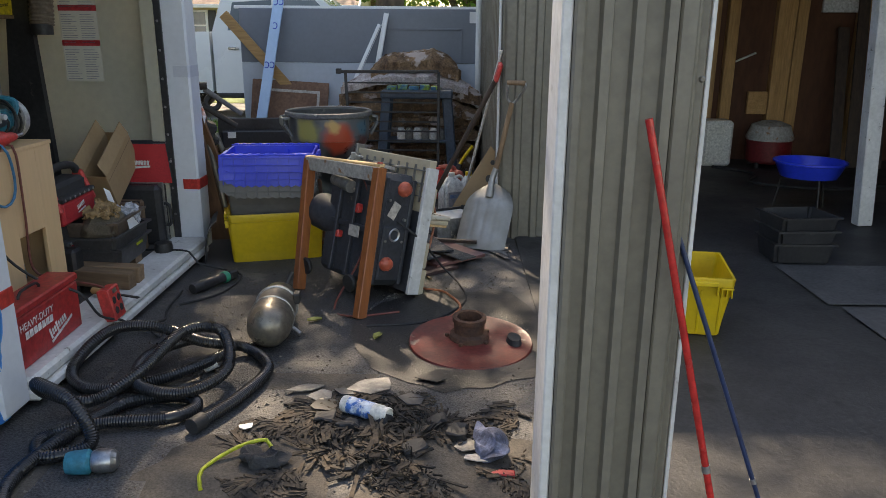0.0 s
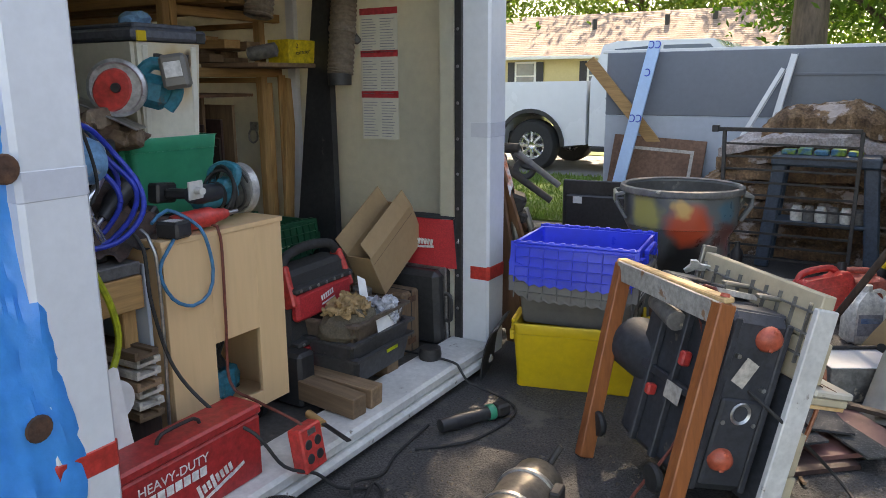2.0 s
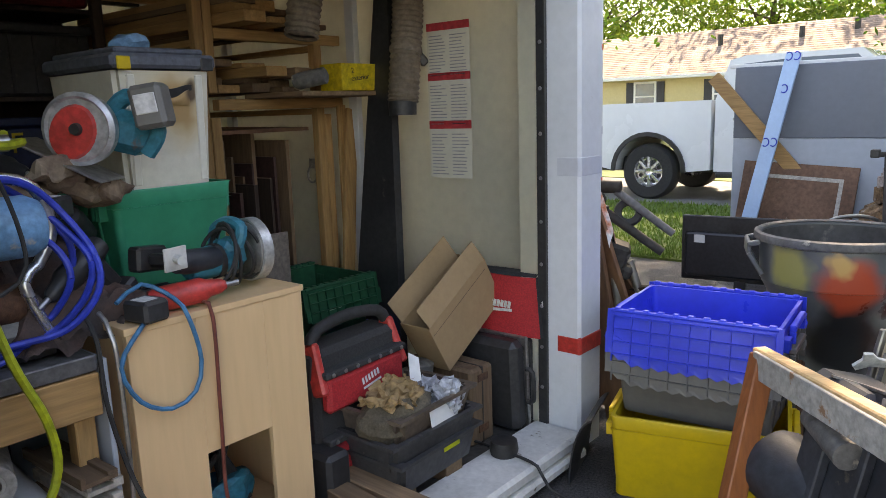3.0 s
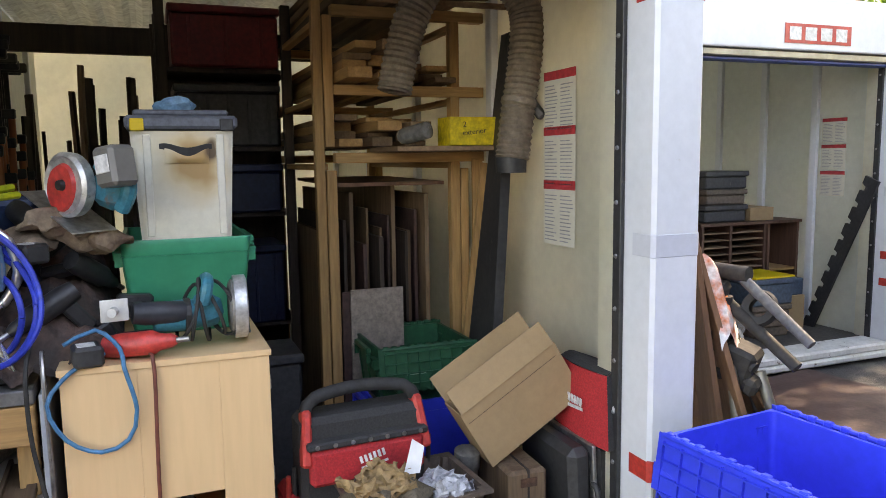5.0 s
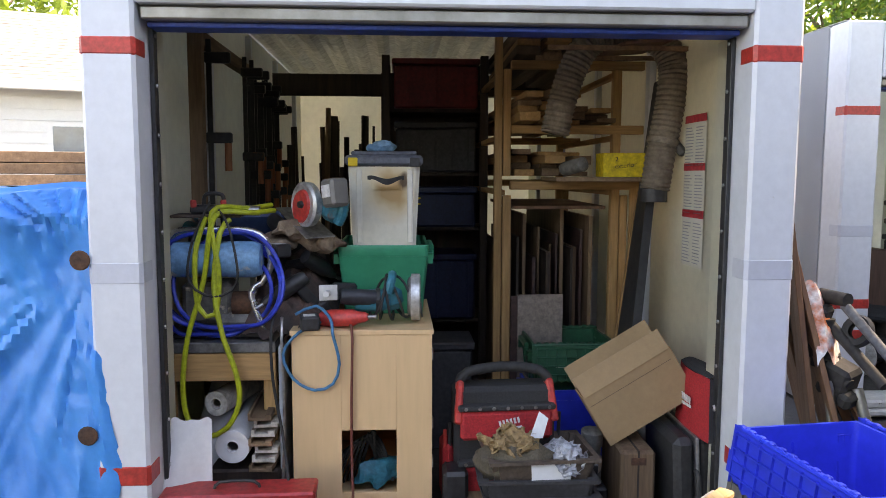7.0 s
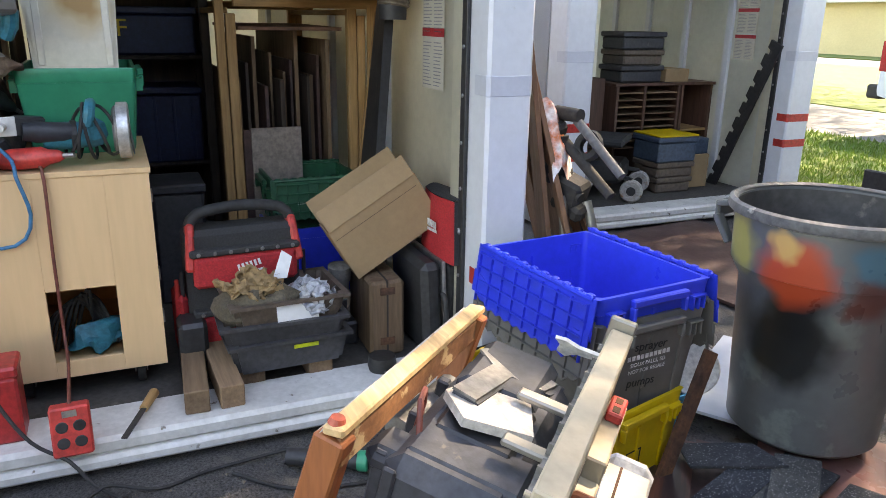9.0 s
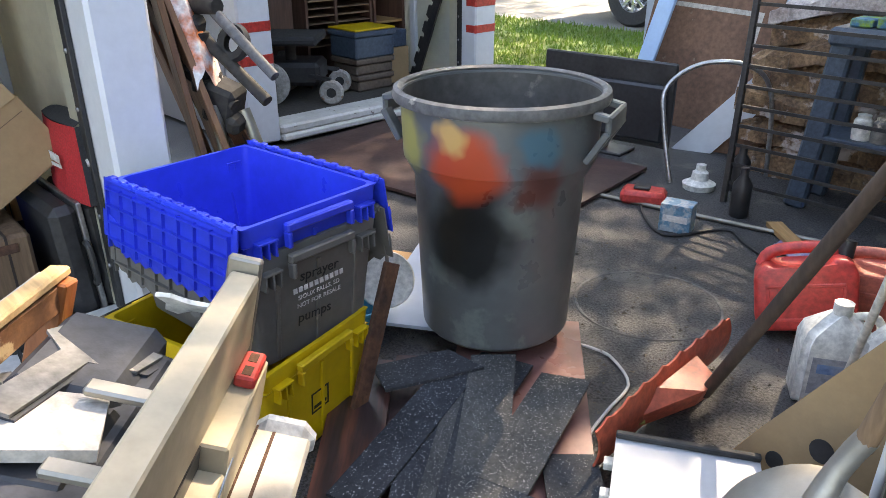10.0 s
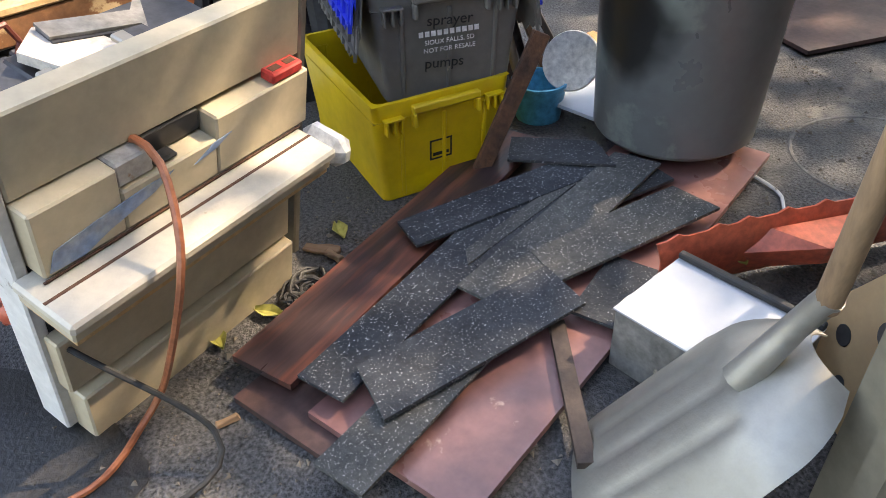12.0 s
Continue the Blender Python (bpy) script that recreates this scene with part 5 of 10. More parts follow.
def cable(name, label, pts, r, mt, category="cable", ribbed_hose=False, step=0.03):
    """A cable or hose lying or hanging along a smooth line."""
    b = B()
    if ribbed_hose:
        path = curve_through(pts, 0.0048)
        sweep(b, path, lambda i: r * (1.0 if i % 2 else 0.91), 12, False)
    else:
        path = curve_through(pts, step)
        sweep(b, path, r, 7)
    return one(name, b, mt, label, category, smooth=True)


cable("power_cable", "brown rubber cable hanging over the table saw", [(-0.22, 4.24, 0.575), (-0.184, 4.276, 0.60), (-0.129, 4.317, 0.576), (-0.066, 4.328, 0.492), (-0.028, 4.312, 0.40), (-0.06, 4.25, 0.22), (-0.12, 4.19, 0.07), (-0.10, 4.14, 0.008), (0.003, 4.093, 0.008), (0.06, 4.02, 0.008), (0.12, 3.82, 0.008), (0.02, 3.6, 0.008)], 0.0075, M["cable_orange"])
cable("power_cable", "dark red cable looped over the saw motor", [(-0.30, 4.02, 0.62), (-0.36, 4.05, 0.74), (-0.42, 4.08, 0.70), (-0.36, 3.98, 0.50), (-0.42, 3.92, 0.25), (-0.55, 3.82, 0.01), (-0.45, 3.68, 0.008), (-0.2, 3.75, 0.008)], 0.006, M["cable_red"])
cable("power_cable", "black cable curling from the saw across the ground", [(-0.35, 4.05, 0.5), (-0.12, 4.0, 0.35), (0.02, 4.3, 0.08), (0.12, 4.2, 0.008), (0.14, 3.9, 0.008), (-0.05, 3.62, 0.008), (-0.35, 3.55, 0.008)], 0.006, M["rubber"])

# ---- ground clutter in front of the container ----
HOSE = [(-0.86, 2.52, 0.03), (-0.76, 2.74, 0.03), (-0.71, 3.02, 0.03), (-0.86, 3.20, 0.04), (-1.02, 3.12, 0.10), (-1.20, 3.05, 0.20), (-1.40, 3.05, 0.17), (-1.50, 2.92, 0.06), (-1.38, 2.80, 0.03), (-1.15, 2.86, 0.035), (-0.95, 3.02, 0.06), (-0.92, 3.20, 0.05),
        (-1.08, 3.22, 0.07), (-1.22, 3.0, 0.08), (-1.16, 2.76, 0.07), (-0.95, 2.70, 0.07), (-0.84, 2.88, 0.09), (-0.92, 3.08, 0.17), (-1.06, 3.02, 0.19), (-1.16, 2.80, 0.11), (-1.30, 2.66, 0.05), (-1.44, 2.62, 0.10), (-1.40, 2.50, 0.20), (-1.24, 2.42, 0.17), (-1.16, 2.36, 0.05), (-1.30, 2.30, 0.03), (-1.36, 2.42, 0.03), (-1.20, 2.52, 0.035), (-0.98, 2.56, 0.035), (-0.90, 2.66, 0.03), (-0.98, 2.74, 0.03), (-1.2, 2.66, 0.03), (-1.33, 2.2, 0.03), (-1.2, 1.95, 0.03), (-0.95, 2.0, 0.03)]
vh = cable("vacuum_hose", "black corrugated hose in loose coils on the ground", HOSE, 0.0245, M["black_gloss"] if "black_gloss" in M else mat("glossy_black_hose", (0.016, 0.016, 0.017), (0.024, 0.024, 0.025), rough=0.32, bump=0.02), "hose", True)

b = B()
rod(b, (-0.866, 2.508, 0.031), (-0.842, 2.562, 0.031), 0.031, seg=16)
part("cuff", b, M["rubber"], vh, "smooth black end cuff", True)

mt_ = mat("greasy_brass_gray", (0.23, 0.20, 0.155), (0.14, 0.12, 0.10), rough=0.35, metal=0.5, big=6, bump=0.06, spot=(0.35, 0.30, 0.22), spot_scale=9, spot_at=0.62)
motor = hub("electric_motor", "greasy gray cylindrical motor lying on the asphalt", "motor", (-0.785, 3.46, 0.105), (0, 0, 5))
b = B()
lathe(b, [(0, -0.25), (0.055, -0.24), (0.092, -0.20), (0.104, -0.14), (0.10, -0.06), (0.102, -0.05)], 28, pose(0, 0, 0, -90, 0, 0))
part("end_bell", b, mt_, motor, "domed end bell", True)
b = B()
lathe(b, [(0.098, -0.055), (0.098, 0.10), (0.0, 0.10)], 28, pose(0, 0, 0, -90, 0, 0))
part("body", b, mt_, motor, "", True)
for y in (-0.05, 0.10):
    b = B()
    lathe(b, [(0.096, 0), (0.106, 0.002), (0.106, 0.016), (0.096, 0.018)], 28, pose(0, y, 0, -90, 0, 0))
    part("band", b, M["steel"], motor, "steel clamp band", True)
b = B()
lathe(b, [(0.086, 0.11), (0.09, 0.14), (0.086, 0.22), (0.06, 0.26), (0, 0.265)], 28, pose(0, 0, 0, -90, 0, 0))
part("end_bell", b, mt_, motor, "", True)
b = B()
span(b, (0.085, 0.06, 0.02), (0.12, 0.13, 0.07), 0.006)
part("bracket", b, M["dark_steel"], motor, "bolt bracket")
b = B()
rod(b, (0.03, 0.24, 0.06), (0.06, 0.27, 0.12), 0.012)
part("bolt", b, M["dark_steel"], motor)
b = B()
rod(b, (0.09, -0.04, -0.06), (0.13, -0.06, -0.085), 0.012)
part("stub", b, M["steel"], motor)

disc = hub("disc_with_hub", "rusty red round steel plate with a raised hub", "steel disc", (0.165, 3.36, 0.0), (3, 0, 10))
b = B()
lathe(b, [(0.0, 0.018), (0.27, 0.018), (0.288, 0.022), (0.292, 0.014), (0.285, 0.004), (0.0, 0.004)], 48)
part("plate", b, mat("worn_red_plate", (0.20, 0.036, 0.028), (0.13, 0.03, 0.025), rough=0.4, big=6, bump=0.1, spot=(0.30, 0.21, 0.16), spot_scale=7, spot_at=0.62), disc, "", True)
b = B()
lathe(b, [(0.095, 0.018), (0.09, 0.04), (0.072, 0.05), (0.074, 0.10), (0.08, 0.105), (0.08, 0.125), (0.068, 0.13), (0.058, 0.125), (0.055, 0.03), (0.0, 0.03)], 32, pose(0.0, 0.04, 0))
part("hub", b, M["rust"], disc, "rusty turned hub", True)
b = B()
lathe(b, [(0.0, 0.045), (0.03, 0.045), (0.035, 0.018)], 16, pose(0.2, -0.04, 0.0), (1, 1.6))
part("knob", b, M["rubber"], disc, "black knob", True)
for k in range(5):
    a = 0.4 + k * 1.25
    b = B()
    rod(b, (0.105 * math.cos(a), 0.04 + 0.105 * math.sin(a), 0.016), (0.105 * math.cos(a), 0.04 + 0.105 * math.sin(a), 0.03), 0.011, seg=6)
    part("bolt", b, M["rust"], disc)

sp = hub("spray_can", "white and blue spray can lying in the debris", "spray can", (-0.25, 2.65, 0.035), (0, 0, -28))
b = B()
lathe(b, [(0, -0.10), (0.03, -0.10), (0.033, -0.095), (0.033, 0.08), (0.03, 0.085), (0.026, 0.09)], 20, pose(0, 0, 0, 0, 90, 0))
part("body", b, M["white_plastic"], sp, "", True)
b = B()
lathe(b, [(0.0334, -0.07), (0.0336, -0.068), (0.0336, 0.04), (0.0334, 0.042)], 20, pose(0, 0, 0, 0, 90, 0))
part("label_band", b, mat("blue_white_label", (0.04, 0.17, 0.50), (0.62, 0.68, 0.75), rough=0.4, big=30, bump=0, soft=0.04), sp, "blue and white label", True)
b = B()
lathe(b, [(0.032, 0.088), (0.032, 0.105), (0.028, 0.108), (0.024, 0.1), (0.0, 0.095)], 20, pose(0, 0, 0, 0, 90, 0))
part("cap", b, M["white_plastic"], sp, "white cap", True)

jar = hub("plastic_lamp", "clear plastic work lamp with blue base on the ground", "lamp", (-1.12, 2.26, 0.04), (0, 0, 10))
b = B()
lathe(b, [(0, -0.07), (0.035, -0.07), (0.04, -0.05), (0.042, 0.0), (0.03, 0.01)], 18, pose(0, 0, 0, 0, 90, 0))
part("base", b, M["teal"], jar, "", True)
b = B()
lathe(b, [(0.034, 0.012), (0.042, 0.03), (0.04, 0.075), (0.025, 0.09), (0, 0.092)], 18, pose(0, 0, 0, 0, 90, 0))
part("lens", b, M["steel"], jar, "cloudy clear lens", True)
cup = hub("white_cup", "small white plastic cup inside the hose coil", "cup", (-0.99, 3.02, 0.0))
b = B()
lathe(b, [(0, 0.0), (0.032, 0.0), (0.034, 0.01), (0.03, 0.06), (0, 0.062)], 18, pose(0, 0, 0.03, 0, 70, 20))
part("body", b, M["white_plastic"], cup, "", True)

rnd = random.Random(7)
for cx, cy, s, rz, mt in ((-0.52, 2.86, 0.075, 20, "cast"), (-0.36, 2.84, 0.06, -30, "housing"), (-0.25, 2.90, 0.135, 15, "cast"), (-0.44, 2.80, 0.09, 40, "cast"), (0.0, 2.98, 0.10, 30, "dark_steel"), (0.14, 2.44, 0.10, 30, "cast"), (-0.42, 2.72, 0.09, -60, "black"), (-0.08, 2.78, 0.08, 100, "housing"), (0.17, 2.36, 0.08, 5, "dust_cloth"), (-0.68, 2.55, 0.035, 15, "white_plastic")):
    n = rnd.randint(5, 7)
    pts = [(s * rnd.uniform(0.45, 1.15) * math.cos(6.283 * k / n), s * rnd.uniform(0.3, 0.75) * math.sin(6.283 * k / n)) for k in range(n)]
    b = B()
    plate(b, pts, 0.004)
    one("plastic_shard", b, M[mt], "broken flat plastic shard among the debris", "shard", group="plastic shards", at=pose(cx, cy, 0.012, rnd.uniform(-7, 7), rnd.uniform(-7, 7), rz))
b = B()
for _ in range(4200):
    a, q = rnd.uniform(0, 6.283), math.sqrt(rnd.random())
    x, y = -0.12 + 0.62 * q * math.cos(a), 2.40 + 0.46 * q * math.sin(a)
    if x > 0.33 or noise.noise(Vector((x * 4, y * 4, 1))) < -0.16:
        continue
    big = rnd.random() ** 5
    l_, w_, h_ = rnd.uniform(0.003, 0.016) + 0.10 * big, rnd.uniform(0.002, 0.007) + 0.012 * big, rnd.uniform(0.002, 0.006)
    beam(b, (x, y, 0.006 + rnd.random() * 0.03 * (1 - q)), (x + l_ * math.cos(a * 7), y + l_ * math.sin(a * 7), 0.006 + rnd.random() * 0.05 * (1 - q)), w_, h_, (rnd.uniform(-0.4, 0.4), rnd.uniform(-0.4, 0.4), 1))
tagged(part("wood_chips", b, mat("charred_wood_chips", (0.012, 0.011, 0.010), (0.075, 0.057, 0.04), rough=0.9, big=14, fine=60, bump=0.3, soft=0.08)), "scattered charred wood chips and shavings on the ground", "debris", "", "stuff")
b = B()
for _ in range(6500):
    x, y = rnd.uniform(-1.4, 0.45), rnd.uniform(1.3, 6.6)
    g = rnd.uniform(0.0015, 0.0045) + 0.008 * rnd.random() ** 9
    a = rnd.uniform(0, 6.283)
    w = [b.verts.new((x + g * rnd.uniform(0.6, 1.7) * math.cos(a + k * 2.09), y + g * rnd.uniform(0.6, 1.5) * math.sin(a + k * 2.09), 0.0015)) for k in range(3)]
    top = b.verts.new((x, y, 0.002 + g * rnd.uniform(0.5, 1.0)))
    for k in range(3):
        b.faces.new((w[k], w[(k + 1) % 3], top))
tagged(part("grit", b, mat("grit", (0.20, 0.17, 0.13), (0.06, 0.055, 0.05), rough=0.95, big=3, fine=20, bump=0.1)), "fine grit and crumbs strewn over the asphalt", "grit", "", "stuff")
b = B()
grid_sheet(b, 26, 22, lambda u, v: Vector((-1.35 + u * 1.75, 1.3 + v * 1.75, 0.004 + 0.012 * max(0, noise.noise(Vector((u * 5, v * 5, 3)))) * min(1, 6 * u * (1 - u)) * min(1, 6 * v * (1 - v)) - 0.006 * (min(u, 1 - u, v, 1 - v) < 0.03) - 0.02 * (noise.noise(Vector((u * 3, v * 3, 8))) < -0.12))))
one("dirt_patch", b, M["dust"], "dry sandy dirt patch on the asphalt", "ground", "structure", smooth=True)
b = B()
rag_ = [(0.10 + (0.52 + 0.10 * noise.noise(Vector((math.cos(a) * 2, math.sin(a) * 2, 4)))) * math.cos(a), 3.50 + (0.62 + 0.14 * noise.noise(Vector((math.cos(a) * 3, math.sin(a) * 3, 7)))) * math.sin(a)) for a in (2 * math.pi * k / 64 for k in range(64))]
rag_ = [(min(x, 0.50), y) for x, y in rag_]
plate(b, rag_, 0.001, pose(0, 0, 0.003))
one("oil_stain", b, mat("oily_soot_stain", (0.020, 0.019, 0.018), (0.036, 0.034, 0.032), rough=0.5, big=3, fine=90, bump=0.35, grit=0.5), "black oily stain on the asphalt by the disc", "stain", "structure")
b = B()
bmesh.ops.create_icosphere(b, subdivisions=4, radius=0.08, matrix=Matrix.Diagonal((0.75, 1.3, 0.45, 1)))
jitter(b, 0.05, 14, 3)
one("work_glove", b, mat("gray_blue_glove", (0.16, 0.18, 0.26), (0.07, 0.08, 0.12), rough=0.8, big=14, fine=90, bump=0.3, soft=0.05), "crumpled gray and blue work glove in the debris", "glove", at=pose(0.22, 2.42, 0.03, 0, 0, 15))
b = B()
bmesh.ops.create_icosphere(b, subdivisions=4, radius=0.06, matrix=Matrix.Diagonal((1.4, 0.9, 0.45, 1)))
jitter(b, 0.03, 25, 6)
one("dark_rag", b, M["black_cloth"], "crumpled dark rag beside the yellow cord", "rag", at=pose(-0.56, 2.33, 0.02, 0, 0, -15))
for x, y, l_, w_, h_, rz in ((0.03, 2.60, 0.07, 0.05, 0.03, 20), (-0.30, 2.56, 0.09, 0.05, 0.03, -35), (-0.40, 2.62, 0.07, 0.06, 0.035, 10), (-0.17, 2.60, 0.06, 0.045, 0.03, 60), (0.10, 2.52, 0.09, 0.06, 0.04, 80), (-0.05, 2.40, 0.08, 0.05, 0.035, 30), (-0.25, 2.30, 0.07, 0.05, 0.03, -10)):
    b = B()
    box(b, (l_, w_, h_), (0, 0, h_ * 0.45), None, 0.006)
    bmesh.ops.subdivide_edges(b, edges=b.edges[:], cuts=2, use_grid_fill=True)
    jitter(b, 0.025, 18, int(abs(x * 100)))
    one("charred_chunk", b, M["rubber"], "charred black wood chunk in the debris", "wood chunk", group="charred chunks", at=pose(x, y, 0.003, 0, 0, rz))
b = B()
span(b, (-0.04, -0.016, 0), (0.04, 0.016, 0.018), 0.003)
one("small_carton", b, M["red_paint"], "small red printed carton in the debris", "carton", at=pose(0.25, 2.27, 0.0, 0, 0, -5))
cable("nylon_rope", "thin yellow-green cord beside the debris", [(-0.72, 2.16, 0.008), (-0.75, 2.27, 0.01), (-0.66, 2.38, 0.03), (-0.57, 2.42, 0.035), (-0.54, 2.37, 0.012)], 0.007, M["lime"])
for x, y, rz in ((-0.62, 3.62, 20), (-0.28, 3.42, 70), (-0.664, 4.602, 10), (-0.374, 4.40, 60), (-0.312, 4.283, 20), (-0.22, 5.50, 40), (-0.30, 5.75, 120)):
    b = B()
    grid_sheet(b, 4, 3, lambda u, v: Vector(((u - 0.5) * 0.075, (v - 0.5) * 0.045 * math.sin(math.pi * min(max(u, 0.08), 0.92)), 0.006 + 0.012 * (abs(v - 0.5) * 2) ** 2)), 0.001)
    z = 0.062 if (x, y) == (-0.22, 5.50) else 0.0
    one("fallen_leaf", b, mat("yellow_green_leaf", (0.40, 0.36, 0.09), (0.26, 0.25, 0.06), rough=0.6, bump=0.05) if "yellow_green_leaf" not in bpy.data.materials else bpy.data.materials["yellow_green_leaf"], "curled pale yellow leaf on the ground", "leaf", group="fallen leaves", at=pose(x, y, z, 0, 0, rz))

for x, y, l_, w_, rz in ((-0.59, 4.545, 0.10, 0.028, 60), (-0.55, 4.575, 0.06, 0.02, 35), (-0.06, 4.31, 0.05, 0.012, 110)):
    b = B()
    box(b, (l_, w_, 0.014), (0, 0, 0.009), None, 0.002)
    bmesh.ops.subdivide_edges(b, edges=b.edges[:], cuts=2, use_grid_fill=True)
    jitter(b, 0.008, 30, x * 10)
    one("wood_splinter", b, M["old_x"], "broken brown wood splinter on the asphalt", "splinter", group="wood splinters", at=pose(x, y, 0.002, 0, 0, rz))
b = B()
rnd = random.Random(21)
for k in range(9):
    cx, cy = -0.43 + rnd.uniform(-0.05, 0.05), 4.49 + rnd.uniform(-0.06, 0.06)
    loop = [(cx + rnd.uniform(0.02, 0.055) * math.cos(a) * 1.2, cy + rnd.uniform(0.02, 0.05) * math.sin(a), 0.008 + 0.022 * rnd.random()) for a in (2 * math.pi * i / 7 for i in range(7))]
    sweep(b, curve_through(loop, 0.012, True) + [Vector(loop[0])], 0.005, 6)
one("tangled_cord", b, M["rubber"], "tangle of thin black netting on the asphalt", "netting", smooth=True)

# ---- boards and rubber strips on the ground ----
def board(name, label, p, q, w, thick, z, mt, category="board", group="", tilt=0.0, bev=0.002, ends=(0, 0)):
    """A flat board from p to q (mid-lines on the ground plan), lying at height z."""
    p, q = Vector((*p, 0)), Vector((*q, 0))
    d = q - p
    n = d.length
    b = B()
    plate(b, [(0, -w / 2), (n + ends[1], -w / 2), (n - ends[1], w / 2), (ends[0], w / 2)], thick)
    o = one(name, b, mt, label, category, group=group, at=pose(p.x, p.y, z, 0, -tilt, math.degrees(math.atan2(d.y, d.x))))
    return o


M["pink_panel"] = mat("faded_red_varnish", (0.26, 0.125, 0.105), (0.17, 0.08, 0.075), rough=0.32, big=3.5, fine=30, bump=0.05, grit=0.15, spot=(0.42, 0.28, 0.22), spot_scale=9, spot_at=0.67)
M["burnt_panel"] = mat("blackened_red_panel", (0.04, 0.026, 0.027), (0.16, 0.055, 0.036), rough=0.35, big=3, fine=25, bump=0.08, stretch=(0.25, 2.2, 1), soft=0.05, spot=(0.36, 0.22, 0.12), spot_scale=5, spot_at=0.66)
M["mat_rubber"] = mat("speckled_black_rubber", (0.034, 0.038, 0.043), (0.024, 0.027, 0.031), rough=0.9, big=6, fine=60, bump=0.5, grit=0.3, spot=(0.40, 0.41, 0.41), spot_scale=185, spot_at=0.62)
M["mat_worn"] = mat("worn_speckled_rubber", (0.075, 0.075, 0.068), (0.04, 0.043, 0.045), rough=0.85, big=5, fine=60, bump=0.5, grit=0.3, spot=(0.33, 0.325, 0.30), spot_scale=185, spot_at=0.59)
board("panel_board", "splintered wood panel under red boards on the ground", (0.0, 4.42), (-0.86, 5.42), 0.30, 0.018, 0.003, M["maroon_ply"], group="panel boards")
board("panel_board", "wide reddish varnished panel on the ground", (0.135, 4.60), (-0.83, 5.76), 0.40, 0.018, 0.022, M["pink_panel"], group="panel boards")
board("panel_board", "blackened reddish panel with orange streaks on the ground", (-0.14, 4.385), (-0.97, 5.20), 0.165, 0.017, 0.0415, M["burnt_panel"], group="panel boards")
board("panel_board", "pale gray panel end behind the totes", (-1.02, 5.42), (-1.42, 6.05), 0.30, 0.012, 0.0595, M["pale_gray"], group="panel boards")
M["mat_blue"] = mat("fresh_speckled_rubber", (0.032, 0.038, 0.046), (0.021, 0.025, 0.031), rough=0.9, big=6, fine=60, bump=0.5, grit=0.3, spot=(0.42, 0.43, 0.44), spot_scale=185, spot_at=0.605)
RUBBER = {"mat_rubber": "black speckled rubber mat strip on the boards", "mat_worn": "grayish worn rubber mat strip on the boards", "mat_blue": "blue-black rubber mat strip with white flecks"}
strips = [((-0.095, 5.115), (-0.26, 5.28), 0.14, "mat_rubber", (0, 0)), ((-0.57, 5.24), (-0.66, 5.50), 0.17, "mat_rubber", (0, 0)), ((0.177, 4.515), (-0.20, 4.95), 0.118, "mat_worn", (0, 0)), ((-0.043, 4.503), (-0.62, 5.12), 0.122, "mat_blue", (0, 0.05)), ((-0.318, 4.905), (-0.635, 5.27), 0.05, "mat_rubber", (0.01, 0)),
          ((-0.36, 4.87), (-0.655, 5.28), 0.042, "mat_worn", (0.04, 0)), ((-0.497, 4.757), (-0.70, 5.32), 0.116, "mat_blue", (0.01, 0.05)), ((-0.215, 4.88), (-0.685, 5.465), 0.135, "mat_worn", (0, 0.01)), ((-0.287, 5.045), (-0.456, 5.525), 0.142, "mat_worn", (0.012, 0.012)), ((0.015, 4.585), (-0.205, 5.075), 0.15, "mat_blue", (0.03, -0.01)), ((-0.822, 5.125), (-0.72, 5.38), 0.13, "mat_rubber", (0.0, 0.03))]
for k, (p, q, w, mt, cut) in enumerate(strips):
    o = board("rubber_strip", RUBBER[mt], p, q, w, 0.009, 0.060 + 0.003 * k, M[mt], "rubber strip", "rubber strips", ends=cut)
board("board_batten", "thin dark broken wood batten with a splintered end", (0.24, 4.96), (-0.13, 5.03), 0.035, 0.018, 0.043, M["dark_z"])
cable("power_cable", "thin dirty white cord lying behind the strips", [(-0.64, 5.80, 0.012), (-0.54, 5.83, 0.008), (-0.47, 5.81, 0.008), (-0.37, 5.73, 0.008), (-0.34, 5.58, 0.008), (-0.31, 5.45, 0.008), (-0.24, 5.33, 0.012)], 0.005, M["old_white"])
b = B()
beam(b, (-0.80, 5.02, 0.02), (-0.86, 5.22, 0.42), 0.05, 0.02, (1, 0, 0), 0.002)
one("board_batten", b, M["rust"], "rusty angle iron leaning on the yellow tote", "angle iron")

# ---- shovels and jugs by the garage wall ----
sh = hub("scoop_shovel", "aluminium scoop shovel with a wooden D-handle", "shovel", (0.235, 4.93, 0.0))
o = Vector((0.235, 4.93, 0.0))
b = B()
tipm, topm = Vector((0.235, 4.935, 0.012)) - o, Vector((0.345, 5.21, 0.42)) - o
ax = (topm - tipm)
side = Vector((0.94, -0.34, 0.0))
nn = side.cross(ax.normalized())


def blade(u, v):
    w = 0.178 * (1.0 if v < 0.62 else math.sqrt(max(0.0, 1 - ((v - 0.62) / 0.40) ** 2)) * 0.96 + 0.02)
    s = (u - 0.5) * 2
    lift = 0.055 * abs(s) ** 2.5 + 0.03 * max(0, v - 0.75) / 0.25
    rib = 0.006 * sum(math.exp(-((s - c) / 0.07) ** 2) for c in (-0.4, 0.0, 0.4)) * (1 if 0.15 < v < 0.72 else 0)
    return tipm + ax * v + side * (s * w) - nn * (lift + rib)


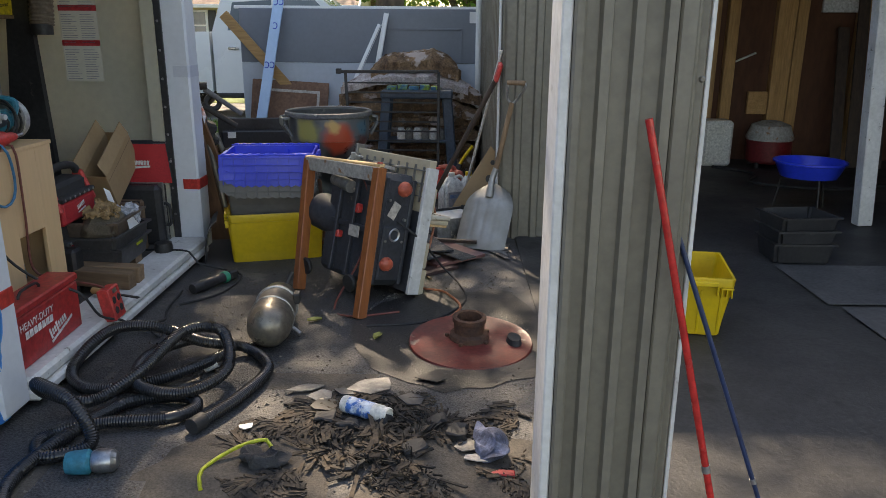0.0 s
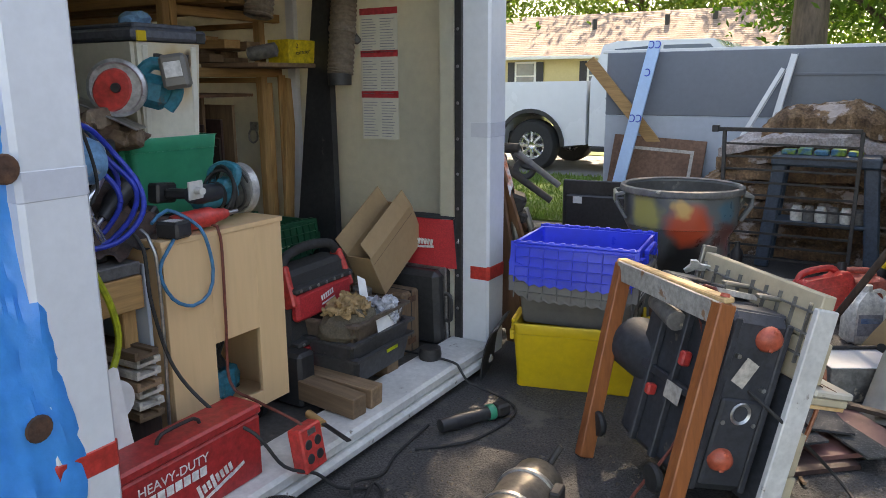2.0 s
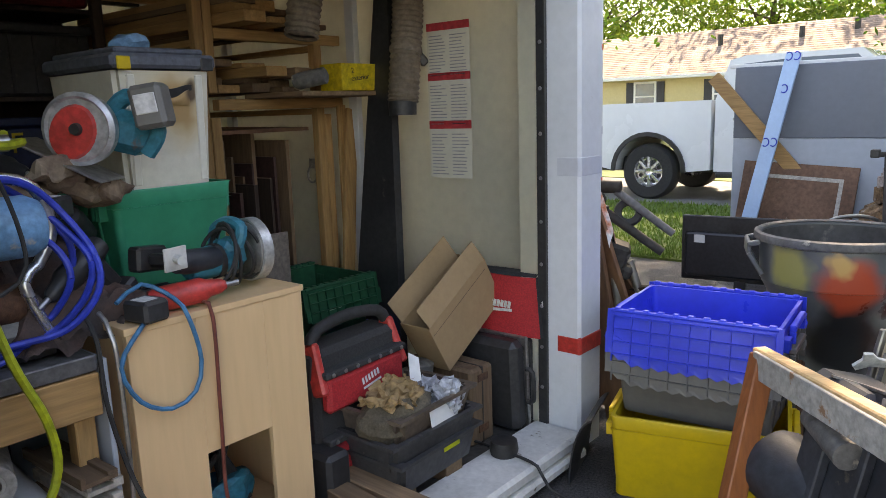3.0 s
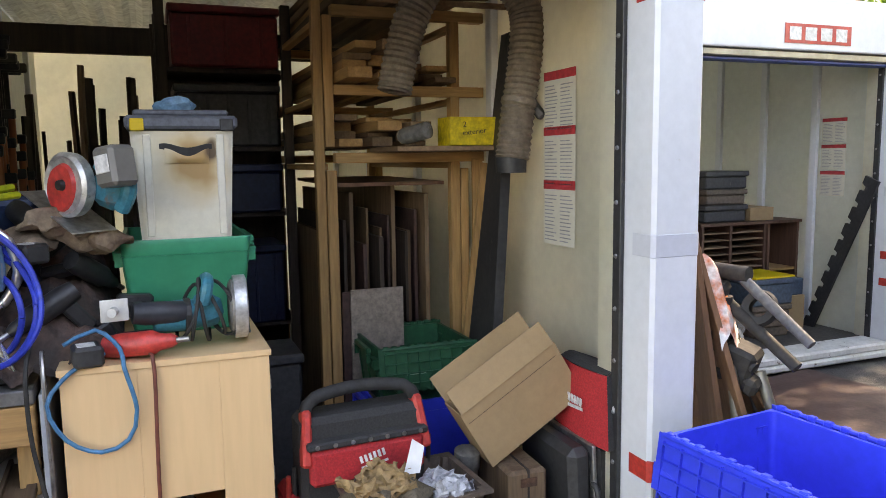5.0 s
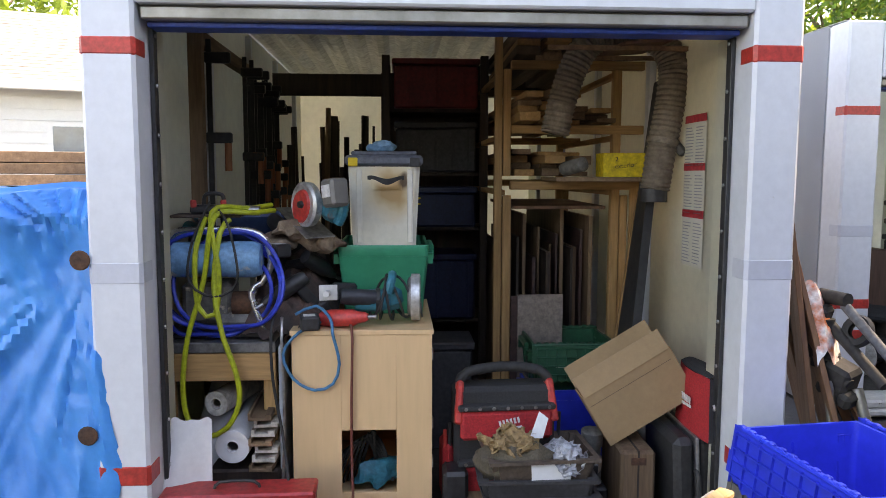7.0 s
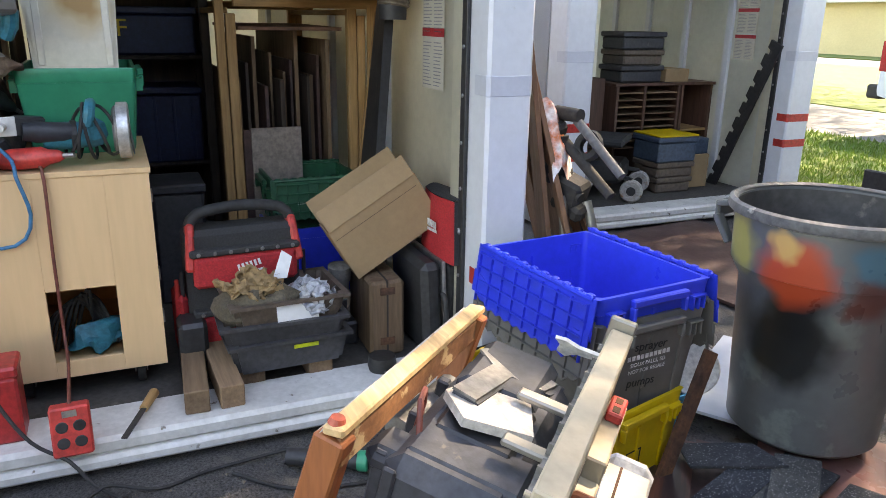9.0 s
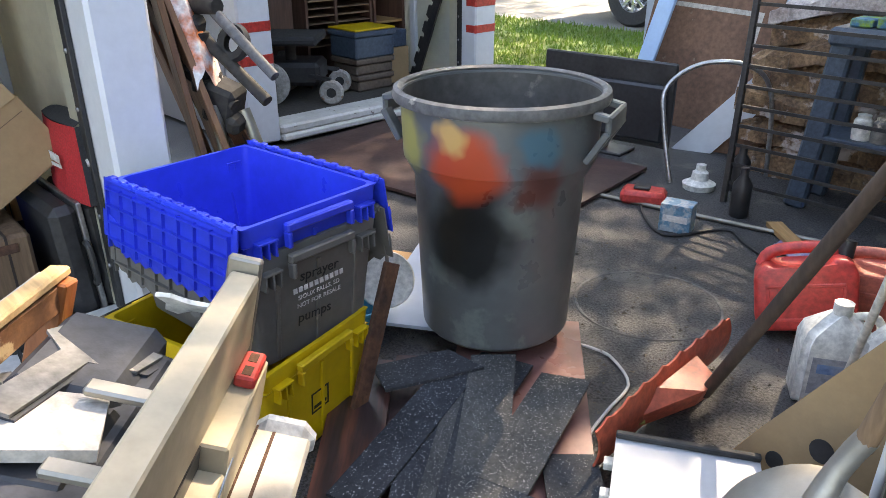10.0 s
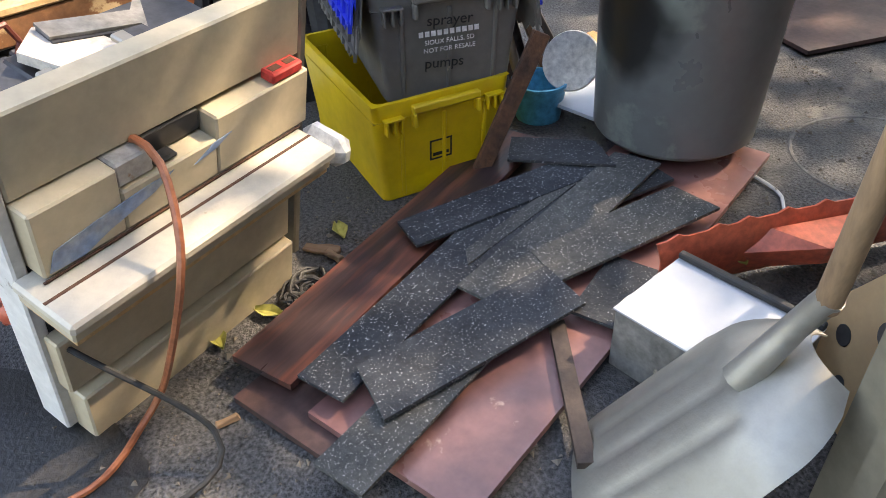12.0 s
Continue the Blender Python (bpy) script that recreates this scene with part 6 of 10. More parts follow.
grid_sheet(b, 36, 26, blade, 0.003)
M["scoop_alu"] = mat("dull_scoop_aluminium", (0.36, 0.345, 0.315), (0.27, 0.255, 0.22), rough=0.6, metal=0.8, big=5, fine=40, bump=0.1, grit=0.12, spot=(0.16, 0.13, 0.10), spot_scale=24, spot_at=0.76)
part("blade", b, M["scoop_alu"], sh, "dented aluminium scoop blade", True)
b = B()
hp = curve_through([topm + Vector((-0.02, -0.06, -0.10)), topm + Vector((0.0, -0.01, 0.02)), Vector((0.372, 5.215, 0.515)) - o], 0.03)
sweep(b, hp, lambda i: 0.021 + 0.008 * max(0, 1 - i / 4), 12)
part("socket", b, M["scoop_alu"], sh, "aluminium socket", True)
b = B()
rod(b, Vector((0.368, 5.216, 0.495)) - o, Vector((0.462, 5.14, 0.97)) - o, 0.019, 0.017, 14)
part("shaft", b, M["old_z"], sh, "worn wooden shaft", True)
b = B()
g = Vector((0.484, 5.105, 1.10)) - o
e = Vector((0.462, 5.14, 0.96)) - o
for s in (-1, 1):
    sweep(b, curve_through([e, e + side * s * 0.03 + Vector((0, 0, 0.03)), g + side * s * 0.058 - Vector((0, 0, 0.03)), g + side * s * 0.058], 0.02), 0.009, 8)
part("d_grip", b, M["steel"], sh, "steel D-grip", True)
b = B()
rod(b, g - side * 0.062, g + side * 0.062, 0.016)
part("grip_bar", b, M["old_z"], sh, "wooden grip bar", True)

sn = hub("snow_shovel", "red-orange plastic snow shovel with a black pole", "shovel", (-0.2, 5.7, 0.0))
o = Vector((-0.2, 5.7, 0.0))
b = B()
bl0, bl1 = Vector((-0.21, 5.27, 0.0)) - o, Vector((-0.25, 6.02, 0.0)) - o
bd = (bl1 - bl0)
grid_sheet(b, 30, 12, lambda u, v: bl0 + bd * u + Vector((0.10 * v - 0.07 * v * v, 0.02 * math.sin(v * 3), 0.015 + 0.17 * v + 0.012 * (abs((u * 8) % 1 - 0.5) < 0.12) * v + 0.02 * math.sin(u * 3.14) * v)), 0.006)
part("blade", b, M["orange_plastic"], sn, "ribbed red-orange plastic blade", True)
b = B()
for p in ((-0.235, 5.50, 0.03), (-0.24, 5.84, 0.03), (-0.205, 5.48, 0.10), (-0.215, 5.84, 0.10), (-0.19, 5.56, 0.17), (-0.195, 5.78, 0.17), (-0.125, 5.66, 0.095), (-0.12, 5.74, 0.095), (-0.10, 5.65, 0.16), (-0.095, 5.72, 0.16)):
    b.verts.new(Vector(p) - o)
bmesh.ops.convex_hull(b, input=b.verts[:])
part("socket", b, M["orange_plastic"], sn, "folded plastic socket")
b = B()
rod(b, Vector((-0.12, 5.70, 0.12)) - o, Vector((0.365, 5.29, 1.12)) - o, 0.017)
part("pole", b, M["dark_z"], sn, "dark worn pole", True)
b = B()
beam(b, Vector((0.355, 5.29, 1.10)) - o, Vector((0.39, 5.265, 1.22)) - o, 0.09, 0.03, (1, 0, 0), 0.01)
part("grip", b, M["red_plastic"], sn, "red plastic grip")
for p, q, mt, lab in (((0.12, 5.95, 0.0), (0.392, 5.30, 1.30), "white_plastic", "thin white pole leaning on the garage wall"), ((0.385, 5.33, 0.0), (0.385, 5.40, 1.68), "trim_white", "white painted batten standing against the garage wall")):
    b = B()
    rod(b, p, q, 0.01)
    one("pole", b, M[mt], lab, "pole", smooth=True)


M["pink_plastic"] = mat("sun_faded_red_plastic", (0.60, 0.17, 0.12), (0.52, 0.12, 0.085), rough=0.5, big=4, bump=0.04)


def gas_can(m, mt, label, spout):
    g = hub("gas_can", label, "gas can")
    g.matrix_world = m
    b = B()
    shell = [(-0.15, 0.0), (0.15, 0.0), (0.16, 0.05), (0.155, 0.19), (0.12, 0.235), (0.06, 0.20), (-0.05, 0.20), (-0.09, 0.245), (-0.14, 0.235), (-0.16, 0.19)]
    plate(b, shell, 0.20, Matrix(((1, 0, 0, 0), (0, 0, -1, 0.10), (0, 1, 0, 0), (0, 0, 0, 1))))
    bmesh.ops.bevel(b, geom=b.edges[:], offset=0.018, segments=3, profile=0.5, affect="EDGES")
    body = part("body", b, mt, g, "", True)
    for y in (-0.103, 0.097):
        b = B()
        for x0, x1, z0, z1 in ((-0.12, 0.12, 0.035, 0.047), (-0.12, 0.12, 0.15, 0.162), (-0.12, -0.108, 0.047, 0.15), (0.108, 0.12, 0.047, 0.15)):
            span(b, (x0, y, z0), (x1, y + 0.006, z1), 0.002)
        part("raised_panel", b, mt, body)
    b = B()
    sweep(b, curve_through([(-0.10, 0, 0.225), (-0.07, 0, 0.262), (0.02, 0, 0.268), (0.10, 0, 0.255), (0.13, 0, 0.215)], 0.015), 0.021, 12)
    part("handle", b, mt, g, "moulded handle", True)
    b = B()
    rod(b, (-0.125, 0, 0.23), (-0.14, 0, 0.285), 0.026)
    c = part("collar", b, M["black"], g, "black collar", True)
    if spout:
        b = B()
        path = curve_through([(-0.14, 0, 0.285), (-0.19, 0, 0.36), (-0.26, 0, 0.44)], 0.006)
        sweep(b, path, lambda i: 0.013 + 0.003 * (i % 2), 10)
        part("spout", b, M["yellow_tote"], c, "yellow ribbed spout", True)
    b = B()
    span(b, (-0.06, -0.106, 0.08), (0.08, -0.1045, 0.16))
    part("sticker", b, M["yellow_tote"], g, "worn yellow sticker")
    return g


gas_can(pose(-0.13, 6.44, 0.035, 12, 12, 205), M["red_plastic"], "red plastic gas can lying tilted on the asphalt", False)
gas_can(pose(0.0, 6.66, 0.0, 0, 0, 200), M["pink_plastic"], "faded red gas can with a yellow spout", True)


def jug(x, y, rz, mt, label):
    j = hub("jug", label, "jug", (x, y, 0), (0, 0, rz), "jugs")
    b = B()
    rings = [(0.085, 0.06, 0.0), (0.095, 0.07, 0.012), (0.095, 0.07, 0.20), (0.085, 0.06, 0.235), (0.045, 0.035, 0.275), (0.028, 0.026, 0.29)]
    lvl = [[b.verts.new((cx_ * hx, cy_ * hy, z)) for cx_, cy_ in ((-1, -1), (1, -1), (1, 1), (-1, 1))] for hx, hy, z in rings]
    for lo, hi in zip(lvl, lvl[1:]):
        for k in range(4):
            b.faces.new((lo[k], lo[(k + 1) % 4], hi[(k + 1) % 4], hi[k]))
    b.faces.new(lvl[0][::-1])
    b.faces.new(lvl[-1])
    bmesh.ops.bevel(b, geom=[q for q in b.edges if abs(q.verts[0].co.z - q.verts[1].co.z) > 0.005], offset=0.018, segments=3, affect="EDGES")
    body = part("body", b, mt, j, "", True)
    b = B()
    sweep(b, curve_through([(0.03, 0, 0.275), (0.075, 0, 0.285), (0.105, 0, 0.26), (0.108, 0, 0.20), (0.09, 0, 0.14)], 0.015), 0.013, 10)
    part("handle", b, mt, j, "looped grip", True)
    b = B()
    rod(b, (0, 0, 0.285), (0, 0, 0.318), 0.027)
    part("cap", b, M["yellow_tote"] if rz > 50 else M["white_plastic"], j, "screw cap", True)
    for side_ in (-1, 1):
        b = B()
        lo, hi = sorted((side_ * 0.0702, side_ * 0.0708))
        span(b, (-0.065, lo, 0.05), (0.065, hi, 0.17))
        lb = part("label_panel", b, M["ink"], body, "faded gray label")
        b = B()
        lo, hi = sorted((side_ * 0.0709, side_ * 0.0713))
        span(b, (-0.05, lo, 0.12), (0.05, hi, 0.15))
        part("label_bar", b, M["blue_smear"], body)


jug(0.06, 6.10, 30, M["white_plastic"], "white plastic jug on the asphalt")
jug(0.20, 6.16, 80, M["white_plastic"], "white plastic jug with yellow cap on the asphalt")
b = B()
up = Matrix(((1, 0, 0, 0), (0, 0, -1, 0), (0, 1, 0, 0), (0, 0, 0, 1)))
plate(b, [(0, 0), (0.42, 0.0), (0.46, 0.50), (0.36, 0.62), (0.12, 0.22)], 0.012, pose(-0.02, 5.52, 0.004, -8, 0, -8) @ up)
pb = one("perforated_board", b, M["card"], "tan board with round drilled holes leaning on the wall", "board")
for u, v, r in ((0.17, 0.16, 0.022), (0.26, 0.24, 0.028), (0.3, 0.12, 0.02), (0.36, 0.38, 0.03), (0.40, 0.30, 0.022), (0.22, 0.08, 0.016), (0.38, 0.50, 0.018), (0.1, 0.06, 0.018)):
    b = B()
    lathe(b, [(0, 0.0135), (r, 0.0135), (r, 0.0125)], 16, pose(-0.02, 5.52, 0.004, -8, 0, -8) @ up @ pose(u, v, 0))
    part("hole", b, M["black"], pb)
wb = hub("metal_box", "white sheet metal box with a folded lip on the asphalt", "metal box", (0.045, 5.30, 0.0), (0, 0, 30))
b = B()
span(b, (-0.16, -0.12, 0), (0.16, 0.12, 0.158), 0.004)
part("body", b, M["steel_beige"] if "steel_beige" in M else M["cast"], wb, "dull gray sides")
b = B()
span(b, (-0.163, -0.123, 0.158), (0.163, 0.123, 0.163), 0.001)
part("top", b, mat("smooth_white_enamel", (0.47, 0.49, 0.51), (0.43, 0.45, 0.47), rough=0.35, big=2, bump=0.01, grit=0.03), wb, "white glossy top")
b = B()
span(b, (-0.163, 0.105, 0.164), (0.163, 0.123, 0.18), 0.003)
part("lip", b, M["rubber"], wb, "black sealing strip")
for y in (-0.06, 0.05):
    b = B()
    span(b, (-0.185, y, 0.11), (-0.162, y + 0.03, 0.13), 0.002)
    part("tab", b, M["white_plastic"], wb)
b = B()
for k in range(9):
    beam(b, (0.30 + 0.02 * k, 4.98 + 0.012 * k, 0.004 + 0.004 * (k % 3)), (0.43, 4.70 + 0.03 * k, 0.01), 0.03, 0.003)
one("rag", jitter(b, 0.02, 14), M["cast"], "crumpled gray rag by the shovel", "rag")

# ---- farther ground clutter ----
board("plywood_sheet", "dark maroon plywood sheet on the asphalt before the second container", (-3.25, 6.80), (-1.40, 7.02), 1.15, 0.016, 0.012, M["maroon_ply"], "plywood")
b = B()
lathe(b, [(0.258, 0.0), (0.261, 0.0025), (0.268, 0.0025), (0.271, 0.0)], 56)
one("dust_ring", b, mat("dust_ring", (0.16, 0.155, 0.145), (0.085, 0.083, 0.08), rough=0.95, big=12, bump=0.1), "pale round ring mark on the asphalt", "mark", at=pose(-0.62, 6.24, 0.001))
b = B()
rod(b, (-1.75, 7.0, 0.012), (-0.35, 7.26, 0.012), 0.011)
one("pipe", b, M["alu"], "thin white metal pipe on the asphalt", "pipe", smooth=True)
ch = hub("battery_charger", "red battery charger on the asphalt", "charger", (-1.22, 7.16, 0.0), (0, 0, 25))
b = B()
span(b, (-0.11, -0.07, 0), (0.11, 0.07, 0.07), 0.02)
part("body", b, M["red_plastic"], ch, "", True)
b = B()
span(b, (-0.05, -0.03, 0.07), (0.03, 0.03, 0.085), 0.005)
part("dock", b, M["black"], ch, "black battery dock")
bx = hub("product_box", "small blue and white carton on the asphalt", "carton", (-0.92, 6.96, 0.0), (0, 0, 15))
b = B()
span(b, (-0.07, -0.05, 0), (0.07, 0.05, 0.13), 0.002)
part("body", b, mat("blue_gray_print", (0.10, 0.25, 0.36), (0.36, 0.42, 0.46), rough=0.5, big=25, bump=0, soft=0.05), bx)
b = B()
span(b, (-0.055, -0.0512, 0.05), (0.055, -0.0505, 0.08))
part("label_bar", b, M["white_ink"], bx)
vl = hub("valve_cap", "round white plastic fitting on the asphalt", "fitting", (-1.13, 7.55, 0.0))
b = B()
lathe(b, [(0, 0), (0.08, 0.0), (0.085, 0.03), (0.045, 0.05), (0.04, 0.09), (0.025, 0.1), (0.025, 0.13), (0, 0.13)], 20)
part("body", b, M["white_plastic"], vl, "", True)
cable("power_cable", "black cable lying across the yard", [(-1.3, 7.25, 0.008), (-1.1, 6.98, 0.008), (-0.9, 6.85, 0.008), (-0.75, 7.1, 0.008), (-0.6, 7.0, 0.008), (-0.3, 6.85, 0.008), (0.1, 6.9, 0.008)], 0.007, M["rubber"])
board("pine_offcut", "short pale pine offcut on the asphalt", (-0.62, 7.3), (-0.44, 7.12), 0.07, 0.02, 0.008, M["pine_x"])
board("pine_offcut", "long pine board on the ground behind the totes", (-1.75, 5.72), (-1.15, 6.02), 0.09, 0.02, 0.004, M["pine_x"])
bag = hub("chip_bag", "small purple foil bag on the asphalt", "bag", (-0.42, 7.08, 0.0))
b = B()
grid_sheet(b, 8, 6, lambda u, v: Vector(((u - 0.5) * 0.2, (v - 0.5) * 0.14, 0.012 + 0.03 * math.sin(3.14 * u) * math.sin(3.14 * v) + 0.01 * noise.noise(Vector((u * 5, v * 5, 1))))), 0.002)
part("foil", b, mat("purple_foil", (0.16, 0.08, 0.26), (0.36, 0.33, 0.40), rough=0.35, big=16, bump=0.1), bag)
bk = hub("bucket", "small blue plastic bucket behind the totes", "bucket", (-1.17, 5.33, 0.0))
b = B()
lathe(b, [(0, 0.0), (0.075, 0.0), (0.09, 0.12), (0.095, 0.122), (0.095, 0.132), (0.086, 0.132), (0.07, 0.01), (0, 0.01)], 24)
part("body", b, mat("cyan_plastic", (0.05, 0.36, 0.55), (0.04, 0.30, 0.48), rough=0.4, bump=0.03), bk, "", True)

b = B()
lathe(b, [(0, 0.004), (0.085, 0.004), (0.092, 0.0), (0.098, 0.008), (0.094, 0.018), (0.082, 0.014), (0, 0.014)], 28, pose(0.02, 0.10, 0.19, 62, 0, 50))
part("lid", b, M["white_plastic"], bk, "round white lid leaning on the bucket", True)

# ---- rack, shelf unit and insulation at the back ----
rk = hub("metal_rack", "black steel gate-like rack with horizontal bars", "rack", (-0.5, 7.5, 0.0))
b = B()
beam(b, (-0.56, 0.10, 1.04), (0.42, 0.02, 1.05), 0.04, 0.03, (0, 0, 1), 0.004)
part("top_bar", b, M["dark_steel"], rk)
for x, y in ((-0.44, 0.0), (0.42, 0.02)):
    b = B()
    beam(b, (x, y - 0.05, 0.0), (x - 0.06 * (x < 0), y + 0.1, 1.04), 0.028, 0.028, (0, 1, 0), 0.003)
    part("post", b, M["dark_steel"], rk)
for k in range(10):
    b = B()
    z = 0.10 + k * 0.093
    beam(b, (-0.44 - 0.055 * z, -0.05 + 0.15 * z / 1.04, z), (0.42, -0.03 + 0.07 * z, z), 0.01, 0.016, (0, 0, 1), 0.001)
    part("bar", b, M["dark_steel"], rk)
b = B()
span(b, (-0.59, 0.07, 1.02), (-0.54, 0.13, 1.07), 0.004)
part("end_cap", b, M["black"], rk)
M["slate_plastic"] = mat("slate_blue_plastic", (0.055, 0.085, 0.125), (0.045, 0.07, 0.10), rough=0.5, big=4, bump=0.05)
su = hub("plastic_shelf", "slate blue plastic work stand with splayed legs and a shelf", "shelf", (-0.30, 7.78, 0.0))
for s in (-1, 1):
    for y in (-0.13, 0.13):
        b = B()
        beam(b, (s * 0.37, y, 0.0), (s * 0.30, y * 0.85, 0.80), 0.10, 0.06, (0, 1, 0), 0.012)
        part("leg", b, M["slate_plastic"], su, "splayed plastic leg")
    b = B()
    beam(b, (s * 0.355, 0, 0.30), (s * 0.345, 0, 0.36), 0.05, 0.28, (0, 1, 0), 0.006)
    part("side_rail", b, M["slate_plastic"], su)
b = B()
span(b, (-0.36, -0.17, 0.78), (0.36, 0.17, 0.86), 0.015)
part("top", b, M["slate_plastic"], su)
b = B()
span(b, (-0.34, -0.15, 0.34), (0.34, 0.15, 0.37), 0.006)
part("shelf", b, M["slate_plastic"], su)
for k in range(6):
    b = B()
    lathe(b, [(0, 0), (0.04, 0), (0.045, 0.04), (0.04, 0.09), (0.03, 0.1), (0.03, 0.115), (0, 0.12)], 12)
    one("jar", b, M["cast"] if k % 2 else M["white_plastic"], "small dusty jar on the plastic shelf", "jar", group="jars on the shelf", smooth=True, at=pose(-0.46 + k * 0.082, 7.70, 0.37))
sponge = mat("green_yellow_sponge", (0.22, 0.36, 0.05), (0.05, 0.18, 0.30), rough=0.8, big=9, bump=0.2, soft=0.05)
for k in range(5):
    b = B()
    span(b, (-0.0475, -0.075, 0.0), (0.0475, 0.075, 0.035 + 0.012 * (k % 2)), 0.006)
    one("sponge", b, sponge, "green and blue sponge on the plastic stand", "sponge", group="sponges on the stand", at=pose(-0.5525 + k * 0.11, 7.745, 0.862))


def batt(x0, x1, y0, y1, z, h, seed, mt):
    """A torn insulation batt: a thick lumpy slab with ragged sides."""
    b = B()
    nx, ny = 46, 22

    def p(u, v, top):
        rag = 0.05 * noise.noise(Vector((u * 9, v * 7, seed))) + 0.025 * noise.noise(Vector((u * 30, v * 20, seed)))
        x = x0 + (x1 - x0) * u + (rag if 0.02 < u < 0.98 else rag * 1.6)
        y = y0 + (y1 - y0) * v + rag * 0.8
        e = min(1, 8 * min(u, 1 - u), 6 * min(v, 1 - v))
        lump = 0.05 * noise.noise(Vector((x * 3, y * 3, seed))) + 0.018 * noise.noise(Vector((x * 16, y * 16, seed))) + 0.012 * noise.noise(Vector((x * 40, y * 40, seed)))
        sag = -0.10 * max(0, u - 0.7) / 0.3 - 0.10 * max(0, 0.25 - u) / 0.25
        return Vector((x, y, z + sag * (z > 0.5) + (h * (0.55 + 0.45 * e) if top else 0) + lump * (1 if top else 0.4) * (z > 0.1 or top)))

    rows = [[[b.verts.new(p(i / nx, j / ny, t)) for j in range(ny + 1)] for i in range(nx + 1)] for t in (0, 1)]
    for t in (0, 1):
        for i in range(nx):
            for j in range(ny):
                b.faces.new((rows[t][i][j], rows[t][i + 1][j], rows[t][i + 1][j + 1], rows[t][i][j + 1]))
    for i in range(nx):
        for j in (0, ny):
            b.faces.new((rows[0][i][j], rows[0][i + 1][j], rows[1][i + 1][j], rows[1][i][j]))
    for j in range(ny):
        for i in (0, nx):
            b.faces.new((rows[0][i][j], rows[0][i][j + 1], rows[1][i][j + 1], rows[1][i][j]))
    return one("insulation_batt", b, mt, "torn brown fibre insulation batt in a pile" if mt == M["fibre"] else "torn insulation batt with pale dusty top in a pile", "insulation", group="insulation pile")


zz = 0.0
for k, (x0, x1, h) in enumerate(((-1.15, 0.30, 0.16), (-1.2, 0.30, 0.15), (-1.18, 0.32, 0.16), (-1.15, 0.34, 0.15), (-1.2, 0.33, 0.14), (-1.12, 0.36, 0.13))):
    batt(x0, x1, 8.02 + 0.02 * (k % 2), 8.75, zz, h + 0.02, 3.1 * k, M["fibre"])
    zz += h
batt(-1.10, 0.22, 8.0, 8.75, zz, 0.13, 22.0, M["fibre_pale"])
batt(-0.80, 0.12, 8.05, 8.72, zz + 0.13, 0.20, 31.0, M["fibre"])

# ---- things leaning on the panel wall ----
ls = hub("foam_strip", "pale blue-white plank with blue marks leaning on the panel wall", "plank", (-2.05, 8.5, 0.0))
o = Vector((-2.05, 8.5, 0.0))
b = B()
P0, P1 = Vector((-2.16, 8.40, 0.0)) - o, Vector((-1.90, 8.84, 1.76)) - o
beam(b, P0, P1, 0.115, 0.03, (0, 1, 0), 0.003)
st = part("plank", b, M["pale_blue"] if "pale_blue" in M else mat("pale_blue_white", (0.42, 0.60, 0.80), (0.36, 0.53, 0.74), rough=0.5, big=3, bump=0.02, grit=0.05), ls)
fwd = (P1 - P0).normalized()
for f, w in ((0.22, 0.04), (0.60, 0.05), (0.84, 0.04), (0.985, 0.05)):
    c = P0.lerp(P1, f)
    for s in (-1, 1) if w > 0.045 else (0,):
        b = B()
        arc = [c + Vector((s * 0.03 + 0.026 * math.cos(radians(g)), -0.0195 + 0.008 * math.sin(radians(g)), 0.032 * math.sin(radians(g)))) for g in range(-130, 131, 20)]
        sweep(b, arc, 0.005, 6)
        part("blue_mark", b, M["blue_hose"], st, "blue painted mark")
b = B()
beam(b, (-2.52, 8.78, 1.60), (-1.62, 8.84, 0.55), 0.11, 0.035, (0, 1, 0), 0.003)
beam(b, (-1.62, 8.84, 0.55), (-1.60, 8.70, 0.0), 0.06, 0.03, (0, 1, 0), 0.003)
one("plank", b, M["pine_x"], "pine plank leaning askew on the panel wall", "plank")
bp = hub("plywood_door", "brown stained plywood panel with a masked border leaning on the wall", "panel", (-1.85, 8.60, 0.0), (-14, 3, 0))
b = B()
span(b, (-0.44, 0, 0), (0.44, 0.018, 0.90), 0.002)
part("sheet", b, M["brown_ply"], bp)
b = B()
span(b, (-0.32, -0.003, 0.77), (0.34, -0.0005, 0.80))
span(b, (0.31, -0.003, 0.25), (0.34, -0.0005, 0.77))
part("border", b, M["dust_cloth"], bp, "pale masking line")
for p, q, w in (((-0.95, 8.55, 0.2), (-0.70, 8.86, 1.62), 0.05), ((-1.30, 8.3, 0.3), (-0.78, 8.85, 1.50), 0.035)):
    b = B()
    beam(b, p, q, w, 0.02, (0, 1, 0), 0.002)
    beam(b, Vector(p) + Vector((0.03, 0, 0)), Vector(q) + Vector((0.03, 0, 0)), 0.004, w, (0, 1, 0), 0.001)
    one("angle_trim", b, M["trim_white"], "white aluminium angle trim leaning on the wall", "trim strip")
wbp = one("white_board", plate(B(), [(0, 0), (0.22, -0.02), (0.75, 0.62), (0.62, 0.72)], 0.02, pose(-1.62, 8.12, 0.0, 82, 0, 18)), M["white_shell"], "white edged board leaning near the brown panel", "board")
one("brown_board", plate(B(), [(0, 0), (0.3, 0.0), (0.5, 0.7), (0.3, 0.74)], 0.015, pose(-1.42, 8.22, 0.0, 80, 0, 14)), M["brown_ply"], "brown plywood offcut leaning behind the white board", "board")
tv = hub("television", "black flat television seen from its back", "television", (-1.92, 7.80, 0.0), (0, 0, 186))
b = B()
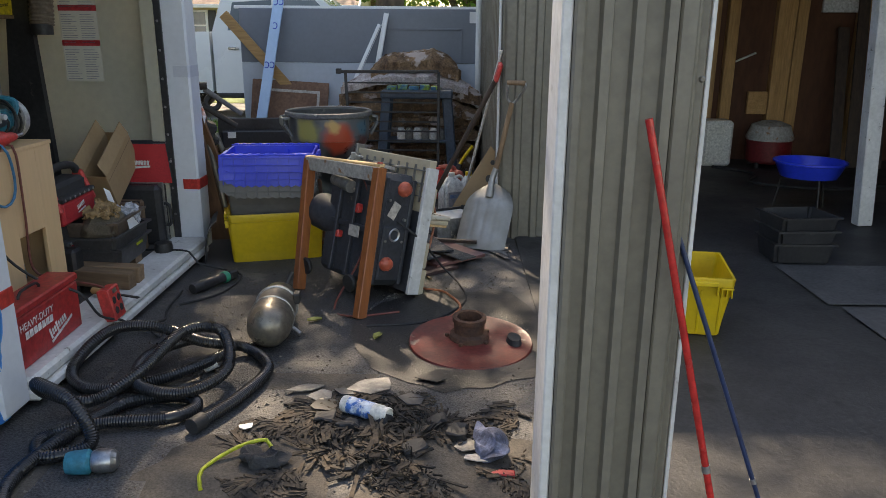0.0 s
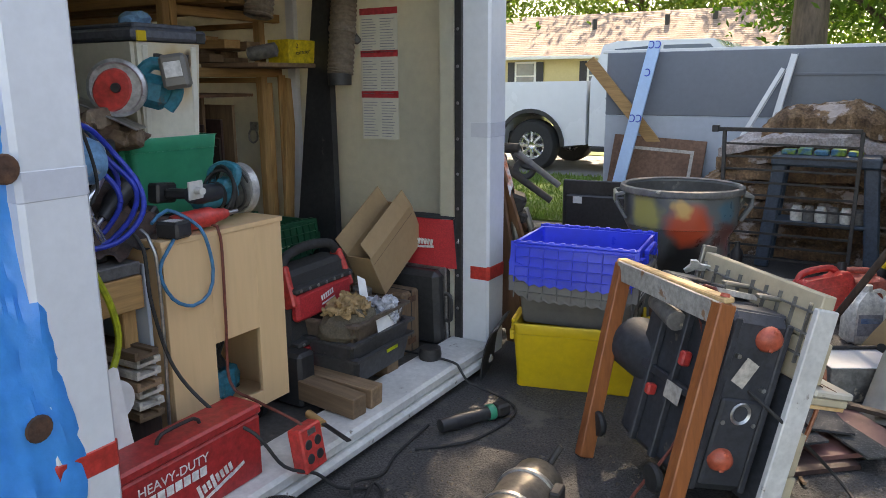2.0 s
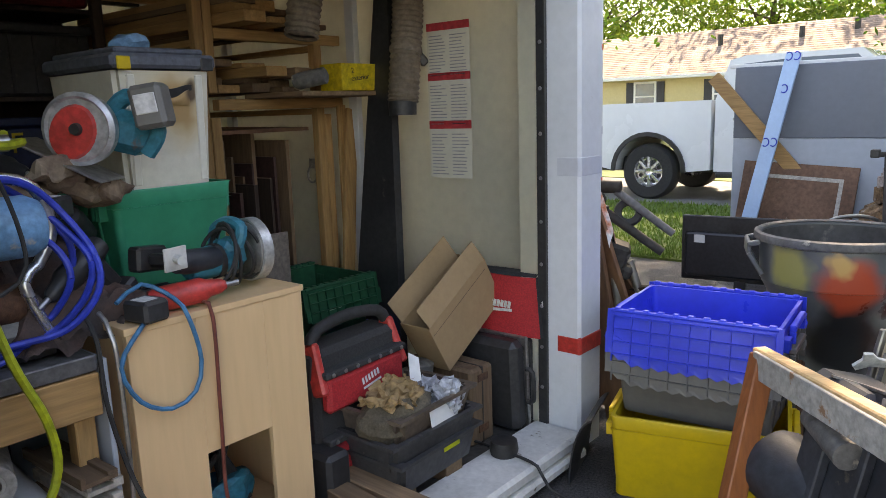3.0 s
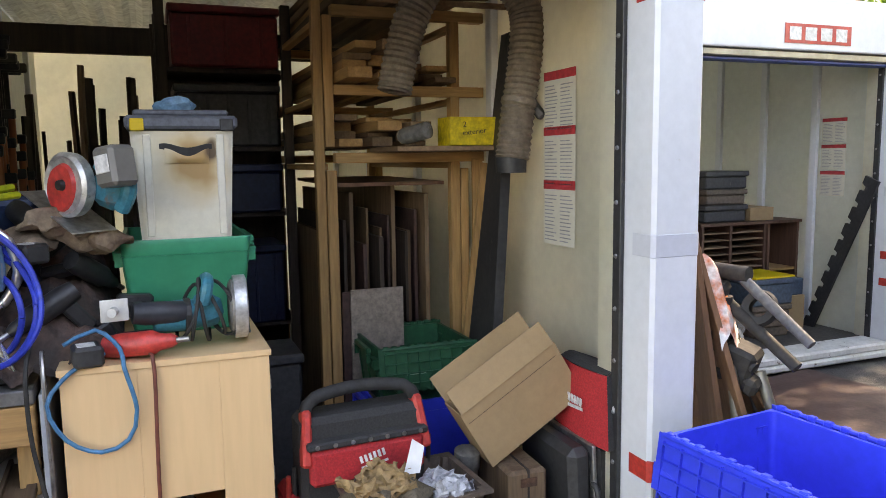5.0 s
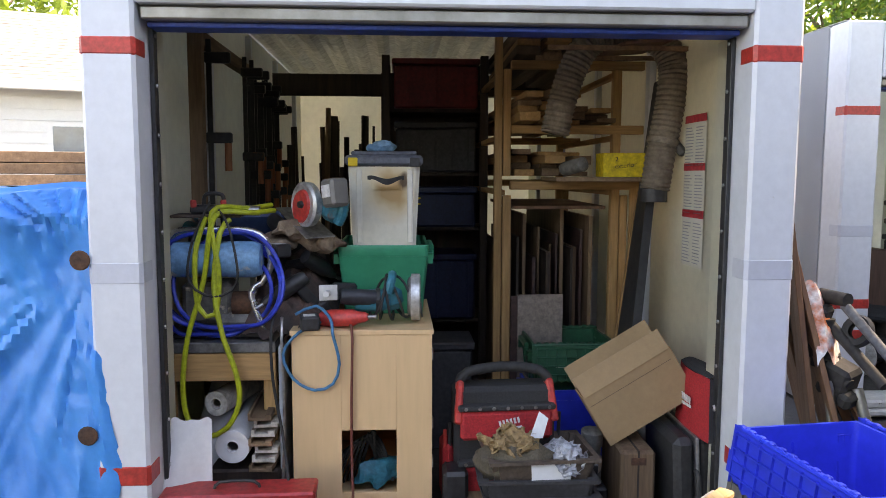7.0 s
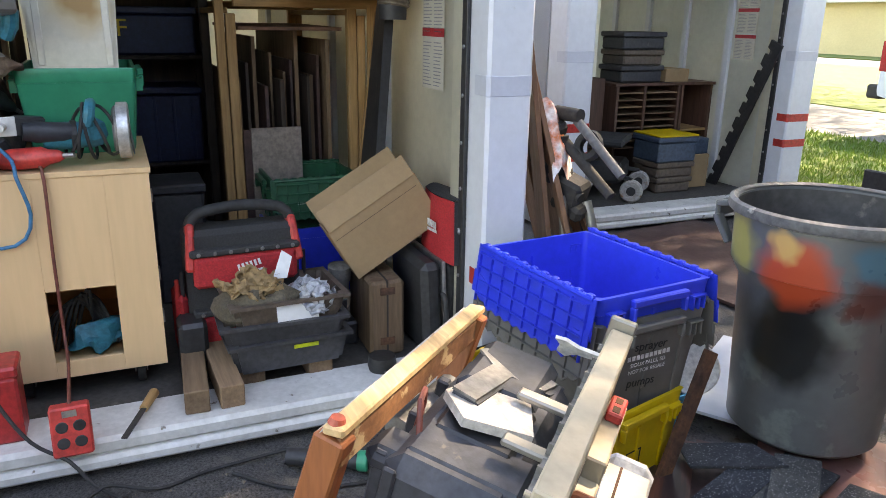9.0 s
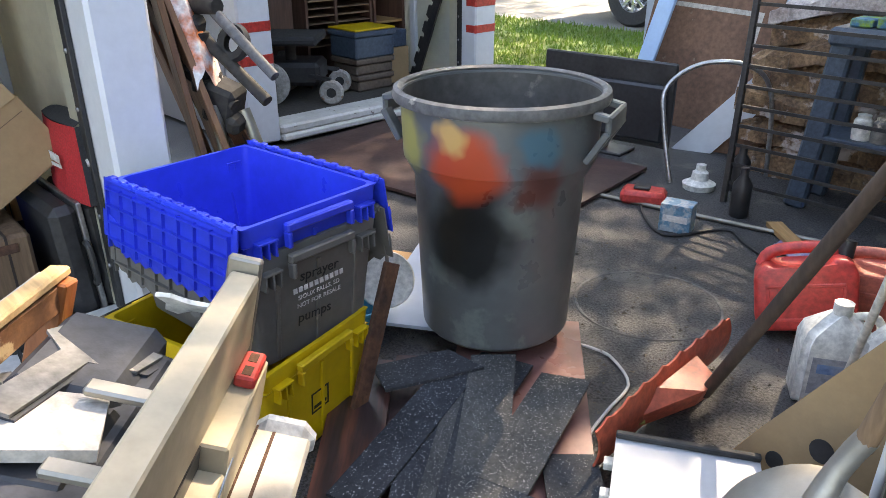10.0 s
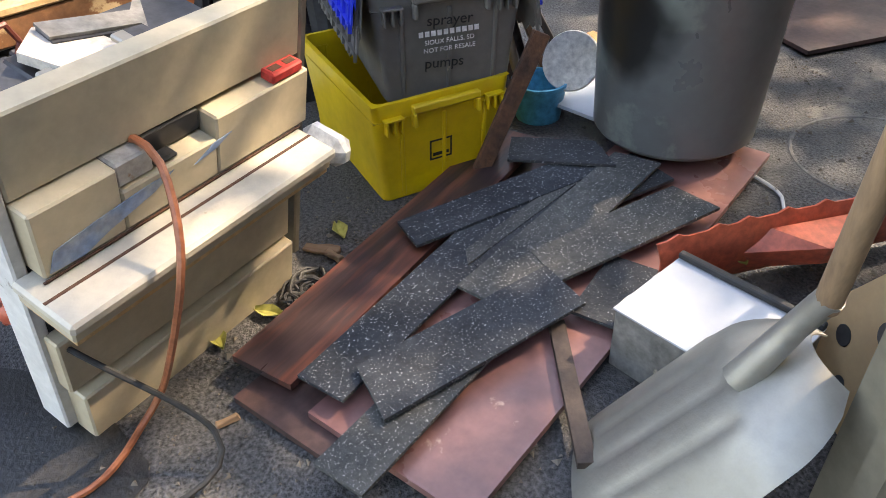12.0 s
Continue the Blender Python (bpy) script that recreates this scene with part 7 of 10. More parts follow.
span(b, (-0.43, -0.02, 0.07), (0.43, 0.012, 0.56), 0.008)
part("screen", b, M["black"], tv)
b = B()
span(b, (-0.40, 0.012, 0.10), (0.40, 0.045, 0.44), 0.02)
part("back_shell", b, M["black_matte"] if "black_matte" in M else mat("black_tv_shell", (0.02, 0.021, 0.025), (0.028, 0.03, 0.034), rough=0.4, big=3, bump=0.03), tv, "black moulded back")
b = B()
span(b, (0.25, 0.046, 0.36), (0.33, 0.048, 0.42))
part("sticker", b, M["paper"], tv, "white sticker")
b = B()
span(b, (-0.18, -0.10, 0.0), (0.18, 0.10, 0.018), 0.006)
span(b, (-0.04, -0.02, 0.018), (0.04, 0.02, 0.08), 0.004)
part("stand", b, M["black"], tv, "black foot")
b = B()
sweep(b, curve_through([(-1.28, 7.52, 0.0), (-1.38, 7.56, 0.30), (-1.42, 7.62, 0.48), (-1.30, 7.74, 0.60), (-1.10, 7.86, 0.60), (-1.0, 7.95, 0.45), (-0.97, 8.0, 0.0)], 0.03), 0.013, 10)
one("tube_hoop", b, M["steel"], "bent gray steel tube hoop standing on the asphalt", "tube", smooth=True)
for x, y in ((-0.80, 7.32), (-0.97, 7.66)):
    b = B()
    lathe(b, [(0, 0), (0.04, 0), (0.045, 0.01), (0.045, 0.16), (0.02, 0.2), (0.02, 0.24), (0, 0.24)], 14)
    bt = one("bottle", b, M["black"], "black plastic bottle by the rack", "bottle", smooth=True, at=pose(x, y, 0.0))
ds = hub("downspout", "white rain downspout at the garage corner", "downspout", (0.0, 0.0, 0.0), kind="structure")
b = B()
sweep(b, curve_through([(0.12, 8.72, 2.60), (0.13, 8.72, 2.25), (0.20, 8.74, 2.14), (0.30, 8.8, 2.08), (0.34, 8.84, 1.98), (0.345, 8.86, 1.80), (0.345, 8.86, 0.0)], 0.03), 0.035, 10)
part("pipe", b, M["trim_white"], ds, "", True)

M["red_z"] = wood("red_brown_board", (0.20, 0.10, 0.05), (0.13, 0.06, 0.03), "z", rough=0.55, rand=0.3)

# ---- leaning boards and folded stand beside the first container ----
for k, (x0, y0, x1, y1, z1, w, mt) in enumerate(((-1.55, 5.12, -1.80, 4.97, 1.75, 0.14, "pine_z"), (-1.48, 5.24, -1.85, 5.0, 1.45, 0.22, "old_z"), (-1.42, 5.32, -1.95, 5.02, 1.25, 0.18, "dark_z"), (-1.38, 5.44, -1.9, 5.10, 1.05, 0.26, "old_z"), (-1.75, 5.30, -2.15, 4.98, 1.65, 0.2, "pine_z"), (-1.30, 5.52, -1.55, 5.22, 0.62, 0.22, "dark_z"))):
    b = B()
    beam(b, (x0, y0, 0.01), (x1, y1, z1), w, 0.02, (0.3, 1, 0), 0.002)
    one("leaning_board", b, M["red_z"] if mt != "dark_z" else M[mt], "brown wooden board leaning on the container side", "board", group="leaning boards")
M["stand_black"] = mat("dusty_black_steel", (0.022, 0.021, 0.020), (0.05, 0.045, 0.04), rough=0.75, big=7, bump=0.1, spec=0.3)
M["stand_gray"] = mat("dull_gray_tube", (0.13, 0.13, 0.135), (0.08, 0.08, 0.082), rough=0.6, big=5, bump=0.05, spec=0.3)
ws = hub("work_stand", "folded black and gray work stand with steel legs", "work stand", (-1.55, 5.2, 0.0))
o = Vector((-1.55, 5.2, 0.0))
for p, q, r, mt in (((-1.60, 5.12, 0.76), (-1.46, 5.12, 0.0), 0.019, "alu"), ((-1.56, 5.20, 0.74), (-1.34, 5.32, 0.0), 0.019, "alu"), ((-1.62, 5.2, 0.74), (-1.52, 5.40, 0.0), 0.017, "stand_gray"), ((-1.74, 5.12, 1.02), (-1.41, 5.20, 0.79), 0.021, "stand_black"), ((-1.60, 5.16, 1.04), (-1.37, 5.21, 0.87), 0.018, "stand_gray"),
                    ((-1.72, 5.10, 1.0), (-1.60, 5.16, 0.72), 0.034, "stand_black"), ((-1.76, 5.08, 0.88), (-1.54, 5.16, 0.76), 0.022, "stand_black"), ((-1.70, 5.13, 1.06), (-1.58, 5.16, 1.06), 0.028, "stand_black"), ((-1.66, 5.12, 0.98), (-1.66, 5.12, 0.80), 0.04, "stand_black")):
    b = B()
    rod(b, Vector(p) - o, Vector(q) - o, r, r * 0.9)
    part("tube", b, M[mt], ws, "bright aluminium leg" if mt == "alu" else "dusty black steel tube" if mt == "stand_black" else "dull gray tube", True)
    if r > 0.03:
        b = B()
        lathe(b, [(r + 0.002, -0.02), (r + 0.012, -0.016), (r + 0.012, 0.016), (r + 0.002, 0.02)], 16, pose(*(Vector(p).lerp(Vector(q), 0.6) - o), 20, 10, 0))
        part("collar", b, M["stand_black"], ws, "clamp collar", True)
for at, sz_ in (((-1.61, 5.16, 0.76), (0.11, 0.10, 0.14)), ((-1.68, 5.11, 1.0), (0.09, 0.07, 0.08)), ((-1.56, 5.17, 0.70), (0.05, 0.09, 0.06))):
    b = B()
    box(b, sz_, Vector(at) - o, (10, 20, 30), 0.015)
    part("head_casting", b, M["stand_black"], ws)
b = B()
lathe(b, [(0.03, -0.012), (0.055, -0.015), (0.062, 0.0), (0.055, 0.015), (0.03, 0.012)], 20, pose(*(Vector((-1.56, 5.19, 0.95)) - o), 70, 0, 20))
part("wheel", b, M["rubber"], ws, "small black wheel", True)
b = B()
grid_sheet(b, 18, 16, lambda u, v: Vector((-1.80 + 0.22 * u, 5.06 + 0.11 * v, 1.12 - 0.55 * (u - 0.4) ** 2 - 0.22 * abs(v - 0.3) - 0.10 * max(0, u - 0.6) + 0.025 * noise.noise(Vector((u * 6, v * 6, 2))))), 0.003)
rg = one("rag", b, mat("white_orange_rag", (0.66, 0.64, 0.62), (0.62, 0.16, 0.05), rough=0.85, big=5, bump=0.1, soft=0.05), "white and orange rag hung on the work stand", "rag", smooth=True)

sc = hub("black_scoop", "black plastic scoop against the container post", "scoop", (-1.50, 4.70, 0.0), (0, 0, 15))
b = B()
grid_sheet(b, 12, 10, lambda u, v: Vector((0.10 * (1 - math.cos(v * 1.4)) - 0.02, (u - 0.5) * 0.30, 0.005 + 0.27 * math.sin(v * 1.45))), 0.006)
part("blade", b, M["black"], sc, "", True)
gr = hub("angle_grinder", "black and green grinder lying by the threshold", "grinder", (-1.30, 4.12, 0.035), (0, 0, 62))
b = B()
lathe(b, [(0, -0.15), (0.028, -0.145), (0.032, -0.05), (0.027, 0.05), (0.03, 0.10), (0, 0.11)], 16, pose(0, 0, 0, 0, 90, 0))
part("body", b, M["black"], gr, "", True)
b = B()
lathe(b, [(0.031, 0.085), (0.034, 0.09), (0.034, 0.115), (0.03, 0.12), (0, 0.12)], 16, pose(0, 0, 0, 0, 90, 0))
part("collar", b, M["green_tote"], gr, "green collar", True)
b = B()
span(b, (0.12, -0.03, -0.025), (0.19, 0.03, 0.03), 0.01)
part("head", b, M["dark_steel"], gr)
cable("power_cable", "black cable from the grinder along the threshold", [(-1.43, 4.0, 0.02), (-1.42, 3.75, 0.008), (-1.38, 3.6, 0.008), (-1.40, 3.45, 0.04), (-1.32, 3.38, 0.008), (-1.36, 3.52, 0.02), (-1.28, 3.46, 0.008), (-1.3, 3.3, 0.008)], 0.006, M["rubber"])
cable("power_cable", "black cable crossing the threshold to the container", [(-1.9, 4.45, 0.12), (-1.68, 4.42, 0.135), (-1.52, 4.40, 0.13), (-1.47, 4.40, 0.06), (-1.30, 4.42, 0.008), (-1.18, 4.30, 0.008), (-1.22, 4.0, 0.008), (-1.38, 3.82, 0.008)], 0.006, M["rubber"])

# ---- inside the first container ----
FZ = 0.10

# workbench
wbn = hub("workbench", "rough wooden workbench with a steel-edged top", "workbench", (-1.9, 2.84, FZ))
b = B()
span(b, (-0.75, -0.235, 0.715), (-0.004, 0.225, 0.755), 0.003)
part("top", b, M["steel_top"] if "steel_top" in M else mat("grimy_steel_top", (0.20, 0.20, 0.20), (0.12, 0.12, 0.12), rough=0.5, metal=0.5, big=5, bump=0.08), wbn, "grimy steel-faced top")
b = B()
span(b, (-0.03, -0.235, 0.605), (0.0, 0.225, 0.712), 0.003)
part("apron", b, M["pine_y"], wbn, "pine apron board")
for y in (-0.21, 0.19):
    for x in (-0.06, -0.70):
        b = B()
        span(b, (x - 0.03, y - 0.02, 0.0), (x + 0.02, y + 0.03, 0.712), 0.003)
        part("leg", b, M["pine_z"], wbn)
b = B()
span(b, (-0.70, 0.236, 0.0), (-0.005, 0.25, 0.74), 0.002)
part("side_panel", b, M["pale_gray"], wbn, "pale gray side panel")


def roll(name, label, p, q, r, mt, hole=0.02):
    p, q = Vector(p), Vector(q)
    m = (q - p).to_track_quat("Z", "Y").to_matrix().to_4x4()
    m.translation = p
    b = B()
    n = (q - p).length
    lathe(b, [(hole, 0.02), (hole, 0.0), (r * 0.55, 0.003), (r * 0.75, -0.002), (r, 0.0), (r * 1.01, n * 0.5), (r, n), (hole, n)], 26, m)
    return one(name, b, mt, label, "roll", smooth=True)


roll("paper_roll", "white paper roll with a hollow core under the workbench", (-1.86, 2.90, 0.455), (-2.5, 2.93, 0.47), 0.066, M["paper"], 0.022)
roll("paper_roll", "thick white plastic roll leaning under the workbench", (-1.84, 2.73, 0.12), (-2.4, 2.80, 0.62), 0.085, M["paper"], 0.03)
roll("paper_roll", "pale roll lying under the workbench", (-1.95, 2.82, 0.60), (-2.6, 3.0, 0.60), 0.05, M["dust_cloth"], 0.02)
for k in range(7):
    b = B()
    z = 0.36 + k * 0.034
    span(b, (-0.3, -0.045, 0), (0.0, 0.045, 0.012), 0.001)
    span(b, (-0.3, -0.045, 0.012), (0.0, -0.033, 0.028), 0.001)
    span(b, (-0.3, 0.02, 0.012), (0.0, 0.045, 0.022), 0.001)
    one("trim_offcut", b, M["dust_cloth"] if k % 3 else M["old_x"], "short grooved gray trim offcut in a stack", "offcut", group="trim offcuts", at=pose(-1.84 - 0.01 * (k % 3), 3.02 + 0.01 * ((k * 7) % 3 - 1), z, 0, 0, (k * 37) % 9 - 4))
b = B()
span(b, (-2.3, 2.80, FZ), (-1.88, 3.08, 0.355), 0.01)
one("wooden_crate", b, M["dark_z"], "dark wooden crate under the workbench", "crate")

# red metal tool case with lettering
rc = hub("metal_tool_case", "red steel tool case with white lettering on the container sill", "tool case", (-1.60, 2.97, 0.125), (0, 0, 1))
b = B()
span(b, (-0.13, -0.27, 0), (0.0, 0.27, 0.215), 0.008)
part("body", b, M["red_paint"], rc)
b = B()
span(b, (-0.135, -0.275, 0.217), (0.004, 0.275, 0.252), 0.008)
ld = part("lid", b, M["red_paint"], rc, "red lid")
b = B()
sweep(b, curve_through([(-0.06, -0.09, 0.25), (-0.06, -0.07, 0.275), (-0.06, 0.05, 0.275), (-0.06, 0.07, 0.25)], 0.02), 0.006, 8)
part("handle", b, M["dark_steel"], ld, "dark wire handle", True)
face = Matrix(((0, 0, 1, 0), (1, 0, 0, 0), (0, 1, 0, 0), (0, 0, 0, 1)))
words("lettering", "HEAVY-DUTY", 0.042, M["white_ink"], rc, pose(0.0015, -0.085, 0.155) @ face)
b = B()
for k in range(7):
    span(b, (0.001, -0.18 + k * 0.031, 0.115), (0.002, -0.155 + k * 0.031, 0.145))
part("lettering_bars", b, M["white_ink"], rc)
b = B()
for k in range(8):
    box(b, (0.001, 0.012, 0.03 + 0.02 * (k in (0, 3))), (0.0015, 0.0 + k * 0.018, 0.068 + k * 0.004), (18, 0, 0))
for k in range(3):
    beam(b, (0.0015, 0.0 + k * 0.06, 0.03 + k * 0.016), (0.0015, 0.075 + k * 0.055, 0.052 + k * 0.016), 0.012, 0.001, (1, 0, 0))
part("logo_shape", b, M["white_ink"], rc, "white script-like logo shape")
b = B()
grid_sheet(b, 12, 16, lambda u, v: Vector((-1.66 + 0.05 * math.sin(u * 5 + v) * v - 0.10 * (1 - v), 2.70 - 0.05 * v + 0.15 * u + 0.06 * v * u, 0.60 - 0.44 * v + 0.03 * noise.noise(Vector((u * 4, v * 4, 3))))), 0.002)
one("white_sack", b, M["paper"], "crumpled white sheet hanging from a plastic roll", "sheet", smooth=True)

ob_ = hub("outlet_box", "red portable outlet box leaning on the threshold", "outlet box", (-1.515, 3.375, 0.105), (0, -10, 2))
b = B()
span(b, (-0.03, -0.056, 0), (0.03, 0.056, 0.155), 0.006)
part("body", b, M["red_plastic"], ob_)
for y in (-0.024, 0.024):
    for z in (0.045, 0.095):
        b = B()
        lathe(b, [(0, 0.002), (0.016, 0.002), (0.018, 0.0)], 16, pose(0.03, y, z, 0, 90, 0))
        part("socket", b, M["black"], ob_, "black socket")
b = B()
span(b, (0.03, -0.02, 0.125), (0.032, 0.02, 0.145))
part("label_plate", b, M["steel"], ob_)


def tray(m, L, W, H, mt, label):
    t = hub("tray", label, "tray", group="stacked trays")
    t.matrix_world = m
    b = B()
    r = [(L / 2 - 0.03, W / 2 - 0.03, 0), (L / 2 - 0.012, W / 2 - 0.012, H - 0.012), (L / 2, W / 2, H - 0.012), (L / 2, W / 2, H), (L / 2 - 0.02, W / 2 - 0.02, H), (L / 2 - 0.035, W / 2 - 0.035, 0.006)]
    vs = [[b.verts.new((a * sx_, c * sy_, z)) for sx_, sy_ in ((-1, -1), (1, -1), (1, 1), (-1, 1))] for a, c, z in r]
    for p, q in zip(vs, vs[1:]):
        for k in range(4):
            b.faces.new((p[k], p[(k + 1) % 4], q[(k + 1) % 4], q[k]))
    b.faces.new(vs[0][::-1])
    b.faces.new(vs[-1])
    bmesh.ops.bevel(b, geom=[e for e in b.edges if abs(e.verts[0].co.z - e.verts[1].co.z) > 0.02], offset=0.02, segments=2, affect="EDGES")
    part("body", b, mt, t, "", True)
    return t


M["tray_gray"] = mat("dark_gray_tray", (0.055, 0.055, 0.06), (0.04, 0.04, 0.043), rough=0.5, big=4, bump=0.05, spot=(0.13, 0.12, 0.11), spot_scale=8, spot_at=0.67)
M["tray_brown"] = mat("brown_gray_tray", (0.13, 0.095, 0.072), (0.10, 0.075, 0.06), rough=0.55, big=4, bump=0.05)
t1 = tray(pose(-1.86, 4.085, FZ + 0.075, 0, 0, 2), 0.34, 0.45, 0.115, M["tray_gray"], "dark gray plastic tray at the bottom of a stack")
t2 = tray(pose(-1.86, 4.075, FZ + 0.155, 0, 0, -1), 0.34, 0.46, 0.105, M["tray_gray"], "dark gray plastic tray with a green tape mark")
t3 = tray(pose(-1.87, 4.09, FZ + 0.232, 0, 0, 3), 0.33, 0.43, 0.10, M["tray_brown"], "brown plastic tray holding bags, with a paper label")
b = B()
box(b, (0.001, 0.15, 0.062), (0.158, 0.02, 0.055), (0, -10, 0))
part("paper_label", b, M["paper"], t3, "torn white paper label")
b = B()
box(b, (0.001, 0.09, 0.014), (0.161, 0.05, 0.085), (0, -10, 0))
part("tape_mark", b, M["lime"], t1, "lime tape mark")
for y in (3.95, 4.20):
    b = B()
    span(b, (-2.05, y - 0.045, FZ), (-1.74, y + 0.045, FZ + 0.073), 0.003)
    one("wood_block", b, M["old_x"], "square timber offcut under the trays", "timber", group="timber blocks")
for y, rz in ((3.745, -3), (3.86, 3)):
    b = B()
    span(b, (-0.42, -0.04, 0), (0.0, 0.04, 0.085), 0.004)
    one("wood_block", b, M["old_x"], "square timber offcut on the container floor", "timber", group="timber blocks", at=pose(-1.585, y, FZ + 0.025, 0, 3, rz))
b = B()


def sack(u, v):
    a = u * 2 * math.pi
    r = (0.10 + 0.03 * math.sin(v * 3.0)) * (1 - 0.35 * v * v)
    z = v * 0.125
    return Vector((r * 0.85 * math.cos(a), r * 1.3 * math.sin(a), z)) + noise.noise_vector(Vector((math.cos(a) * 2, math.sin(a) * 2, v * 4))) * 0.022


grid_sheet(b, 32, 14, sack)
bmesh.ops.remove_doubles(b, verts=b.verts[:], dist=0.002)
one("canvas_pouch", b, mat("olive_canvas", (0.13, 0.105, 0.07), (0.09, 0.072, 0.05), rough=0.9, big=6, fine=120, bump=0.3), "olive canvas pouch full of crumpled brown paper", "pouch", smooth=True, at=pose(-1.82, 3.99, FZ + 0.245))
b = B()
bmesh.ops.create_icosphere(b, subdivisions=5, radius=0.085, matrix=Matrix.Diagonal((0.9, 1.35, 0.5, 1)))
jitter(b, 0.06, 18, 3)
jitter(b, 0.03, 45, 9)
one("crumpled_paper", b, mat("brown_kraft_paper", (0.38, 0.25, 0.12), (0.27, 0.17, 0.08), rough=0.85, big=12, bump=0.1), "crumpled brown kraft paper in the pouch", "paper", at=pose(-1.82, 3.99, FZ + 0.372) @ Matrix.Scale(0.9, 4))
b = B()
bmesh.ops.create_icosphere(b, subdivisions=5, radius=0.065, matrix=Matrix.Diagonal((1.2, 1.2, 0.6, 1)))
jitter(b, 0.05, 22, 8)
jitter(b, 0.025, 50, 4)
one("plastic_bag", b, mat("cloudy_plastic_bag", (0.42, 0.44, 0.47), (0.30, 0.31, 0.33), rough=0.25, big=14, bump=0.1, spec=0.7), "crumpled cloudy plastic bag in the tray", "bag", at=pose(-1.80, 4.20, FZ + 0.30))
b = B()
plate(b, [(0, 0), (0.05, 0.01), (0.06, 0.09), (0.02, 0.11)], 0.002, pose(-1.80, 4.05, FZ + 0.39, 60, 10, 80))
one("paper_scrap", b, M["paper"], "white paper scrap sticking out of the pouch", "paper")

# tool bag
tb = hub("tool_bag", "red and black nylon tool tote with a rubber handle", "tool bag", (-2.08, 3.975, FZ), (0, 0, 3))
b = B()
span(b, (-0.03, -0.21, 0.0), (0.11, 0.21, 0.545), 0.02)
part("body", b, M["black_cloth"], tb)
for z0, z1 in ((0.10, 0.225), (0.335, 0.455)):
    b = B()
    span(b, (0.105, -0.19, z0), (0.15, 0.19, z1), 0.014)
    pk = part("pocket", b, M["red_cloth"], tb, "red front pocket")
    b = B()
    span(b, (0.105, -0.20, z1 + 0.002), (0.155, 0.20, z1 + 0.026), 0.006)
    part("trim_band", b, M["black_cloth"], pk, "black riveted band")
    for k in range(7):
        b = B()
        lathe(b, [(0, 0.004), (0.007, 0.003), (0.008, 0)], 10, pose(0.155, -0.17 + k * 0.057, z1 + 0.014, 0, 90, 0))
        part("rivet", b, M["steel"], pk)
b = B()
for k in range(6):
    box(b, (0.001, 0.009, 0.024), (0.1515, -0.03 + k * 0.015, 0.405 + k * 0.003), (15, 0, 0))
beam(b, (0.1515, -0.03, 0.378), (0.1515, 0.06, 0.392), 0.008, 0.001, (1, 0, 0))
part("logo_shape", b, M["white_ink"], tb, "white script-like logo shape")
for s in (-1, 1):
    b = B()
    span(b, (-0.08, min(s * 0.21, s * 0.255), 0.05), (0.09, max(s * 0.21, s * 0.255), 0.30), 0.02)
    part("side_pocket", b, M["red_cloth"], tb, "red side pocket with tools")
    b = B()
    beam(b, (0.125, s * 0.20, 0.40), (0.07, s * 0.185, 0.565), 0.06, 0.03, (0, 1, 0), 0.008)
    part("handle_bracket", b, M["red_plastic"], tb, "red handle bracket")
b = B()
sweep(b, curve_through([(0.07, -0.185, 0.56), (0.065, -0.15, 0.60), (0.06, 0, 0.618), (0.065, 0.15, 0.60), (0.07, 0.185, 0.56)], 0.02), 0.021, 10)
part("handle", b, M["rubber"], tb, "black rubber grip", True)
for k, y in enumerate((-0.245, -0.225, 0.235)):
    b = B()
    rod(b, (0.06, y, 0.22), (0.07, y, 0.36 + 0.03 * k), 0.008)
    part("plier_grip", b, M["black"] if k else M["red_plastic"], tb)

# cardboard box askew, cases, red bag
cbx = hub("cardboard_box", "open brown cardboard box tipped on old cases", "box", (-1.99, 4.572, 0.50), (31, 0, 0))
for lo, hi in (((-0.07, -0.19, 0.004), (0.07, 0.22, 0.008)), ((0.067, -0.19, 0.009), (0.071, 0.22, 0.235)), ((-0.071, -0.19, 0.009), (-0.067, 0.22, 0.235)), ((-0.066, -0.19, 0.009), (0.066, -0.186, 0.235)), ((-0.066, 0.216, 0.009), (0.066, 0.22, 0.235))):
    b = B()
    span(b, lo, hi)
    part("side", b, M["card"], cbx)
b = B()
box(b, (0.004, 0.40, 0.09), (0.061, 0.015, 0.278), (0, -16, 0))
part("flap", b, M["card"], cbx, "creased open flap")
b = B()
box(b, (0.004, 0.40, 0.10), (-0.078, 0.015, 0.285), (0, -14, 0))
part("flap", b, M["card"], cbx, "creased open flap")
b = B()
span(b, (0.0715, -0.18, 0.19), (0.0722, 0.20, 0.192))
part("crease", b, M["old_x"], cbx)
cs = hub("hard_case", "black scuffed hard case with a chrome edge", "case", (-1.93, 4.72, FZ), (3, 0, 0))
b = B()
span(b, (-0.20, -0.09, 0), (0.17, -0.002, 0.39), 0.025)
part("half_shell", b, M["black"], cs)
b = B()
span(b, (-0.20, 0.002, 0), (0.17, 0.09, 0.39), 0.025)
part("half_shell", b, M["black"], cs)
b = B()
span(b, (-0.205, -0.008, -0.0), (0.175, 0.008, 0.395), 0.004)
part("edge_band", b, M["steel"], cs, "dull chrome edge band")
b = B()
sweep(b, curve_through([(0.17, -0.01, 0.12), (0.20, -0.01, 0.13), (0.20, -0.01, 0.25), (0.17, -0.01, 0.26)], 0.02), 0.01, 8)
part("handle", b, M["black"], cs, "", True)
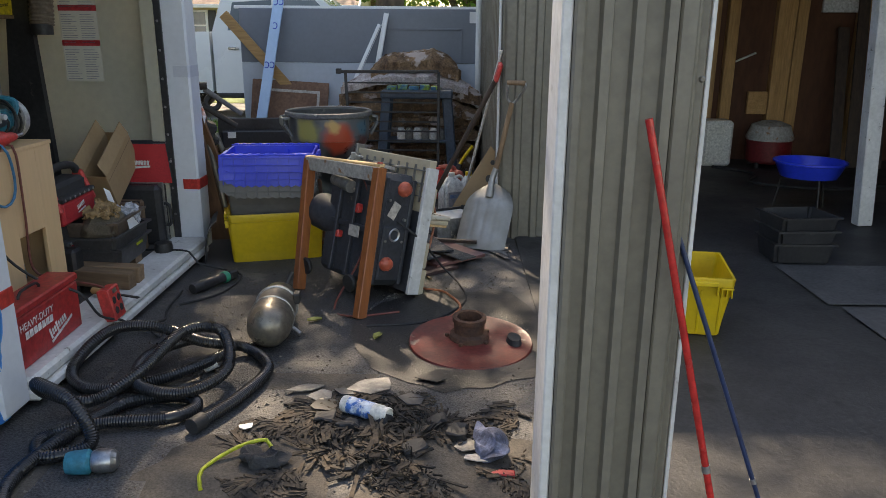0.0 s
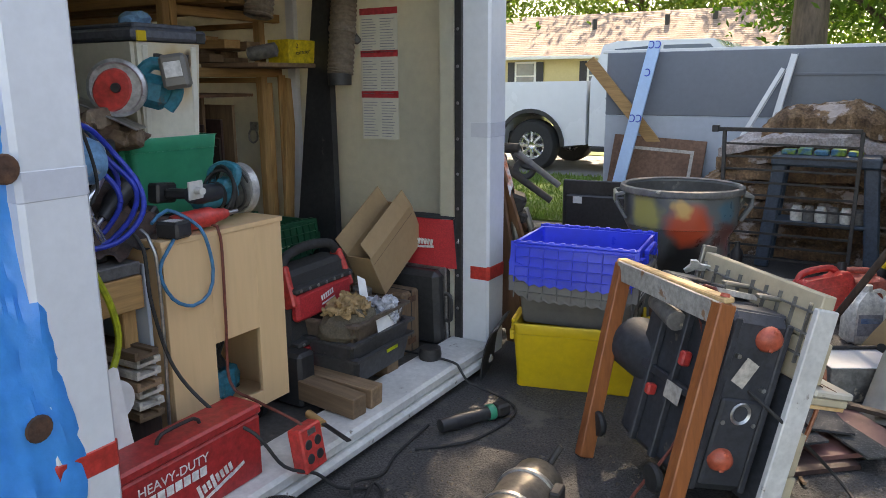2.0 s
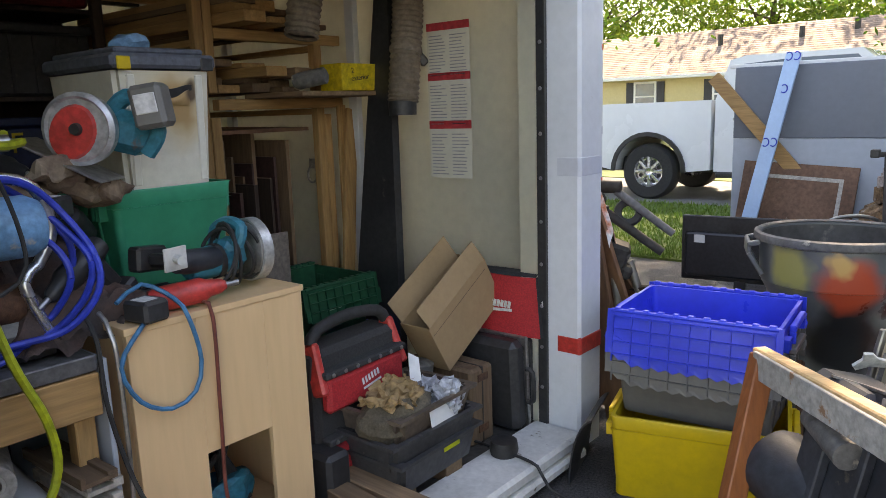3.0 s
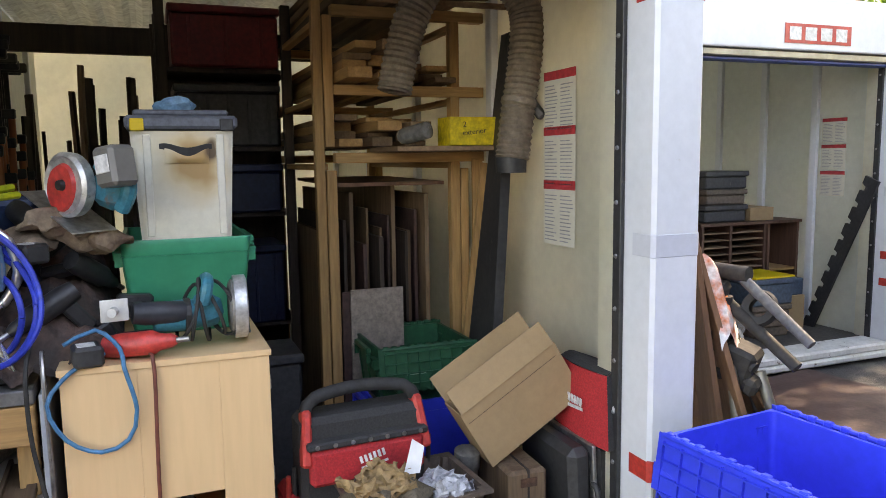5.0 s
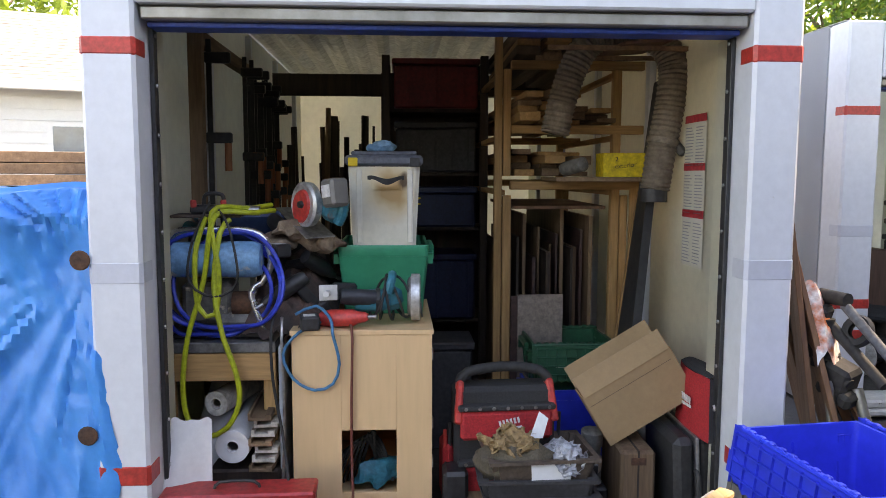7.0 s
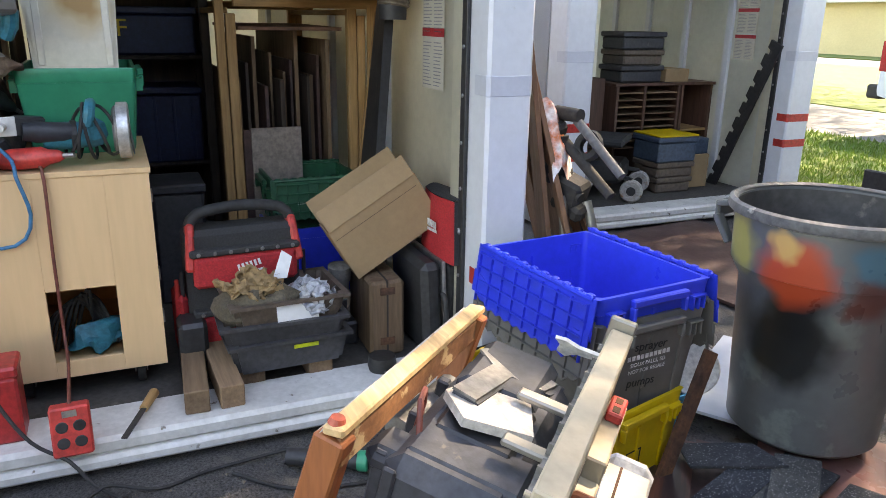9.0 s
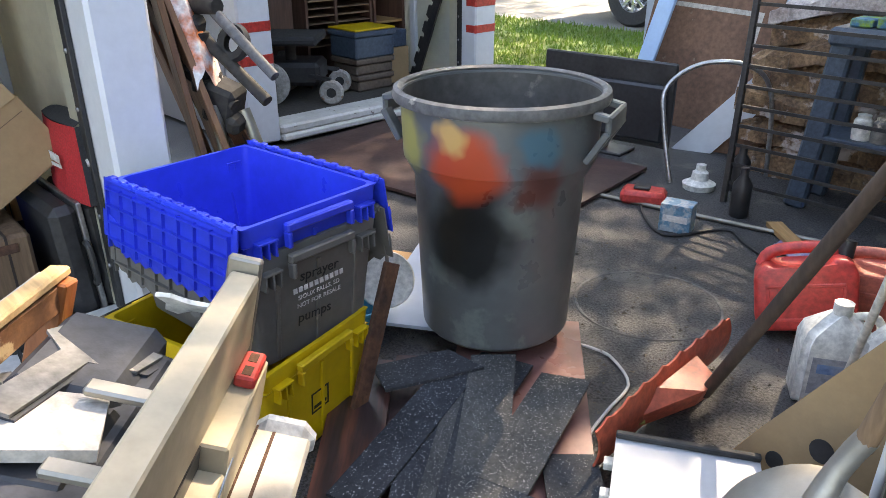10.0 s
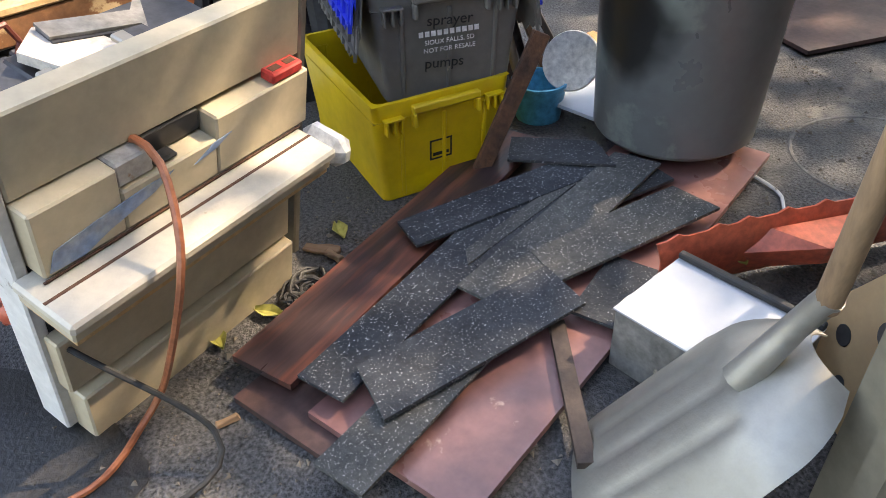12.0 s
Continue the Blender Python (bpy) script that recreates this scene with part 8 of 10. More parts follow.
oc = hub("wooden_case", "old brown wooden case with worn corners", "case", (-1.99, 4.50, FZ), (0, 0, -2))
b = B()
span(b, (-0.17, -0.07, 0), (0.16, 0.07, 0.315), 0.012)
part("body", b, M["old_z"], oc)
b = B()
span(b, (-0.171, -0.004, -0.0), (0.1615, 0.004, 0.317), 0.001)
part("seam", b, M["dark_z"], oc)
for z in (0.05, 0.26):
    b = B()
    span(b, (0.16, -0.03, z), (0.165, 0.03, z + 0.03), 0.001)
    part("latch", b, M["rust"], oc, "rusty latch")
rb = hub("tool_pouch", "red nylon zip bag with black top on a hard case", "bag", (-1.875, 4.775, 0.492), (3, 0, 0))
b = B()
vs = []
grid_sheet(b, 10, 8, lambda u, v: Vector(((u - 0.5) * (0.34 - 0.05 * v), -0.055 + 0.02 * v - 0.02 * math.sin(3.14 * u), v * 0.245)))
grid_sheet(b, 10, 8, lambda u, v: Vector(((u - 0.5) * (0.34 - 0.05 * v), 0.055 - 0.02 * v + 0.02 * math.sin(3.14 * u), v * 0.245)))
part("face", b, M["red_cloth"], rb, "red nylon face", True)
b = B()
for s in (-1, 1):
    grid_sheet(b, 3, 8, lambda u, v, s=s: Vector((s * (0.17 - 0.025 * v), (u - 0.5) * (0.11 - 0.04 * v), v * 0.245)))
grid_sheet(b, 10, 4, lambda u, v: Vector(((u - 0.5) * 0.292, (v - 0.5) * (0.072 + 0.03 * math.sin(3.14 * u)), 0.246 + 0.012 * math.sin(3.14 * v))))
part("zip_top", b, M["black_cloth"], rb, "black zipped top")
b = B()
for k in range(7):
    box(b, (0.014, 0.001, 0.03), (-0.07 + k * 0.018, -0.073, 0.13), (0, 15, 0))
beam(b, (-0.06, -0.0735, 0.10), (0.05, -0.0735, 0.108), 0.001, 0.012, (0, 0, 1))
part("logo_shape", b, M["white_ink"], rb, "white script-like logo shape")
b = B()
for k in range(6):
    box(b, (0.001, 0.008, 0.02), (0.169, -0.03 + k * 0.011, 0.14), (15, 0, 0))
part("logo_shape", b, M["white_ink"], rb)
tote("tote", "blue plastic tote under a dark green one", pose(-2.72, 4.40, FZ, 0, 0, 90), 0.44, 0.40, 0.36, M["blue_tote"], 0.03, False, "container totes")
tote("tote", "dark green plastic tote with folded lid and white print", pose(-2.72, 4.40, FZ + 0.352, 0, 0, 90), 0.42, 0.40, 0.235, M["dkgreen_tote"], 0.03, True, "container totes")
b = B()
for k, w in enumerate((0.09, 0.11, 0.08)):
    span(b, (-2.492, 4.30, 0.53 + k * 0.024), (-2.491, 4.30 + w, 0.542 + k * 0.024))
tagged(part("printed_label", b, M["white_ink"]), "white printed lines on the green tote", "label")
hg = hub("work_light", "gray plastic work light standing behind the trays", "work light", (-2.05, 4.355, 0.20), (0, 8, 0))
b = B()
lathe(b, [(0, 0), (0.045, 0), (0.048, 0.02), (0.048, 0.12), (0.04, 0.13), (0.04, 0.17), (0.046, 0.18), (0.046, 0.24), (0.02, 0.25), (0, 0.25)], 20)
part("body", b, M["cast"], hg, "", True)
b = B()
span(b, (0.042, -0.022, 0.04), (0.051, 0.022, 0.11), 0.004)
part("lens", b, M["black"], hg)
b = B()
span(b, (-2.2, 4.30, FZ), (-1.98, 4.42, 0.20), 0.01)
one("black_box", b, M["black"], "black plastic box on the container floor", "box")
b = B()
span(b, (-2.0, 3.72, FZ + 0.0), (-1.86, 3.82, 0.33), 0.015)
bb_ = one("battery_pack", b, M["black"], "dark battery charger pack beside the cabinet", "charger")
b = B()
lathe(b, [(0, 0), (0.05, 0), (0.055, 0.02), (0.05, 0.055), (0, 0.06)], 20)
one("tin_lid", b, M["dark_steel"], "dark tin with a pale lid on the sill", "tin", smooth=True, at=pose(-1.68, 4.42, 0.125))
ch_ = hub("chisel", "wood-handled rasp lying on the container floor", "rasp", (-1.63, 3.58, FZ + 0.055), (0, 0, 70))
b = B()
rod(b, (0, 0, 0), (0.0, 0.11, 0), 0.014, 0.017)
part("handle", b, M["pine_y"], ch_, "pale wooden handle", True)
b = B()
beam(b, (0, -0.18, 0), (0, 0, 0), 0.018, 0.005)
part("blade", b, M["dark_steel"], ch_)

# white bin with scorched front on the green tote, on the cabinet
tote("tote", "bright green plastic tote on the plywood cabinet", pose(-2.46, 3.48, 0.907, 0, 0, 90), 0.40, 0.56, 0.30, M["green_tote"], 0.035, False, "bench totes")
wbn2 = hub("tool_bin", "white plastic tool bin with a melted scorched front", "tool bin", (-2.40, 3.485, 1.205))
M["scorched"] = mat("yellowed_white_plastic", (0.70, 0.67, 0.58), (0.62, 0.58, 0.47), rough=0.5, big=3, bump=0.04, grit=0.06)
b = B()
vs = [[b.verts.new((sx_ * a, sy_ * c, z)) for sx_, sy_ in ((-1, -1), (1, -1), (1, 1), (-1, 1))] for a, c, z in ((0.19, 0.135, 0), (0.205, 0.152, 0.335), (0.198, 0.145, 0.335), (0.183, 0.128, 0.01))]
for p, q in zip(vs, vs[1:]):
    for k in range(4):
        b.faces.new((p[k], p[(k + 1) % 4], q[(k + 1) % 4], q[k]))
b.faces.new(vs[0][::-1])
b.faces.new(vs[-1])
bmesh.ops.bevel(b, geom=[e for e in b.edges if abs(e.verts[0].co.z - e.verts[1].co.z) > 0.1], offset=0.015, segments=2, affect="EDGES")
M["scorched_paint"] = sprayed("scorched_white_plastic", M["scorched"], [((0.205, 0.02, 0.235), 0.15, (0.60, 0.48, 0.30)), ((0.205, 0.025, 0.232), 0.085, (0.42, 0.25, 0.10)), ((0.205, 0.075, 0.27), 0.045, (0.10, 0.06, 0.035))])
bd2 = part("body", b, M["scorched_paint"], wbn2, "yellowed white body with a brown scorch", True)
for y in (-0.105, 0.11):
    b = B()
    beam(b, (0.188, y, 0.01), (0.204, y, 0.325), 0.024, 0.012, (1, 0, 0), 0.003)
    part("front_rib", b, M["scorched"], bd2)
b = B()
grid_sheet(b, 20, 4, lambda u, v: Vector((0.2068 - 0.002 * (1 - v), -0.07 + u * 0.155, 0.268 + 0.012 * math.cos(u * 6.0) + (0.016 + 0.012 * math.sin(u * 3.14)) * v)), 0.002)
part("melt_hole", b, M["black"], bd2, "black melted opening")
b = B()
grid_sheet(b, 20, 6, lambda u, v: Vector((0.207 + 0.012 * math.sin(v * 2.6) * math.sin(u * 3.14), -0.055 + u * 0.13, 0.236 + 0.034 * v + 0.012 * math.cos(u * 6.0) * v)), 0.002)
part("melted_lip", b, M["scorched_paint"], bd2, "sagging browned lip under the opening", True)
b = B()
span(b, (-0.215, -0.165, 0.34), (0.225, 0.165, 0.382), 0.01)
ld2 = part("lid", b, M["lid_gray"] if "lid_gray" in M else mat("slate_gray_lid", (0.11, 0.12, 0.15), (0.09, 0.10, 0.125), rough=0.45, big=4, bump=0.04), wbn2, "slate gray lid")
b = B()
span(b, (-0.19, -0.14, 0.382), (0.20, 0.14, 0.40), 0.006)
part("lid_panel", b, bpy.data.materials["slate_gray_lid"], ld2)
for y in (-0.13, 0.13):
    b = B()
    span(b, (0.222, y - 0.02, 0.335), (0.23, y + 0.02, 0.372), 0.003)
    part("latch", b, M["black"] if y > 0 else M["yellow_tote"], ld2, "latch")
b = B()
bmesh.ops.create_icosphere(b, subdivisions=3, radius=0.05, matrix=Matrix.Diagonal((1, 1.3, 0.5, 1)))
jitter(b, 0.025, 20, 2)
one("blue_rag", b, mat("pale_blue_rag", (0.13, 0.30, 0.48), (0.20, 0.38, 0.55), rough=0.85, big=12, bump=0.15), "crumpled pale blue rag on the bin lid", "rag", at=pose(-2.35, 3.47, 1.625))


M["silver"] = mat("bright_scuffed_alloy", (0.60, 0.60, 0.59), (0.46, 0.46, 0.45), rough=0.42, metal=0.6, big=8, bump=0.05, spot=(0.25, 0.22, 0.19), spot_scale=12, spot_at=0.68)


def circular_saw(m, corded, label):
    """Blade guard, base plate, motor, handle; for the cordless one the blade lies in the local xz plane, for the corded one across it."""
    s = hub("circular_saw", label, "circular saw", group="circular saws")
    s.matrix_world = m
    g = pose(0.085, 0, 0.02, 0, 90, -18) if corded else pose(0, -0.03, 0, 90, 0, 0)
    b = B()
    lathe(b, [(0, -0.02), (0.070, -0.02), (0.082, -0.012), (0.084, 0.014), (0.074, 0.022), (0.068, 0.016), (0, 0.014)], 28, g)
    gd = part("guard", b, M["cast"] if corded else M["silver"], s, "scuffed pale metal blade guard", True)
    b = B()
    if corded:
        lathe(b, [(0.092, -0.006), (0.097, -0.004), (0.097, 0.030), (0.090, 0.034), (0.084, 0.030), (0.088, 0.026)], 30, g @ pose(0.004, 0.012, 0.0))
        part("upper_guard", b, M["silver"], gd, "bright curved upper guard", True)
    else:
        lathe(b, [(0.0, 0.022), (0.060, 0.021), (0.066, 0.012)], 20, g @ pose(-0.008, -0.012, 0.003), (0.80, 1.0))
        part("blade_cover", b, M["red_plastic"], gd, "red lower blade cover", True)
        b = B()
        lathe(b, [(0.0, 0.036), (0.012, 0.036), (0.016, 0.02)], 14, g)
        part("hub_cap", b, M["dark_steel"], gd, "dark hub cap", True)
    b = B()
    if corded:
        lathe(b, [(0, -0.155), (0.036, -0.155), (0.044, -0.145), (0.047, -0.06), (0.04, -0.02)], 22, pose(0, 0, 0.01, 0, 90, -12))
        mo = part("motor", b, M["teal"], s, "gray-teal motor housing", True)
        b = B()
        lathe(b, [(0.046, -0.07), (0.0505, -0.068), (0.0505, -0.052), (0.046, -0.05)], 22, pose(0, 0, 0.01, 0, 90, -12))
        part("band", b, M["dark_steel"], mo)
        b = B()
        box(b, (0.09, 0.085, 0.10), (-0.005, 0, 0.02), (0, -12, 0), 0.028)
        part("body", b, M["teal"], s, "teal gear housing")
        b = B()
        box(b, (0.005, 0.10, 0.15), (0.125, 0.02, 0.015), (14, -6, -18), 0.002)
        box(b, (0.010, 0.015, 0.15), (0.132, 0.062, 0.015), (14, -6, -18), 0.002)
        part("base_plate", b, M["cast"], s, "scuffed pale base plate")
        b = B()
        sweep(b, curve_through([(-0.03, -0.05, 0.05), (-0.02, -0.06, 0.10), (0.0, 0.0, 0.115), (0.01, 0.06, 0.09), (0.01, 0.07, 0.03)], 0.015), 0.018, 9)
        part("handle", b, M["teal"], s, "teal rear handle", True)
        b = B()
        for k in range(5):
            pts = [(-0.06 + 0.024 * k + 0.03 * math.sin(a + k), (0.064 + 0.006 * (k % 2)) * math.cos(a), 0.022 + (0.078 + 0.008 * (k % 3)) * math.sin(a)) for a in (2 * math.pi * i / 10 for i in range(10))]
            sweep(b, curve_through(pts, 0.015, True) + [Vector(pts[0])], 0.0055, 7)
        part("cord", b, M["rubber"], s, "black rubber cord wound round the saw", True)
        return s
    box(b, (0.10, 0.09, 0.10), (0.085, 0.03, 0.03), (0, -12, 0), 0.025)
    part("motor", b, M["teal"], s, "teal motor housing")
    b = B()
    span(b, (-0.13, -0.07, -0.088), (0.10, 0.06, -0.083), 0.002)
    part("base_plate", b, M["steel"], s, "steel base plate")
    b = B()
    sweep(b, curve_through([(0.03, 0.02, 0.06), (0.05, 0.02, 0.105), (0.10, 0.02, 0.11), (0.145, 0.02, 0.06), (0.14, 0.02, 0.0)], 0.015), 0.02, 9)
    part("handle", b, M["teal"], s, "teal rear handle", True)
    b = B()
    box(b, (0.075, 0.075, 0.10), (0.125, -0.02, 0.115), (0, -35, 0), 0.01)
    bt = part("battery", b, M["gray_tote"], s, "dark gray battery pack")
    b = B()
    box(b, (0.05, 0.004, 0.045), (0.122, -0.059, 0.12), (0, -35, 0), 0.002)
    part("sticker", b, M["white_ink"], bt, "pale square sticker")
    return s


circular_saw(pose(-1.99, 3.52, 0.995, 0, 0, 106) @ Matrix.Scale(0.98, 4), True, "corded teal circular saw wrapped in its cord on the plywood cabinet")
circular_saw(pose(-2.10, 3.20, 1.385, 0, 27, 40) @ Matrix.Scale(1.1, 4), False, "cordless teal saw with red blade cover on the tool heap")


def drill(m, mt, label):
    d = hub("drill", label, "drill", group="hand tools")
    d.matrix_world = m
    b = B()
    lathe(b, [(0, -0.09), (0.028, -0.085), (0.034, -0.05), (0.034, 0.05), (0.024, 0.07), (0.02, 0.10), (0.012, 0.115), (0, 0.115)], 16, pose(0, 0, 0, 0, 90, 0))
    part("body", b, mt, d, "", True)
    b = B()
    beam(b, (-0.04, 0, -0.01), (-0.06, 0, -0.12), 0.035, 0.045, (1, 0, 0), 0.008)
    part("handle", b, M["black"], d)
    b = B()
    box(b, (0.10, 0.07, 0.05), (-0.055, 0, -0.145), None, 0.008)
    part("battery", b, M["black"], d, "black battery pack")
    b = B()
    rod(b, (0.11, 0, 0), (0.15, 0, 0), 0.008)
    part("chuck", b, M["steel"], d, "steel chuck", True)
    return d


drill(pose(-2.02, 3.10, 1.05, 0, 30, -70), M["black"], "black cordless drill in the tool heap")
drill(pose(-1.96, 3.40, 1.02, 90, 5, 100), M["housing"], "dark gray impact tool with a square steel plate")
drill(pose(-1.93, 3.32, 0.945, 80, -5, 70), M["red_plastic"], "red corded die grinder lying on the cabinet")
drill(pose(-2.25, 3.02, 1.30, 40, 10, 20), M["black"], "black cordless tool with a red badge on the heap")
drill(pose(-2.22, 3.20, 1.12, 70, 30, 140), M["black"], "black cordless driver on the heap")
drill(pose(-2.12, 2.74, 1.26, 20, 20, 60), M["teal"], "teal power tool at the bench end")
drill(pose(-2.3, 2.70, 1.32, 30, 0, 10), M["teal"], "teal power tool at the bench end")
b = B()
box(b, (0.008, 0.07, 0.06), (-1.87, 3.275, 1.055), (0, 0, 10), 0.002)
rod(b, (-1.865, 3.275, 1.055), (-1.83, 3.27, 1.055), 0.012)
one("square_plate", b, M["old_white"], "white square steel plate with a brass nipple", "plate")
for x, y, z, rz in ((-1.90, 3.20, 0.935, 10), (-2.05, 3.06, 1.20, 40)):
    b = B()
    box(b, (0.09, 0.075, 0.055), (0, 0, 0), None, 0.008)
    o_ = one("battery_pack", b, M["black"], "black tool battery among the tools", "battery", group="tool batteries", at=pose(x, y, z, 0, 0, rz))
    b = B()
    span(b, (-0.025, -0.025, 0.0277), (0.025, 0.02, 0.0285))
    part("sticker", b, M["white_ink"], o_)
# heap of dark cloth and bags behind the tools
b = B()
grid_sheet(b, 40, 40, lambda u, v: Vector((-2.55 + 0.62 * u, 2.92 + 0.36 * v, 0.86 + (0.40 - 0.30 * u) * math.sin(3.14 * min(max(v * 0.9 + 0.08, 0), 1)) ** 0.6 * (1 if u < 0.92 else 0.3) + 0.05 * noise.noise(Vector((u * 5, v * 5, 2))) + 0.02 * noise.noise(Vector((u * 14, v * 14, 6))))))
one("work_cloth", b, mat("dark_worn_cloth", (0.045, 0.038, 0.038), (0.13, 0.075, 0.06), rough=0.9, big=6, fine=60, bump=0.3), "heap of dark work cloths and bags on the bench", "cloth", smooth=True)
lth = mat("dirty_leather", (0.30, 0.22, 0.15), (0.12, 0.07, 0.05), rough=0.85, big=9, bump=0.2)
for k in range(5):
    b = B()
    bmesh.ops.create_icosphere(b, subdivisions=3, radius=0.06, matrix=Matrix.Diagonal((1, 1.2, 0.6, 1)))
    jitter(b, 0.03, 18, 4 + k)
    one("leather_glove", b, lth, "crumpled dirty leather glove on the heap", "glove", group="gloves", at=pose(-2.15 + 0.03 * (k % 2), 3.05 + 0.05 * k, 1.22 + 0.02 * ((k * 3) % 4)))

# compressor with hoses
cp = hub("air_compressor", "small blue air compressor with a chrome tube frame on the bench", "compressor", (-2.06, 2.84, 0.857))
b = B()
lathe(b, [(0, -0.20), (0.04, -0.195), (0.07, -0.17), (0.072, 0.14), (0.06, 0.165), (0, 0.17)], 24, pose(0.075, 0, 0.315, -90, 0, 0))
part("tank", b, mat("worn_blue_paint", (0.15, 0.36, 0.56), (0.11, 0.28, 0.47), rough=0.45, big=6, bump=0.08, spot=(0.42, 0.40, 0.36), spot_scale=10, spot_at=0.6), cp, "scuffed blue tank", True)
b = B()
span(b, (-0.10, -0.16, 0.05), (0.05, 0.04, 0.22), 0.02)
rod(b, (0.0, 0.0, 0.06), (0.0, 0.13, 0.06), 0.06)
part("pump", b, M["cast"], cp, "dusty cast pump")
b = B()
rod(b, (0.02, 0.04, 0.13), (0.02, 0.12, 0.13), 0.05)
part("flywheel", b, M["rust"], cp, "rusty flywheel", True)
b = B()
sweep(b, curve_through([(0.06, -0.21, 0.012), (0.06, -0.22, 0.2), (0.06, -0.19, 0.40), (0.06, -0.10, 0.43), (0.06, 0.08, 0.43), (0.06, 0.17, 0.40), (0.06, 0.20, 0.30), (0.06, 0.16, 0.22), (0.07, 0.12, 0.18), (0.08, 0.17, 0.03)], 0.02), 0.014, 10)
part("tube_frame", b, M["chrome"], cp, "chrome tube handle", True)
b = B()
span(b, (-0.12, -0.19, 0.0), (0.08, 0.17, 0.02), 0.004)
part("base", b, M["dark_steel"], cp)
b = B()
for k in range(4):
    cy, cz, ry, rz_ = (0.0, -0.02, 0.035, 0.01)[k], (0.20, 0.185, 0.22, 0.235)[k], (0.235, 0.215, 0.20, 0.245)[k], (0.175, 0.185, 0.19, 0.21)[k]
    pts = [(0.065 + 0.024 * k + 0.03 * math.sin(a * 3 + k) - 0.05 * max(0.0, math.sin(a)), cy + ry * (1 + 0.07 * math.sin(2 * a + k)) * math.cos(a), max(0.012 + 0.014 * k, cz + rz_ * (1 + 0.08 * math.sin(3 * a + 2 * k)) * math.sin(a))) for a in (2 * math.pi * i / 14 for i in range(14))]
    sweep(b, curve_through(pts, 0.02, True) + [Vector(pts[0])], 0.0085, 8)
one("air_hose", b, M["blue_hose"], "blue air hose coiled round the compressor", "hose", smooth=True, at=pose(-2.06, 2.84, 0.857))
cable("air_hose", "lime green air hose draped over the bench front", [(-2.10, 3.04, 1.36), (-2.0, 2.96, 1.355), (-1.95, 2.86, 1.36), (-1.90, 2.83, 1.30), (-1.895, 2.80, 1.10), (-1.87, 2.74, 0.88), (-1.86, 2.72, 0.70), (-1.86, 2.735, 0.57), (-1.86, 2.80, 0.50), (-1.86, 2.88, 0.53), (-1.86, 2.93, 0.63), (-1.86, 2.92, 0.75), (-1.87, 2.87, 0.90), (-1.89, 2.84, 1.08), (-1.92, 2.86, 1.28), (-1.96, 2.89, 1.33)], 0.0105, M["lime"], "hose")
cable("air_hose", "lime green air hose loop hanging over the compressor", [(-1.95, 2.80, 1.34), (-1.90, 2.77, 1.2), (-1.885, 2.78, 1.0), (-1.885, 2.84, 0.97), (-1.89, 2.86, 1.12), (-1.93, 2.83, 1.36), (-2.05, 2.95, 1.37), (-2.15, 3.02, 1.38)], 0.0105, M["lime"], "hose")
cable("power_cable", "thin black cord looped over the compressor", [(-1.95, 2.82, 1.40), (-1.90, 2.76, 1.25), (-1.88, 2.75, 1.10), (-1.88, 2.84, 1.04), (-1.88, 2.93, 1.10), (-1.90, 2.90, 1.30), (-1.96, 2.84, 1.38)], 0.005, M["rubber"])
pt = hub("hose_reel_tool", "black nail gun with red clips on the compressor", "nail gun", (-2.05, 2.82, 1.335), (0, 0, 5))
b = B()
span(b, (-0.10, -0.17, 0), (0.06, 0.10, 0.012), 0.004)
part("board", b, M["dark_z"], pt)
b = B()
span(b, (-0.03, -0.10, 0.012), (0.03, 0.04, 0.05), 0.01)
sweep(b, curve_through([(0, -0.05, 0.05), (0, -0.04, 0.09), (0, 0.02, 0.09), (0, 0.03, 0.05)], 0.01), 0.008, 8)
part("body", b, M["black"], pt)
b = B()
rod(b, (0.0, 0.04, 0.03), (0.01, 0.17, 0.025), 0.02)
part("barrel", b, M["steel"], pt, "gray barrel", True)
for y in (-0.085, 0.03):
    b = B()
    box(b, (0.02, 0.022, 0.03), (0.025, y, 0.055), (0, 0, 20), 0.004)
    part("clip", b, M["red_plastic"], pt, "red clip")
b = B()
box(b, (0.05, 0.28, 0.14), (-2.3, 2.92, 1.28), (0, 25, 10), 0.01)
one("blue_board", b, mat("navy_panel", (0.03, 0.06, 0.13), (0.02, 0.045, 0.10), rough=0.6, bump=0.05), "navy blue folded board behind the compressor", "board")
# cables down the cabinet front
cable("power_cable", "blue cable hanging in a loop before the cabinet", [(-1.92, 3.24, 0.93), (-1.865, 3.16, 0.90), (-1.86, 3.10, 0.82), (-1.86, 3.14, 0.72), (-1.86, 3.22, 0.675), (-1.86, 3.29, 0.70), (-1.86, 3.315, 0.78), (-1.86, 3.29, 0.90), (-1.90, 3.28, 0.945), (-1.95, 3.22, 0.99), (-1.93, 3.14, 0.96)], 0.006, M["cable_blue"])
cable("power_cable", "dark red cable hanging down to the outlet box", [(-2.0, 3.33, 0.93), (-1.90, 3.355, 0.925), (-1.868, 3.365, 0.88), (-1.865, 3.36, 0.6), (-1.865, 3.36, 0.35), (-1.75, 3.37, 0.30), (-1.56, 3.375, 0.26), (-1.53, 3.375, 0.22)], 0.0055, M["cable_red"])
